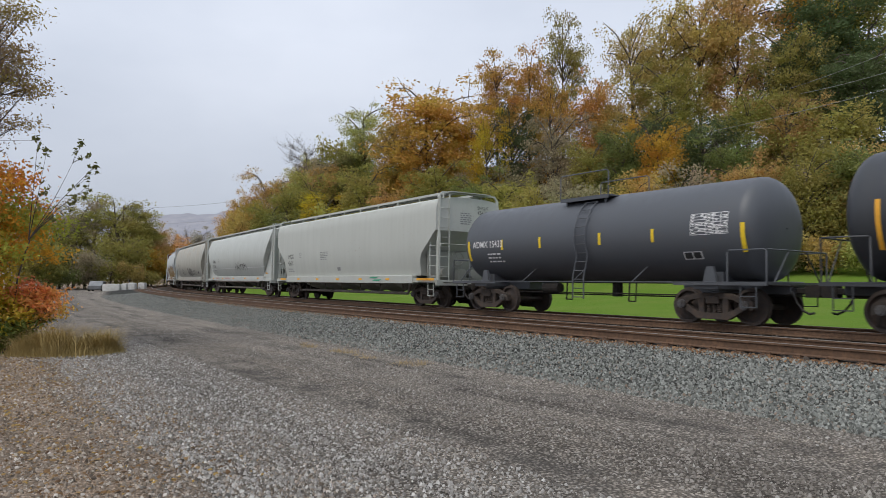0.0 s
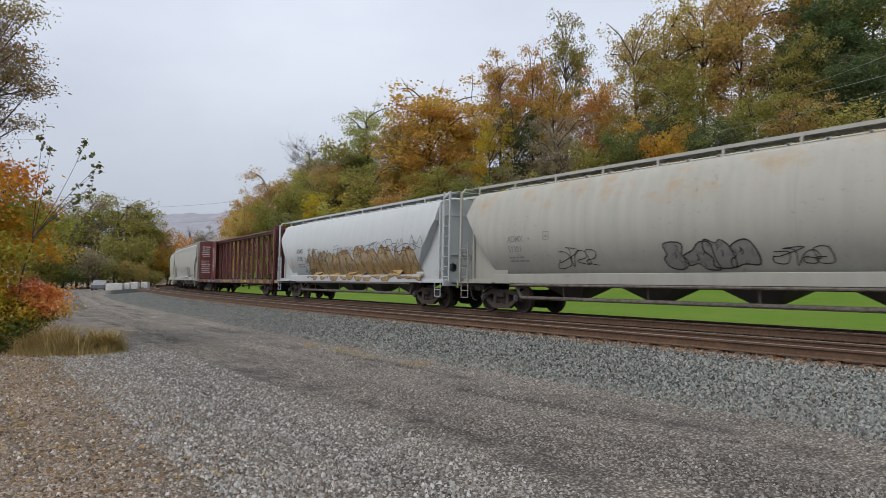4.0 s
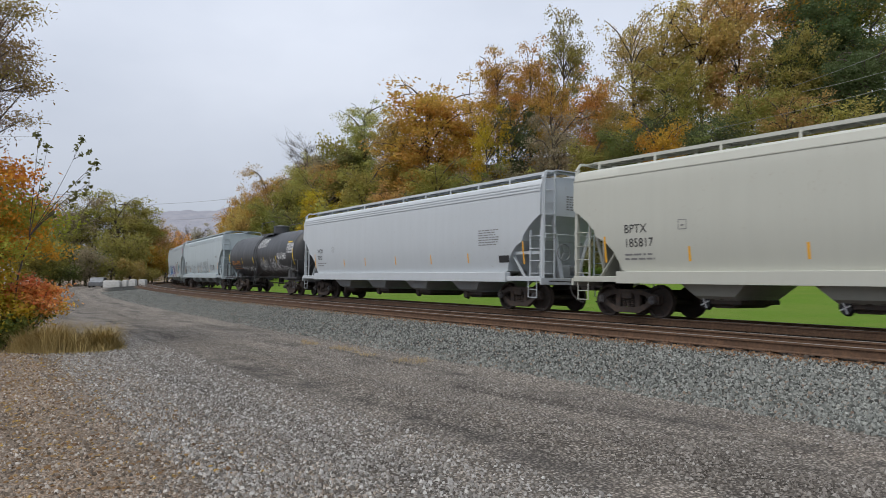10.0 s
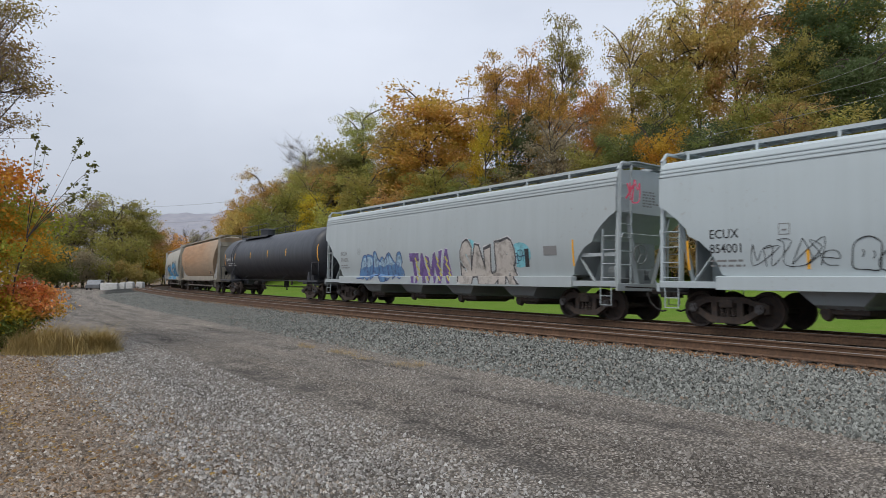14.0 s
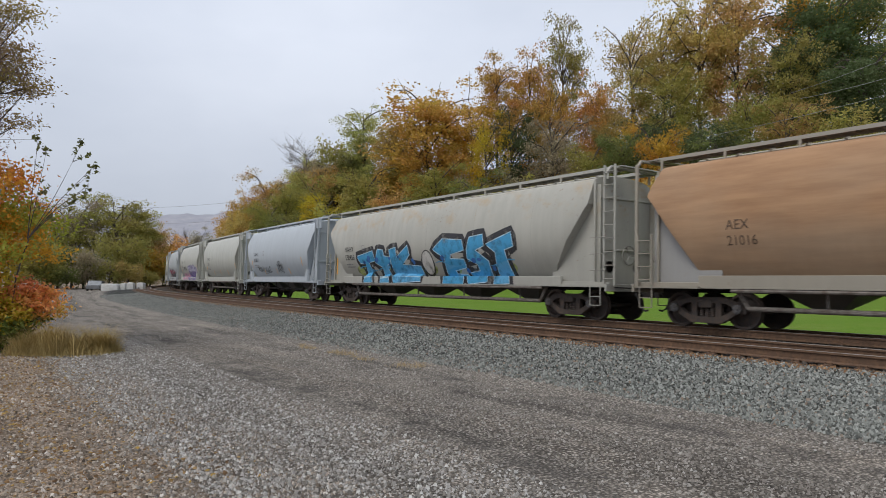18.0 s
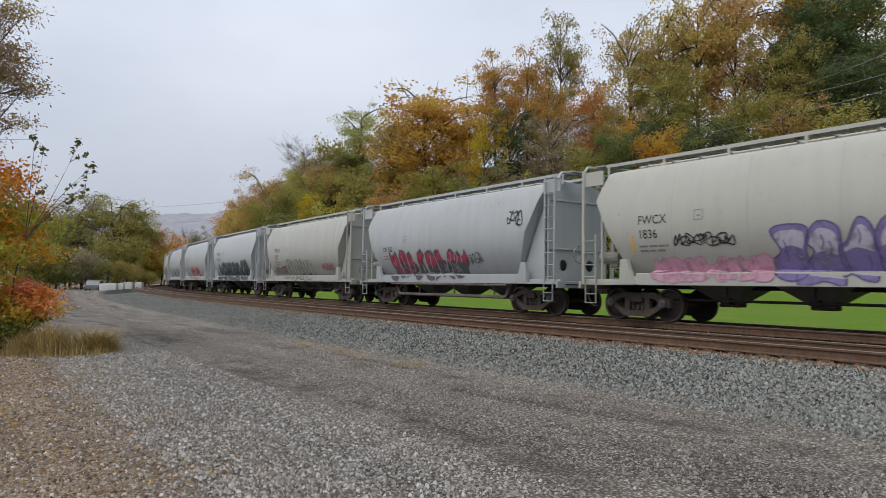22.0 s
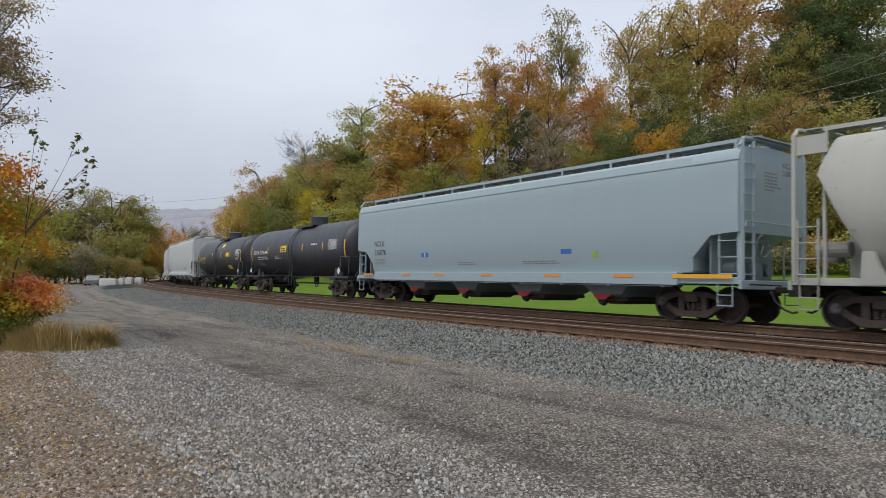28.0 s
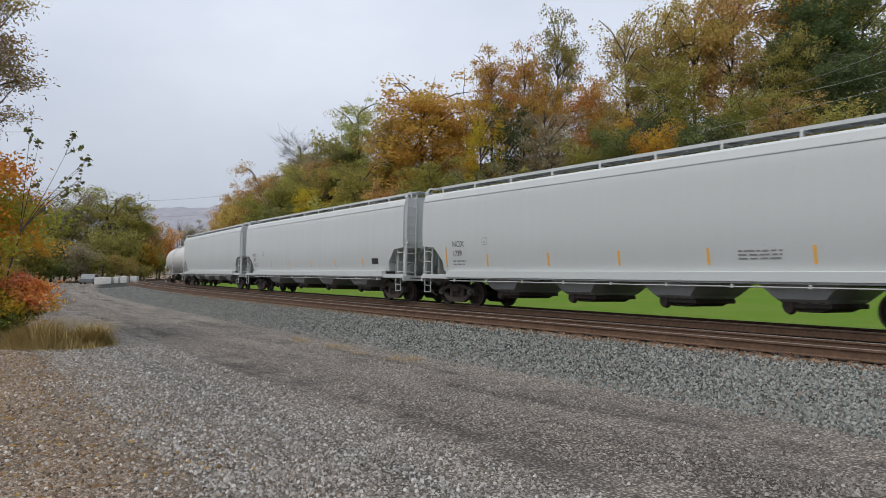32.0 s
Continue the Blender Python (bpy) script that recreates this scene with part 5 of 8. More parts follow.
def body_mesh(form, hb, snug=False):
    f = FORMS[form]
    left, right = bottom_line(form, hb, snug)[1:], bottom_line(form, hb, snug, True)[1:]
    # plain stations along the middle, for weld seams
    inner = [x for x in np.linspace(-left[0][0], right[0][0], 9)]
    stations = [(-x, z) for x, z in reversed(left)] + [(x, f["sill"]) for x in inner[1:-1]] + right
    rings = []
    for x, zb in stations:
        half = []
        for k in range(13):
            z = zb + (f["eave_z"] - zb) * k / 12
            half.append((side_at(form, z), z))
        for k in range(1, 7):
            a = k / 6 * math.pi / 2
            y = f["eave"] * math.cos(a)
            half.append((y, f["eave_z"] + (f["crown"] - f["eave_z"]) * math.sin(a)))
        # the ends of round-sided bodies fall back towards the roof
        back = 0.0 if form == "pellet" or x > 0 else -0.42 * min(max((abs(x) - hb + 1.5) / 1.0, 0.0), 1.0)
        fall = lambda z: x - back * max(z - 3.40, 0.0) ** 1.3
        ring = [(fall(z), -y, z) for y, z in half] + [(fall(z), y, z) for y, z in reversed(half[:-1])]
        rings.append(ring)
    v = np.array(rings)
    n, k = v.shape[:2]
    idx = np.arange(n * k).reshape(n, k)
    nxt = np.roll(idx, -1, 1)
    bm = bmesh.new()
    vs = [bm.verts.new(p) for p in v.reshape(-1, 3)]
    for a, b, c, d in np.stack([idx[:-1], idx[1:], nxt[1:], nxt[:-1]], -1).reshape(-1, 4):
        bm.faces.new((vs[a], vs[b], vs[c], vs[d]))
    bm.faces.new([vs[i] for i in idx[0]])
    bm.faces.new([vs[i] for i in idx[-1][::-1]])
    bmesh.ops.recalc_face_normals(bm, faces=bm.faces)
    return sharp(finish(bm, "body"), 28)


def ridge_mesh(form, hb, z, deep=0.02, tall=0.03):
    """A pressed rib along both sides at one height."""
    bm = bmesh.new()
    y = side_at(form, z)
    for sgn in (-1, 1):
        box(bm, -hb + 0.03, hb - 0.03, sgn * (y - 0.02), sgn * (y + deep), z - tall / 2, z + tall / 2)
    return bm


def sill_mesh(hb, y, z0, z1, deep=0.10):
    bm = bmesh.new()
    box(bm, -hb, hb, -deep / 2, deep / 2, z0, z1, 0.012)
    box(bm, -hb, hb, -deep / 2 - 0.0, deep / 2 + 0.05, z0 - 0.02, z0 + 0.012)
    return bm


def centre_sill_mesh(hb, low):
    bm = bmesh.new()
    box(bm, -hb, hb, -0.33, 0.33, low, 1.10, 0.02)
    return bm


def pocket_mesh(form):
    bm = bmesh.new()
    if form == "bowl":
        lays = [(1.75, 1.30, 1.29), (1.70, 1.26, 1.00), (1.50, 1.12, 0.84), (1.05, 0.80, 0.70), (0.50, 0.36, 0.60), (0.42, 0.30, 0.54)]
        rings = [[bm.verts.new((a * math.cos(k * math.pi / 8), b * math.sin(k * math.pi / 8), z)) for k in range(16)] for a, b, z in lays]
        bm.faces.new(rings[0])
        bm.faces.new(rings[-1])
        for p, q in zip(rings, rings[1:]):
            for i in range(16):
                bm.faces.new((p[i], p[(i + 1) % 16], q[(i + 1) % 16], q[i]))
        bmesh.ops.recalc_face_normals(bm, faces=bm.faces)
    elif form == "pellet":
        lays = [((-1.48, 1.48), 1.36, 1.29), ((-1.16, 1.16), 1.32, 1.04), ((-0.68, 0.66), 1.16, 0.66), ((-0.62, 0.58), 0.85, 0.52)]
        rings = [[bm.verts.new((x, y, z)) for x, y in ((a, -w), (b, -w), (b, w), (a, w))] for (a, b), w, z in lays]
        bm.faces.new(rings[0])
        bm.faces.new(rings[-1])
        for p, q in zip(rings, rings[1:]):
            for i in range(4):
                bm.faces.new((p[i], p[(i + 1) % 4], q[(i + 1) % 4], q[i]))
        bmesh.ops.recalc_face_normals(bm, faces=bm.faces)
    else:
        top = [(-1.35, -1.2, 1.3), (1.35, -1.2, 1.3), (1.35, 1.2, 1.3), (-1.35, 1.2, 1.3)]
        low = [(-0.27, -0.20, 0.54), (0.27, -0.20, 0.54), (0.27, 0.20, 0.54), (-0.27, 0.20, 0.54)]
        a, b = [bm.verts.new(p) for p in top], [bm.verts.new(p) for p in low]
        bm.faces.new(a)
        bm.faces.new(b)
        for i in range(4):
            bm.faces.new((a[i], a[(i + 1) % 4], b[(i + 1) % 4], b[i]))
        bmesh.ops.recalc_face_normals(bm, faces=bm.faces)
    return bm


def gate_mesh(form):
    bm = bmesh.new()
    if form == "pellet":
        bar(bm, (-0.45, -0.80, 0.50), (-0.45, 0.80, 0.50), 0.115, 10)
        bar(bm, (-0.45, -0.85, 0.50), (-0.45, -0.80, 0.50), 0.15, 10)
        box(bm, -0.66, 0.70, -0.95, 0.95, 0.45, 0.57, 0.02)
        prism(bm, [(-0.5, 0.45), (0.55, 0.45), (0.30, 0.36), (-0.25, 0.36)], -0.8, 0.8)
        for x in (-0.30, 0.05, 0.40):
            prism(bm, [(x, 0.57), (x + 0.16, 0.57), (x + 0.08, 0.68)], -1.0, -0.93)
    else:
        box(bm, -0.30, 0.30, -0.24, 0.24, 0.45, 0.55, 0.02)
        bar(bm, (-0.2, -0.34, 0.50), (0.2, -0.34, 0.50), 0.04, 8)
    return bm


def cap_mesh():
    """A round cap on the end of an unloading pipe, with its latch lug."""
    bm = bmesh.new()
    bar(bm, (-0.45, -0.99, 0.48), (-0.45, -0.85, 0.48), 0.15, 14, 0.19)
    prism(bm, [(-0.49, 0.62), (-0.41, 0.62), (-0.44, 0.80)], -0.94, -0.88)
    return bm


def strap_mesh():
    bm = bmesh.new()
    beam(bm, (-0.58, -1.0, 0.42), (-0.32, -1.0, 0.54), 0.03, 0.03)
    beam(bm, (-0.51, -1.0, 0.61), (-0.39, -1.0, 0.35), 0.03, 0.03)
    return bm


def board_mesh(hb, y0, y1, z):
    """A running board: two edge angles, the tread sheet and its cross ribs."""
    bm = bmesh.new()
    for y in (y0, y1 - 0.02):
        box(bm, -hb, hb, y, y + 0.02, z - 0.095, z)
    box(bm, -hb, hb, y0 + 0.02, y1 - 0.02, z - 0.03, z - 0.012)
    for k in range(int(2 * hb / 0.6)):
        x = -hb + 0.3 + k * 0.6
        box(bm, x - 0.02, x + 0.02, y0 + 0.02, y1 - 0.02, z - 0.075, z - 0.03)
    return bm


def bracket_mesh(y0, y1, z0, z):
    bm = bmesh.new()
    box(bm, -0.03, 0.03, min(y0, y1), max(y0, y1), z - 0.10, z - 0.06)
    box(bm, -0.035, 0.035, y0 - 0.015, y0 + 0.015, z0, z - 0.06)
    return bm


def hatch_mesh(hb):
    bm = bmesh.new()
    box(bm, -hb + 1.2, hb - 1.2, -0.33, 0.33, 4.34, 4.53, 0.04)
    n = int(hb)
    for k in range(2 * n):
        x = -hb + 1.5 + k * (2 * hb - 3.0) / (2 * n - 1)
        box(bm, x - 0.03, x + 0.03, -0.38, 0.38, 4.50, 4.57)
    return bm


def platform_mesh(deep):
    bm = bmesh.new()
    box(bm, -deep, 0.0, -1.55, 1.55, 1.00, 1.06)
    box(bm, -0.05, 0.03, -1.58, 1.58, 0.88, 1.10, 0.01)
    return bm


def post_mesh(z0, z1, w=0.055):
    bm = bmesh.new()
    box(bm, -w, w, -w, w, z0, z1, 0.008)
    return bm


def hoop_mesh(z, drop):
    """The frame over a car's end: a cross bar with bent ends."""
    bm = bmesh.new()
    box(bm, -0.05, 0.05, -1.30, 1.30, z - 0.06, z)
    for y in (-1, 1):
        beam(bm, (0, y * 1.30, z - 0.03), (0, y * 1.50, z - drop), 0.07, 0.05)
    return bm


def crossover_mesh():
    bm = bmesh.new()
    box(bm, -0.42, 0.10, -1.0, 1.0, 4.60, 4.635)
    return bm


def slope_mesh(form, hb):
    """The slope sheet under the body's end and its two bolster webs."""
    bm = bmesh.new()
    f = FORMS[form]
    if form == "pellet":
        pts = [(hb - 3.4, 1.16), (hb - 3.3, 1.05), (hb - 0.35, 2.95), (hb - 0.45, 3.06)]
        prism(bm, pts, -1.42, 1.42)
        for y in (-0.5, 0.5):
            prism(bm, [(hb - 2.6, 1.06), (hb - 0.9, 1.06), (hb - 0.9, 2.3)], y - 0.02, y + 0.02)
        beam(bm, (hb - 1.62, -1.40, 1.95), (hb - 0.95, -1.40, 1.10), 0.10, 0.03)
        beam(bm, (hb - 1.62, 1.40, 1.95), (hb - 0.95, 1.40, 1.10), 0.10, 0.03)
        box(bm, hb - 1.75, hb - 0.2, -1.44, -1.38, 1.88, 1.98)
    else:
        prism(bm, [(hb - 1.62, 1.06), (hb - 1.56, 1.06), (hb - 1.56, 2.75), (hb - 1.62, 2.75)], -1.14, 1.14)
        for y in (-0.55, 0.55):
            prism(bm, [(hb - 2.3, 1.06), (hb - 0.9, 1.06), (hb - 0.9, 3.3)], y - 0.02, y + 0.02)
    return bm


def end_sheet_mesh(form, hb):
    """Flat side sheet that closes the car's end beside the slope, or a jacking pad."""
    bm = bmesh.new()
    for y in (0.0,):
        if form == "flow":
            prism(bm, [(hb - 2.5, 1.10), (hb - 0.50, 1.10), (hb - 0.50, 4.08), (hb - 0.90, 4.08), (hb - 2.5, 1.75)], y - 0.012, y + 0.012)
        else:
            prism(bm, [(hb - 2.05, 1.02), (hb - 1.82, 1.40), (hb - 1.72, 1.72), (hb - 1.50, 1.72), (hb - 1.46, 1.02)], y - 0.07, y + 0.07)
    return bm


def end_wall_mesh(x):
    """A flat end wall with two round lightening holes low down."""
    bm = bmesh.new()
    ring = [(1, 0), (1, 1), (0, 1), (-1, 1), (-1, 0), (-1, -1), (0, -1), (1, -1)]
    for y0, z0 in ((-0.62, 1.62), (0.62, 1.62)):
        rims = []
        for dx in (0.0, -0.03):
            outer = [bm.verts.new((x + dx, y0 + 0.62 * a, z0 + 0.5 * b)) for a, b in ring]
            inner = [bm.verts.new((x + dx, y0 + 0.2 * math.cos(k * math.pi / 4), z0 + 0.2 * math.sin(k * math.pi / 4))) for k in range(8)]
            for k in range(8):
                bm.faces.new((outer[k], outer[(k + 1) % 8], inner[(k + 1) % 8], inner[k]))
            rims.append(inner)
        for k in range(8):
            bm.faces.new((rims[0][k], rims[0][(k + 1) % 8], rims[1][(k + 1) % 8], rims[1][k]))
    bmesh.ops.recalc_face_normals(bm, faces=bm.faces)
    box(bm, x - 0.03, x, -1.24, 1.24, 2.12, 4.05)
    box(bm, x, x + 0.05, -1.24, 1.24, 2.12, 2.17, 0.01)
    box(bm, x, x + 0.05, -1.24, 1.24, 3.70, 3.76, 0.01)
    return bm


def web_mesh(hb):
    """The side web below the slope at a short car's front end."""
    bm = bmesh.new()
    prism(bm, [(hb - 2.15, 1.06), (hb - 1.0, 1.06), (hb - 1.0, 3.55), (hb - 1.55, 2.5)], -0.015, 0.015)
    return bm


def strut_mesh(side):
    """A flat strut that leans outwards from the end platform up to the end sheet."""
    bm = bmesh.new()
    beam(bm, (-0.30, side * 0.34, 1.06), (-0.12, side * 1.16, 3.95), 0.13, 0.05)
    return bm


def grab_mesh():
    """A rail across the car's end, bent down at its ends."""
    line = [(0.04, -1.44, 2.40), (0.05, -1.40, 2.52), (0.06, 0.0, 2.52), (0.05, 1.40, 2.52), (0.04, 1.44, 2.40)]
    v, f = tube(line, np.full(len(line), 0.017), 6)
    return mesh_of("grab_rail", v, f, True)


def corner_mesh():
    bm = bmesh.new()
    prism(bm, [(-0.78, 3.92), (-0.78, 4.34), (-0.02, 4.34), (-0.02, 3.92)], -0.02, 0.02)
    return bm


def brake_mesh():
    """Air reservoir, brake cylinder and hand wheel on the end platform."""
    bm = bmesh.new()
    bar(bm, (-1.15, -0.75, 1.42), (-0.55, -0.75, 1.42), 0.20, 12)
    bar(bm, (-1.2, 0.6, 1.38), (-0.5, 0.6, 1.38), 0.17, 12)
    box(bm, -0.75, -0.45, -0.2, 0.2, 1.10, 1.55, 0.03)
    return bm


def handwheel_mesh():
    bm = bmesh.new()
    n = 18
    for k in range(n):
        a, b = 2 * math.pi * k / n, 2 * math.pi * (k + 1) / n
        bar(bm, (0, 0.28 * math.cos(a), 0.28 * math.sin(a)), (0, 0.28 * math.cos(b), 0.28 * math.sin(b)), 0.018, 6)
    for k in range(3):
        a = 2.094 * k
        bar(bm, (0, 0, 0), (0.02, 0.28 * math.cos(a), 0.28 * math.sin(a)), 0.014, 6)
    return bm


# markings, laid on the side sheet
def tri_faces(me):
    me.calc_loop_triangles()
    t = np.empty(len(me.loop_triangles) * 3, np.int32)
    me.loop_triangles.foreach_get("vertices", t)
    v = np.empty(len(me.vertices) * 3, np.float32)
    me.vertices.foreach_get("co", v)
    return v.reshape(-1, 3), t.reshape(-1, 3)


def letters(text, fat=0.0):
    """Flat letters of height 1 from the built-in font, in x, y; fat: swollen by so much."""
    key = ("letters", text, fat)
    if key not in _shared:
        cu = bpy.data.curves.new("lettering", "FONT")
        cu.body, cu.resolution_u, cu.size, cu.offset = text, 3, 1.36, fat
        ob = bpy.data.objects.new("lettering", cu)
        me = bpy.data.meshes.new_from_object(ob)
        _shared[key] = tri_faces(me)
        bpy.data.objects.remove(ob)
        bpy.data.meshes.remove(me)
    return _shared[key]


SLICES = (1.15, 1.288, 1.302, 1.328, 1.342, 1.46, 1.58, 1.70, 1.82, 1.94, 2.06, 2.18, 2.32, 2.46, 2.60, 2.76, 2.92, 3.1, 3.3, 3.5, 3.7)


def sliced(xz, faces):
    """x, z faces cut at level lines, so that they can follow a curved side."""
    zf = xz[faces][..., 1]
    if (zf.max(1) - zf.min(1)).max() < 0.25:
        return xz, faces
    bm = bmesh.new()
    vs = [bm.verts.new((a, 0.0, b)) for a, b in xz]
    for face in faces:
        if len(set(face)) > 2:
            try:
                bm.faces.new([vs[i] for i in dict.fromkeys(int(k) for k in face)])
            except ValueError:
                pass
    for z in SLICES:
        if zf.min() < z < zf.max():
            bmesh.ops.bisect_plane(bm, geom=list(bm.verts) + list(bm.edges) + list(bm.faces), plane_co=(0, 0, z), plane_no=(0, 0, 1))
    bmesh.ops.triangulate(bm, faces=list(bm.faces))
    bm.verts.index_update()
    out = np.array([(v.co.x, v.co.z) for v in bm.verts]), np.array([[v.index for v in g.verts] for g in bm.faces])
    bm.free()
    return out


def on_side(surface, xz, faces, lift, shift=None, lowest=0.0):
    """A mesh from x, z points laid on a car's road side."""
    xz = np.array(xz, float)
    if lowest:
        xz[:, 1] = np.maximum(xz[:, 1], lowest)
    xz, faces = sliced(xz, np.asarray(faces))
    y = np.array([-(surface(z) + lift) for z in xz[:, 1]])
    shift = SHIFTS[len(TRAIN) - 1] if shift is None else shift
    return mesh_of("marking", np.stack([xz[:, 0] + shift, y, xz[:, 1]], 1), faces)


def write(car, surface, text, x, z, height, material, wide=0.92, label=""):
    v, f = letters(text, 0.006)
    xz = np.stack([x + v[:, 0] * height * wide, z + v[:, 1] * height], 1)
    return part("lettering", on_side(surface, xz, f, 0.006), material, car, label)


def patch(car, surface, x0, x1, z0, z1, material, name="reflector", label="", lift=0.006, rows=4):
    zs = np.linspace(z0, z1, rows + 1)
    xz = np.array([(x, z) for z in zs for x in (x0, x1)])
    f = [(2 * i, 2 * i + 1, 2 * i + 3, 2 * i + 2) for i in range(rows)]
    return part(name, on_side(surface, xz, np.array(f), lift), material, car, label)


def bars(car, surface, x, z, width, lines, material, height=0.055, gap=0.10, seed=0):
    """Small print, as rows of short bars."""
    r = random.Random(seed)
    xz, f = [], []
    for k in range(lines):
        at = x
        end = x + width * r.uniform(0.7, 1.0)
        while at < end - 0.05:
            w = min(r.uniform(0.08, 0.28), end - at)
            i = len(xz)
            z1 = z - k * gap
            xz += [(at, z1), (at + w, z1), (at + w, z1 + height), (at, z1 + height)]
            f.append((i, i + 1, i + 2, i + 3))
            at += w + r.uniform(0.03, 0.06)
    return part("small_print", on_side(surface, np.array(xz), np.array(f), 0.006), material, car, "rows of small stencilled print")


def end_print(car, hb, first, second, material=None):
    """Reporting letters, number and rows of small print on the front end sheet."""
    material = material or BLACK
    x = hb + 0.004
    for text, z in ((first, 4.0), (second, 3.80)):
        if text:
            v, f = letters(text)
            part("end_lettering", mesh_of("end_lettering", np.stack([np.full(len(v), x), 0.42 + v[:, 0] * 0.15, z + v[:, 1] * 0.15], 1), f), material, car)
    r = random.Random(int(hb * 100))
    pts, f = [], []
    for k in range(6):
        y, z = -0.42, 3.78 - 0.085 * k
        while y < -0.42 + r.uniform(0.35, 0.6):
            w = r.uniform(0.06, 0.16)
            i = len(pts)
            pts += [(x, y, z), (x, y + w, z), (x, y + w, z + 0.045), (x, y, z + 0.045)]
            f.append((i, i + 1, i + 2, i + 3))
            y += w + 0.04
    part("end_print", mesh_of("end_print", pts, f), GREYMARK, car, "rows of small stencilled print")


def table(car, surface, x0, x1, z0, z1, rows, seed, material=None):
    """A stencilled data panel: frame lines and rows of print."""
    material = material or WHITE
    xz, f = [], []

    def quad(a, b, c, d):
        i = len(xz)
        xz.extend([(a, c), (b, c), (b, d), (a, d)])
        f.append((i, i + 1, i + 2, i + 3))

    step = (z1 - z0) / rows
    r = random.Random(seed)
    for k in range(rows + 1):
        quad(x0, x1, z0 + k * step - 0.007, z0 + k * step + 0.007)
    for x in (x0, x0 + 0.42 * (x1 - x0), x0 + 0.62 * (x1 - x0), x0 + 0.82 * (x1 - x0), x1):
        quad(x - 0.007, x + 0.007, z0, z1)
    for k in range(rows):
        at = x0 + 0.03
        while at < x1 - 0.06:
            w = r.uniform(0.05, 0.13)
            if r.random() < 0.75:
                quad(at, min(at + w, x1 - 0.02), z0 + (k + 0.3) * step, z0 + (k + 0.72) * step)
            at += w + 0.035
    return part("data_panel", on_side(surface, np.array(xz), np.array(f), 0.006), material, car, "stencilled white data panel")


def outline_box(car, surface, x, z, size, material=None):
    """A small stencilled square."""
    w = 0.018
    xz, f = [], []
    for a, b, c, d in ((0, 1, 0, w), (0, 1, 1 - w, 1), (0, w, 0, 1), (1 - w, 1, 0, 1), (0.3, 0.7, 0.35, 0.5)):
        i = len(xz)
        s = lambda v: v * size if v in (0, 1, 0.3, 0.7, 0.35, 0.5) else (size - w if v > 0.5 else w)
        xz += [(x + s(a), z + s(c)), (x + s(b), z + s(c)), (x + s(b), z + s(d)), (x + s(a), z + s(d))]
        f.append((i, i + 1, i + 2, i + 3))
    part("stencil", on_side(surface, np.array(xz), np.array(f), 0.006), material or GREYMARK, car, "small stencilled square")


def diamond(car, surface, x, z, size, material=None):
    xz = np.array([(x - size, z), (x, z - size), (x + size, z), (x, z + size)])
    part("placard", on_side(lambda z: 1.40, xz, np.array([(0, 1, 2, 3)]), 0.05), material or WHITE, car, "white diamond placard")


BLOCKS = (
    ((0, 0.78), (0.28, 0.92), (0.31, 0.64), (0.19, 0.60), (0.25, 0.02), (0.10, 0), (0.14, 0.56), (0.04, 0.58)),
    ((0.31, 0.58), (0.37, 0.96), (0.46, 0.92), (0.465, 0.76), (0.56, 0.70), (0.55, 0.55), (0.48, 0.50), (0.53, 0.02), (0.38, 0), (0.41, 0.45)),
    ((0.56, 0.92), (0.66, 0.98), (0.665, 0.70), (0.84, 1.0), (0.86, 0.76), (0.73, 0.50), (0.99, 0.44), (1.0, 0.06), (0.60, 0), (0.57, 0.35)),
)
BLOCKS_2 = (
    ((0, 0.74), (0.14, 0.95), (0.40, 0.90), (0.42, 0.70), (0.24, 0.62), (0.22, 0.52), (0.40, 0.50), (0.41, 0.34), (0.25, 0.28), (0.26, 0.20), (0.40, 0.18), (0.39, 0.0), (0.12, 0.0), (0.15, 0.55)),
    ((0.46, 0.70), (0.50, 0.94), (0.66, 0.98), (0.67, 0.76), (0.56, 0.68), (0.70, 0.45), (0.69, 0.05), (0.46, 0.0), (0.44, 0.22), (0.57, 0.26), (0.56, 0.40), (0.45, 0.52)),
    ((0.70, 0.78), (0.98, 0.98), (1.0, 0.72), (0.90, 0.66), (0.94, 0.02), (0.77, 0.0), (0.80, 0.62)),
)


def blown_letters(car, surface, blocks, x0, x1, z0, z1, fill, halo, shine):
    """Fat sprayed block letters in a box, with a dark halo, a pale rim and a darker lower half."""
    shapes = [np.array([(x0 + a * (x1 - x0), z0 + b * (z1 - z0)) for a, b in g]) for g in blocks]
    dense = [np.concatenate([np.linspace(p, q, 5)[:-1] for p, q in zip(g, np.roll(g, -1, 0))]) for g in shapes]
    low = [np.stack([g[:, 0], np.minimum(g[:, 1], z0 + 0.42 * (z1 - z0) + 0.1 * np.sin(g[:, 0] * 3))], 1) for g in dense]
    for name, pieces, colour, lift in (("spray_halo", [shape_of(grown(g, 0.24)) for g in dense], halo, 0.004), ("spray_rim", [shape_of(grown(g, 0.035)) for g in dense], shine, 0.007),
                                       ("spray_fill", [shape_of(g) for g in dense], fill, 0.010), ("spray_shade", [shape_of(grown(g, -0.02)) for g in low], tuple(0.88 * c + 0.12 * d for c, d in zip(fill, shine)), 0.0115)):
        v, f = merge(pieces)
        part(name, on_side(surface, v, f, lift, lowest=1.045), spray(*colour), car, "sprayed block lettering")


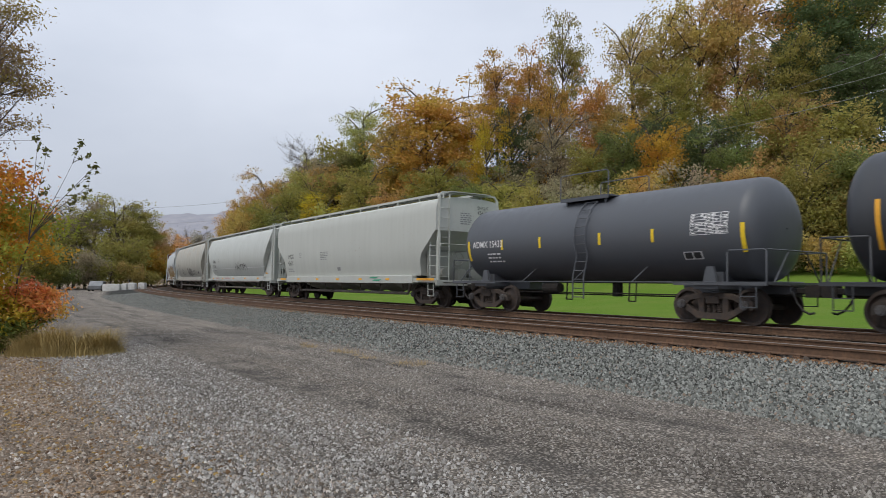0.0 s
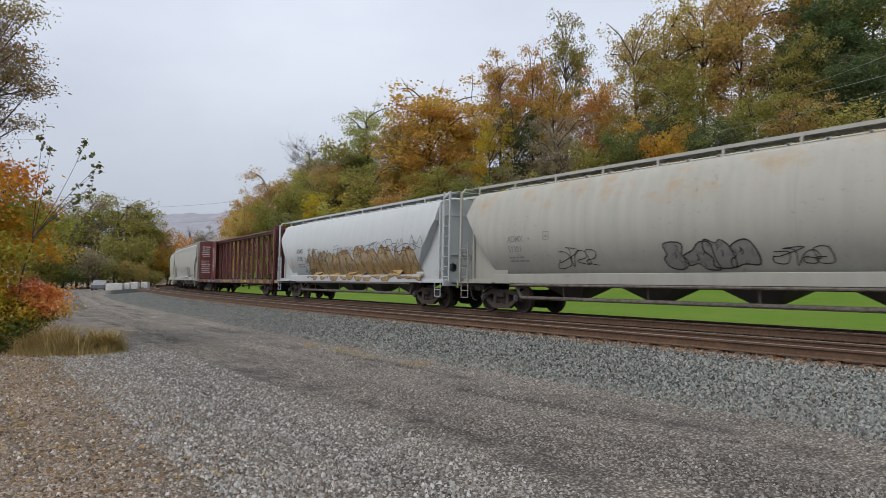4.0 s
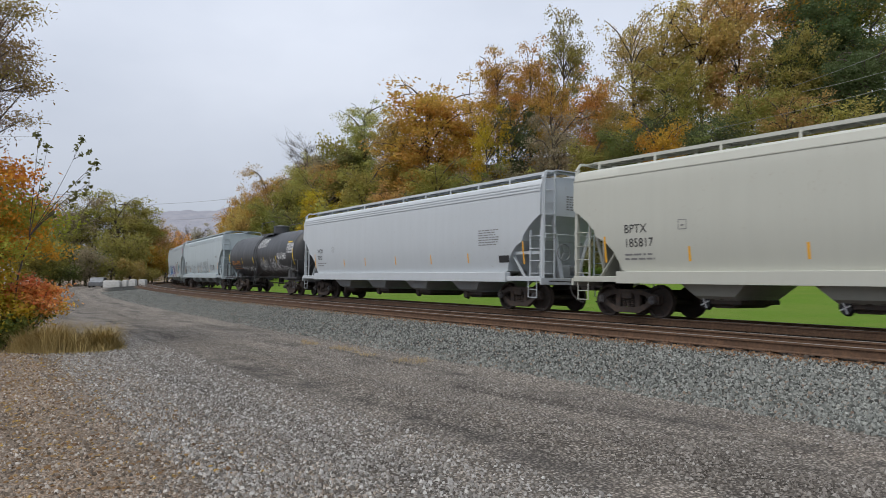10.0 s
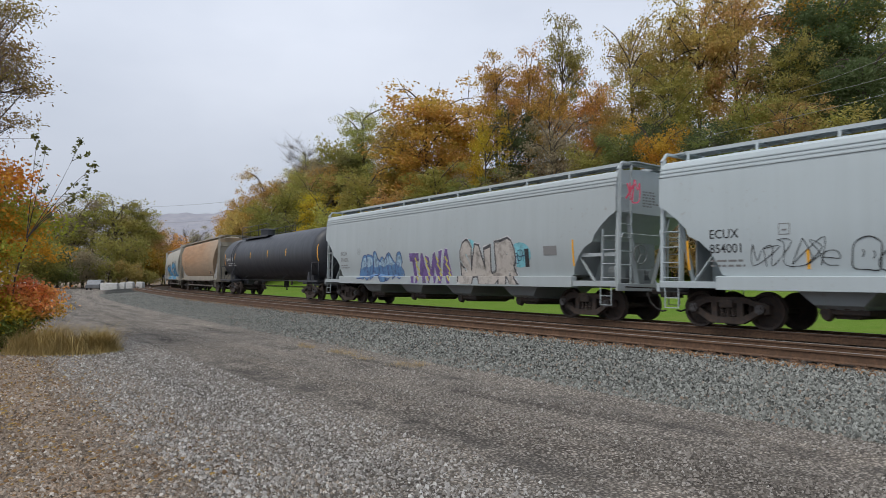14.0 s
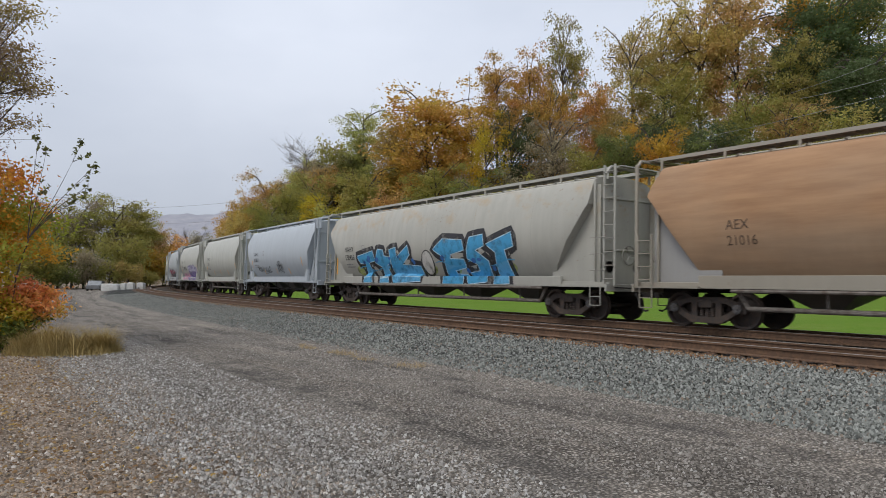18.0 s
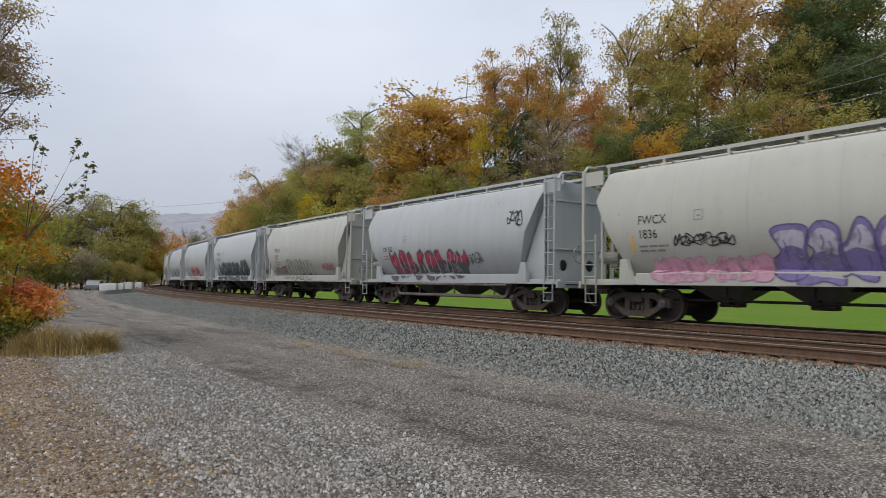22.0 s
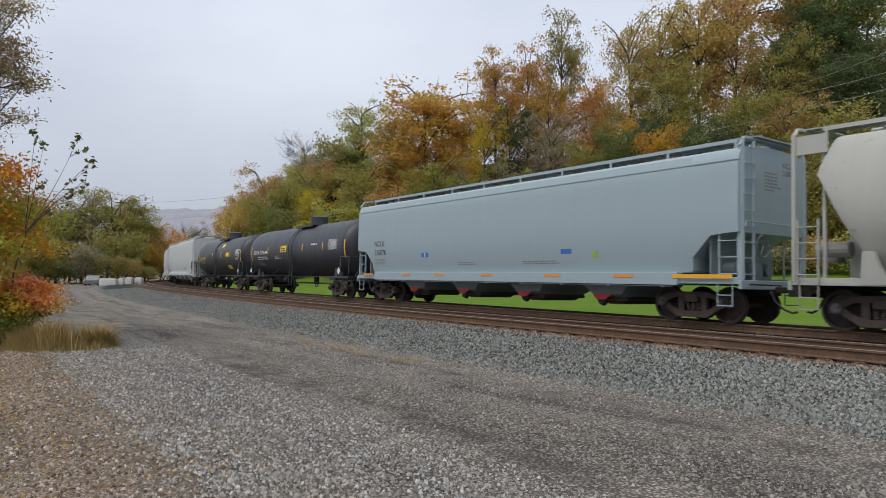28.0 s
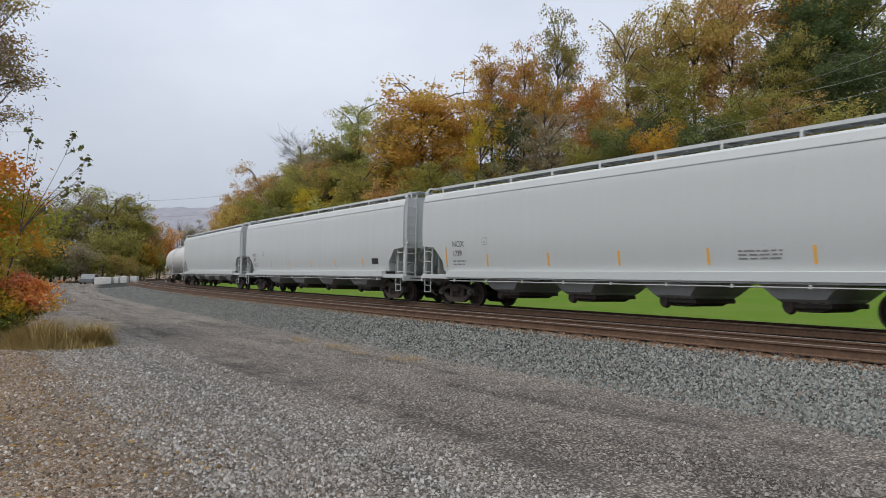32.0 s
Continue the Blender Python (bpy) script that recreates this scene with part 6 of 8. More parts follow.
def sprayed_word(car, surface, text, x0, x1, z0, z1, layers, bend=0.08, lean=0.0):
    """Sprayed letters that can be read: layers of (swelling, paint, lift, part name), one over another."""
    for fat, paint, lift, name in layers:
        v, f = letters(text, fat)
        plain, _ = letters(text)
        a, b = plain[:, 0].min(), plain[:, 0].max()
        u = (v[:, 0] - a) / (b - a)
        h = v[:, 1] + bend * np.sin(u * 9.0 + 0.6) * (0.3 + v[:, 1]) + 0.04 * np.sin(u * 23.0)
        xz = np.stack([x0 + (x1 - x0) * u + lean * (v[:, 1] - 0.5) + 0.03 * np.sin(v[:, 1] * 5.0 + u * 17.0), z0 + (z1 - z0) * h], 1)
        part(name, on_side(surface, xz, f, lift, lowest=1.015), paint, car, "sprayed block lettering")


def oval(car, surface, x, z, rx, rz, colour, lift, name="spray_shape"):
    a = np.linspace(0, 2 * np.pi, 21)[:-1]
    xz = np.vstack([[x, z], np.stack([x + rx * np.cos(a), z + rz * np.sin(a)], 1)])
    f = np.array([(0, 1 + k, 1 + (k + 1) % 20) for k in range(20)])
    part(name, on_side(surface, xz, f, lift), spray(*colour), car, "plain sprayed shape")


def ribbon(points, width):
    """x, z quads that follow a line."""
    p = np.array(points, float)
    d = np.gradient(p, axis=0)
    n = np.stack([-d[:, 1], d[:, 0]], 1)
    n /= np.linalg.norm(n, axis=1)[:, None] + 1e-9
    a, b = p + n * width / 2, p - n * width / 2
    xz = np.stack([a, b], 1).reshape(-1, 2)
    f = [(2 * i, 2 * i + 1, 2 * i + 3, 2 * i + 2) for i in range(len(p) - 1)]
    return xz, np.array(f)


def smooth_line(points, n=6, closed=False):
    """A Catmull-Rom line through points."""
    p = np.array(points, float)
    if closed:
        p = np.vstack([p[-1], p, p[0], p[1]])
    else:
        p = np.vstack([2 * p[0] - p[1], p, 2 * p[-1] - p[-2]])
    out = []
    for i in range(1, len(p) - 2):
        for k in range(n):
            t = k / n
            out.append(0.5 * (2 * p[i] + (p[i + 1] - p[i - 1]) * t + (2 * p[i - 1] - 5 * p[i] + 4 * p[i + 1] - p[i + 2]) * t * t
                              + (3 * p[i] - p[i - 1] - 3 * p[i + 1] + p[i + 2]) * t ** 3))
    out.append(p[-2])
    return np.array(out)


def merge(pieces):
    v, f, n = [], [], 0
    for a, b in pieces:
        v.append(a)
        f.append(b + n)
        n += len(a)
    return np.vstack(v), np.vstack(f)


def stroke_letter(r, x, w, z0, z1):
    """Zigzag strokes that stand in for one unreadable sprayed letter."""
    kinds = [[(0, 0), (0.1, 1), (0.5, 0.35), (0.9, 1), (1, 0)], [(0.9, 0.9), (0.2, 1), (0.1, 0.55), (0.8, 0.45), (0.85, 0.05), (0.05, 0.0)], [(0, 1), (1, 0.95), (0.5, 0.95), (0.5, 0)],
             [(0, 0), (0.4, 1), (0.6, 1), (1, 0), (0.75, 0.4), (0.25, 0.4)], [(0.1, 1), (0.05, 0), (0.1, 0.5), (0.9, 0.95), (0.15, 0.5), (1, 0)], [(0.9, 0.95), (0.1, 0.9), (0.05, 0.1), (0.95, 0.05), (0.9, 0.45), (0.5, 0.45)]]
    return [(x + w * (1 - a + r.uniform(-0.2, 0.2)), z0 + (z1 - z0) * (b + r.uniform(-0.16, 0.16))) for a, b in r.choice(kinds)]


LOBES = (
    ((0.08, 0.05), (0, 0.45), (0.12, 0.88), (0.5, 1.04), (0.88, 0.9), (1, 0.5), (0.9, 0.05), (0.5, -0.04)),
    ((0.0, 0.0), (0.1, 0.5), (0.3, 0.95), (0.72, 1.02), (0.95, 0.75), (0.8, 0.48), (1.05, 0.2), (0.95, -0.02), (0.45, 0.04)),
    ((0.05, 0.1), (-0.05, 0.62), (0.25, 1.0), (0.6, 0.82), (0.92, 1.05), (1.04, 0.6), (0.82, 0.3), (0.9, 0.0), (0.4, -0.05)),
    ((0.15, 0.0), (0.0, 0.3), (0.22, 0.6), (0.02, 0.85), (0.4, 1.05), (0.95, 0.92), (0.88, 0.5), (1.0, 0.12), (0.62, -0.05)),
    ((0.0, -0.02), (0.04, 0.42), (-0.02, 0.9), (0.35, 1.02), (0.7, 0.7), (1.02, 0.55), (1.0, 0.05), (0.7, 0.14), (0.4, -0.02)),
)


def shape_of(points):
    """x, z triangles that fill an outline."""
    p = np.asarray(points, float)
    f = geometry.tessellate_polygon([[Vector((a, b, 0)) for a, b in p]])
    return p, np.array(f)


def grown(p, d):
    """An outline moved outwards by d."""
    t = np.roll(p, -1, 0) - np.roll(p, 1, 0)
    n = np.stack([t[:, 1], -t[:, 0]], 1) / (np.linalg.norm(t, axis=1)[:, None] + 1e-9)
    area = 0.5 * np.sum(p[:, 0] * np.roll(p[:, 1], -1) - np.roll(p[:, 0], -1) * p[:, 1])
    return p + n * d * (1 if area > 0 else -1)


def loop_line(p, width):
    return ribbon(np.vstack([p, p[:2]]), width)


def graffiti(car, surface, x0, x1, z0, z1, count, fill=None, line=(0.015, 0.015, 0.015), accent=None, seed=1, thick=0.035, halo=None, sill=True):
    """A sprayed piece of swollen overlapping letter shapes: filled with outlines, or outlines alone."""
    r = random.Random(seed)
    if z0 < 1.45 and sill:
        z0 = 1.10
    count = round(1.5 * count)
    step = (x1 - x0) / count
    fills, lines, accents, halos, inner = [], [], [], [], []
    last = -1
    for k in range(count):
        g = r.choice([i for i in range(len(LOBES)) if i != last])
        last = g
        wide, base, tall = step * r.uniform(0.95, 1.35), z0 + (z1 - z0) * r.uniform(0.0, 0.10), (z1 - z0) * r.uniform(0.80, 0.95)
        lean = r.uniform(-0.18, 0.22)
        flip = r.random() < 0.5
        pts = [(x0 + k * step + wide * ((1 - a if flip else a) + r.uniform(-0.08, 0.08) + lean * (b - 0.5)), base + tall * (b + r.uniform(-0.07, 0.07))) for a, b in LOBES[g]]
        p = smooth_line(pts, 4, True)[:-1]
        mid = p.mean(0)
        if halo:
            halos.append(shape_of(grown(p, 3.2 * thick)))
        if fill:
            fills.append(shape_of(p))
        lines.append(loop_line(p, thick))
        if accent:
            cut = base + tall * r.uniform(0.45, 0.6)
            q = mid + (p - mid) * 0.80
            q[:, 1] = np.maximum(q[:, 1], cut + 0.05 * np.sin(q[:, 0] * 9))
            accents.append(shape_of(q))
        # strokes inside the letter
        for _ in range(2):
            a = r.uniform(-0.2, 0.2) * wide
            b = r.uniform(-0.25, 0.25) * tall
            inner.append(ribbon(smooth_line([mid + (a, b), mid + (a + 0.06 * wide, b + 0.12 * tall), mid + (a + 0.02 * wide, b + 0.25 * tall)], 3), thick * 0.8))
    lines += inner
    out = []
    for name, pieces, colour, lift in (("spray_halo", halos, halo, 0.004), ("spray_fill", fills, fill, 0.007), ("spray_accent", accents, accent, 0.010), ("spray_line", lines, line, 0.013)):
        if pieces:
            pieces = [(v, f if f.shape[1] == 4 else np.hstack([f, f[:, 2:]])) for v, f in pieces] if any(f.shape[1] == 4 for _, f in pieces) and any(f.shape[1] == 3 for _, f in pieces) else pieces
            if name == "spray_line":
                pieces = [merge(pieces)]
            for k, (v, f) in enumerate(pieces):
                out.append(part(name, on_side(surface, v, f, lift + 0.0001 * k, lowest=1.035), spray(*colour), car, "sprayed graffiti lettering"))
    return out


def tag(car, surface, x0, x1, z0, z1, count, colour=(0.02, 0.02, 0.02), seed=1, thick=0.03):
    """A scribbled tag in one line."""
    r = random.Random(seed)
    pts = []
    count = int(1.5 * count)
    step = (x1 - x0) / count
    for k in range(count):
        base, tall = z0 + (z1 - z0) * r.uniform(0.0, 0.2), (z1 - z0) * r.uniform(0.55, 0.85)
        pts += stroke_letter(r, x0 + k * step, step * 1.25, base, base + tall)
    v, f = ribbon(smooth_line(pts, 4), thick * 0.8)
    return part("spray_tag", on_side(surface, v, f, 0.012), spray(*colour), car, "scribbled spray-paint tag")


SPIKES = (
    [[(0.0, 0.1), (0.15, 1.0), (0.5, 0.2), (0.7, 0.95), (0.85, 0.0)]],
    [[(0.95, 0.95), (0.2, 0.75), (0.75, 0.45), (0.05, 0.0)]],
    [[(0.1, 1.0), (0.2, 0.0)], [(0.9, 1.0), (0.2, 0.45), (1.0, -0.1)]],
    [[(0.95, 0.85), (0.35, 0.9), (0.1, 0.45), (0.35, 0.05), (1.0, 0.15)], [(0.15, 0.5), (0.8, 0.56)]],
    [[(0.0, 0.0), (0.45, 1.05), (0.85, -0.05)], [(-0.1, 0.32), (1.05, 0.42)]],
    [[(0.1, 0.0), (0.2, 0.9), (0.8, 0.8), (0.7, 0.45), (0.15, 0.4)], [(0.4, 0.4), (1.1, -0.1)]],
)


def spiky(car, surface, x0, x1, z0, z1, count, colour, seed, thick=0.04):
    """Crowded letters of straight, pointed strokes, each gone over twice."""
    r = random.Random(seed)
    pieces = []
    step = (x1 - x0) / count
    for k in range(count):
        lean, low, tall = r.uniform(0.05, 0.2), z0 + (z1 - z0) * r.uniform(0.0, 0.2), (z1 - z0) * r.uniform(0.7, 1.0)
        for n in range(2):
            for line in SPIKES[(k + seed + 3 * n + r.randint(0, 1)) % len(SPIKES)]:
                p = [(x0 + step * (k - 0.15 + 1.4 * a + 0.2 * n + r.uniform(-0.04, 0.04)) + lean * b * 0.5, low + tall * b + 0.03 * n) for a, b in line]
                v, f = ribbon(np.array(p), thick * (1.0 if n == 0 else 0.75))
                v[:2] = v[:2].mean(0) + (v[:2] - v[:2].mean(0)) * 0.25
                pieces.append((v, f))
    v, f = merge(pieces)
    return part("spray_tag", on_side(surface, v, f, 0.012), spray(*colour), car, "spiky spray-painted letters")


def hopper(label, s0, length, form, colour, weather, base, seed, pipe=False, board=4.66, ribs=(), pocket_count=4, outer=0.95, pocket_paint=False, red_gates=False, bowls=False, film=False, strap=False, end_paint=None, snug=False):
    """A covered hopper car; returns the car, its side surface and half its body."""
    car = tagged(new("covered_hopper_car"), label, "railcar", "freight cars of the passing train")
    hb = length / 2 - (0.66 if form == "pellet" else 0.45)
    c, dark = (*colour, weather), (*[x * 0.75 for x in colour], 1.0)
    key = (form, round(hb, 2))
    half = base / 2
    f = FORMS[form]
    if form == "pellet":
        car["body_half"] = hb - 0.05
    paint = lambda name, me, at=None, lab="": part(name, me, PAINT, car, lab, c, at)
    if film:
        part("body", once(("body", *key, "film"), body_mesh, form, hb), FILM, car, "grey body under brown dust")
    else:
        paint("body", once(("body", *key, snug), body_mesh, form, hb, snug))
    for z in ribs:
        paint("rib", once(("rib", *key, z), ridge_mesh, form, hb, z))
    seams = np.linspace(-hb + 3.2, hb - 3.2, 4 if form == "short" else 5 if form == "flow" else 0)
    for x in seams if not film else ():
        zs = np.linspace(f["sill"] + 0.06, f["eave_z"] - 0.02, 15)
        v, q = ribbon(np.stack([x + 0 * zs, zs], 1), 0.02)
        seam = (*[a * 0.90 for a in colour], weather)
        part("weld_seam", on_side(lambda z: side_at(form, z), v, q, 0.005, 0.0), PAINT, car, "", seam)
    sy = 1.59 if form == "pellet" else 1.40
    z0, z1 = (1.07, 1.29) if snug is True else (0.98, 1.29) if form == "pellet" else (1.03, 1.33)
    # body colour lifted slightly: the sill's brighter facing is put into its paint
    light = (*[min(x * 1.05, 0.8) for x in colour], weather * 0.9)
    for y in (-sy, sy):
        part("side_sill", once(("side_sill", *key, y), sill_mesh, hb - (1.95 if form != "pellet" else 1.72), y, z0, z1, 0.10 if form != "pellet" else 0.24), PAINT, car, "", light, Matrix.Translation((0, y if form != "pellet" else math.copysign(1.52, y), 0)))
        paint("end_sill", once(("end_sill", *key, y), sill_mesh, hb - 0.05, y, 1.02, 1.16, 0.05), Matrix.Translation((0, y * 0.975, 0)))
    part("centre_sill", once(("centre_sill", *key), centre_sill_mesh, hb - 0.2, 0.99 if form == "pellet" else 0.90), UNDER, car, "dark steel centre sill")
    span = 2 * half - 2.2
    for k in range(pocket_count):
        x = -span / 2 + span * (k + 0.5) / pocket_count
        w = span / pocket_count / 4.1 if form == "pellet" else min(span / pocket_count / 2.75, 1.1)
        at = Matrix.Translation((x, 0, 0)) @ Matrix.Diagonal((w, 1, 1, 1))
        if pocket_paint:
            pocket = part("hopper_pocket", once(("hopper_pocket", form, "painted"), pocket_mesh, form), PAINT, car, "grey hopper pocket", (*[x * 0.95 for x in colour], 0.4), at)
        else:
            dusty = (*[x * (0.85 if form == "pellet" else 0.36) + 0.015 for x in colour], 0.4 if form == "pellet" else 0.7)
            shape = "bowl" if bowls else form
            pocket = part("hopper_pocket", once(("hopper_pocket", shape), pocket_mesh, shape), PAINT, car, "dirty grey hopper pocket" if form == "pellet" else "dirty dark hopper pocket", dusty, at)
        gate = "flow" if bowls else form
        part("outlet_gate", once(("outlet_gate", gate), gate_mesh, gate), TRUCK, pocket, "rust-brown outlet gate")
        if red_gates:
            bm = bmesh.new()
            prism(bm, [(-0.62, 0.66), (0.30, 0.66), (-0.05, 0.49), (-0.45, 0.49)], -1.20, -1.17)
            part("gate_panel", bm, GATE_RED, pocket, "red gate panel")
        if form == "pellet" and not pipe:
            part("outlet_cap", once(("outlet_cap", strap), cap_mesh), BLACK if strap else TRUCK, pocket, "black round outlet cap" if strap else "rusty round outlet cap")
            if strap:
                part("cap_strap", once(("cap_strap",), strap_mesh), WHITE, pocket, "white cross strap")
    if pipe:
        bm = bmesh.new()
        bar(bm, (-half + 0.9, -1.40, 0.96), (half - 0.9, -1.40, 0.96), 0.05, 8)
        bar(bm, (-half + 1.2, -1.15, 0.53), (half - 1.25, -1.15, 0.53), 0.062, 10)
        bar(bm, (half - 1.25, -1.15, 0.53), (half - 0.95, -1.2, 0.95), 0.058, 10)
        bar(bm, (-half + 1.2, -1.15, 0.53), (-half + 0.95, -1.2, 0.95), 0.058, 10)
        for k in range(pocket_count):
            x = -span / 2 + span * (k + 0.5) / pocket_count
            bar(bm, (x + 0.45, -1.15, 0.58), (x + 0.45, -1.2, 1.1), 0.03, 6)
        part("discharge_pipe", bm, PIPE, car, "rusty unloading pipe")
    elif form == "short":
        bm = bmesh.new()
        bar(bm, (-half + 1.0, -0.75, 0.62), (half - 1.0, -0.75, 0.62), 0.035, 6)
        for x in (-half * 0.45, 0.1, half * 0.5):
            bar(bm, (x, -0.75, 0.62), (x + 0.05, -0.8, 1.15), 0.018, 6)
            box(bm, x - 0.12, x + 0.12, -0.82, -0.68, 0.56, 0.70, 0.01)
        part("brake_pipe", bm, UNDER, car, "dark brake pipe under the hoppers")
    # roof walkways
    for sgn in (-1, 1):
        y0, y1 = sorted((sgn * 0.45, sgn * outer))
        part("running_board", once(("running_board", *key, sgn, board, outer), board_mesh, hb - 0.25, y0, y1, board), PAINT, car, "roof walkway", (*[x * 0.8 + 0.06 for x in colour], 0.6))
        n = max(6, int(2 * hb / 1.75))
        for k in range(n):
            x = -hb + 0.5 + (2 * hb - 1.0) * k / (n - 1)
            paint("board_bracket", once(("board_bracket", form, sgn, board, outer), bracket_mesh, sgn * outer, sgn * 0.45, f["crown"] - 0.16, board), Matrix.Translation((x, 0, 0)))
    paint("hatch", once(("hatch", *key), hatch_mesh, hb))
    for turn in (0, 180):
        m = Matrix.Rotation(radians(turn), 4, "Z")
        e = m @ Matrix.Translation((hb, 0, 0))
        paint("end_platform", once(("end_platform", form), platform_mesh, 1.6 if form == "pellet" else 2.0), e)
        part("end_crossover", once(("end_crossover",), crossover_mesh), PAINT, car, "", (*[x * 0.8 for x in colour], 0.6), e @ Matrix.Translation((0, 0, board - 4.66)))
        if not snug:
            paint("slope_sheet", once(("slope_sheet", *key), slope_mesh, form, hb), m)
        if form != "pellet":
            for y in (-1.24, 1.24):
                if form == "flow":
                    part("end_sheet", once(("end_sheet", *key), end_sheet_mesh, form, hb), PAINT, car, "", (*end_paint, weather) if end_paint else c, m @ Matrix.Translation((0, y, 0)))
                else:
                    paint("jacking_pad", once(("end_sheet", *key), end_sheet_mesh, form, hb), m @ Matrix.Translation((0, y * 1.2, 0)))
                    paint("corner_plate", once(("corner_plate",), corner_mesh), e @ Matrix.Translation((0, y * 1.155, 0)))
                    if turn == 0:
                        paint("web_plate", once(("web_plate", *key), web_mesh, hb), Matrix.Translation((0, y * 0.93, 0)))
            if turn == 0:
                paint("end_wall", once(("end_wall", *key), end_wall_mesh, hb - 0.70))
            for y in (-1.32, 1.32):
                paint("end_post", once(("end_post", form, "in"), post_mesh, 1.05, 4.18, 0.035), e @ Matrix.Translation((-0.66, y, 0)))
        for y in (-1.48, 1.48):
            if form == "pellet" or turn or y > 0:
                paint("end_post", once(("end_post", form), post_mesh, 1.05, 4.40, 0.055 if form == "pellet" else 0.042), e @ Matrix.Translation((-0.07, y * (0.97 if form == "pellet" else 1.0), 0)))
        paint("end_hoop", once(("end_hoop", form, board), hoop_mesh, board - 0.05, 0.26), e @ Matrix.Translation((-0.07, 0, 0)))
        # ladders: the corner post carries short rungs on the side and a tall ladder on the end
        if form == "pellet":
            add_ladder("ladder", car, 1.05, 2.66, 0.50, 4, c, m @ Matrix.Translation((hb - 0.36, -1.50, 0)), 0.016)
            add_ladder("ladder", car, 1.05, 2.66, 0.50, 4, c, m @ Matrix.Translation((hb - 0.36, 1.50, 0)) @ Matrix.Rotation(math.pi, 4, "Z"), 0.016)
            add_ladder("end_ladder", car, 1.05, 4.52, 0.46, 9, c, e @ Matrix.Translation((0.0, -1.20, 0)) @ Matrix.Rotation(radians(90), 4, "Z"), 0.018)
            for y in (-1, 1) if not snug else ():
                paint("end_strut", once(("end_strut", y), strut_mesh, y), e)
            paint("grab_rail", once(("grab_rail",), grab_mesh), e)
        else:
            if form == "short":
                add_ladder("ladder", car, 1.05, 4.42, 0.44, 9, c, m @ Matrix.Translation((hb - 0.38, -1.56, 0)), 0.02)
            elif turn == 0:
                add_ladder("ladder", car, 1.05, 4.56, 0.40, 9, c, m @ Matrix.Translation((hb + 0.02, -1.46, 0)), 0.028)
                for z in (1.50, 1.98, 2.46):
                    paint("grab_iron", once(("grab_iron",), rung_mesh, 0.62), m @ Matrix.Translation((hb - 0.40, -1.46, z)))
            else:
                add_ladder("ladder", car, 1.05, 2.6, 0.44, 4, c, m @ Matrix.Translation((hb - 0.38, -1.56, 0)), 0.017)
            add_ladder("ladder", car, 1.05, 2.45, 0.44, 4, c, m @ Matrix.Translation((hb - 0.42, 1.60, 0)) @ Matrix.Rotation(math.pi, 4, "Z"), 0.017)
            if turn == 0:
                add_ladder("end_ladder", car, 1.05, 4.42, 0.44, 9, c, e @ Matrix.Translation((0.05, 1.15, 0)) @ Matrix.Rotation(radians(90), 4, "Z"), 0.017)
        paint("stirrup_step", once(("stirrup_step",), step_mesh), m @ Matrix.Translation((hb - 0.42, -1.56, 0)))
        paint("stirrup_step", once(("stirrup_step",), step_mesh), m @ Matrix.Translation((hb - 0.42, 1.56, 0)) @ Matrix.Rotation(math.pi, 4, "Z"))
    gear = Matrix.Translation((hb, 0, 0)) if form == "pellet" else Matrix.Translation((-hb - 0.15, -0.35, 0.42)) @ Matrix.Rotation(math.pi, 4, "Z")
    part("brake_gear", once(("brake_gear",), brake_mesh), PAINT, car, "air reservoir and brake cylinder", dark, gear)
    if form == "pellet":
        for x in (-hb + 0.92, hb - 0.92):
            bm = bmesh.new()
            y, z = (1.40, 2.3) if snug else (1.22, 2.75)
            box(bm, x - 0.02, x + 0.02, -y, y, 1.06, z, 0.008)
            part("end_plate", bm, PAINT, car, "", dark)
    if snug is True:
        bm = bmesh.new()
        bar(bm, (-hb + 1.9, -1.58, 0.925), (hb - 1.9, -1.58, 0.925), 0.016, 6)
        for k in range(9):
            x = -hb + 2.2 + (2 * hb - 4.4) * k / 8
            box(bm, x - 0.03, x + 0.03, -1.61, -1.55, 0.89, 0.99, 0.006)
        paint("train_line", bm, None, "thin pipe clipped under the sill")
    part("hand_wheel", once(("hand_wheel",), handwheel_mesh), PAINT, car, "hand-brake wheel", dark, Matrix.Translation((hb - 0.02, -0.55, 1.95)))
    add_couplers(car, hb + 0.02, length / 2 - hb - 0.02)
    TRAIN.append((car, s0, half, add_trucks(car, half)))
    ledge, face_y = (1.295, 1.642) if form == "pellet" else (1.335, 1.452)
    return car, (lambda z: side_at(form, z) if z > ledge else face_y), length / 2 - 0.42 - BEYOND[len(TRAIN) - 1]


# tank cars
def shell_mesh(hb, r, zc):
    n = 40
    st = [(-hb, 0.02)] + [(-hb + 0.40 * r * (1 - math.cos(a)), r * math.sin(a) ** 0.72) for a in np.linspace(0.12, math.pi / 2, 10)]
    st = st + [(x, r) for x in np.linspace(-hb + 0.40 * r, hb - 0.40 * r, 8)[1:-1]] + [(-x, q) for x, q in reversed(st)]
    v = np.array([[(x, q * math.sin(2 * math.pi * k / n), zc - q * math.cos(2 * math.pi * k / n)) for k in range(n)] for x, q in st])
    m = len(st)
    idx = np.arange(m * n).reshape(m, n)
    nxt = np.roll(idx, -1, 1)
    f = np.stack([idx[:-1], idx[1:], nxt[1:], nxt[:-1]], -1).reshape(-1, 4)
    return sharp(mesh_of("shell", v.reshape(-1, 3), f), 50)


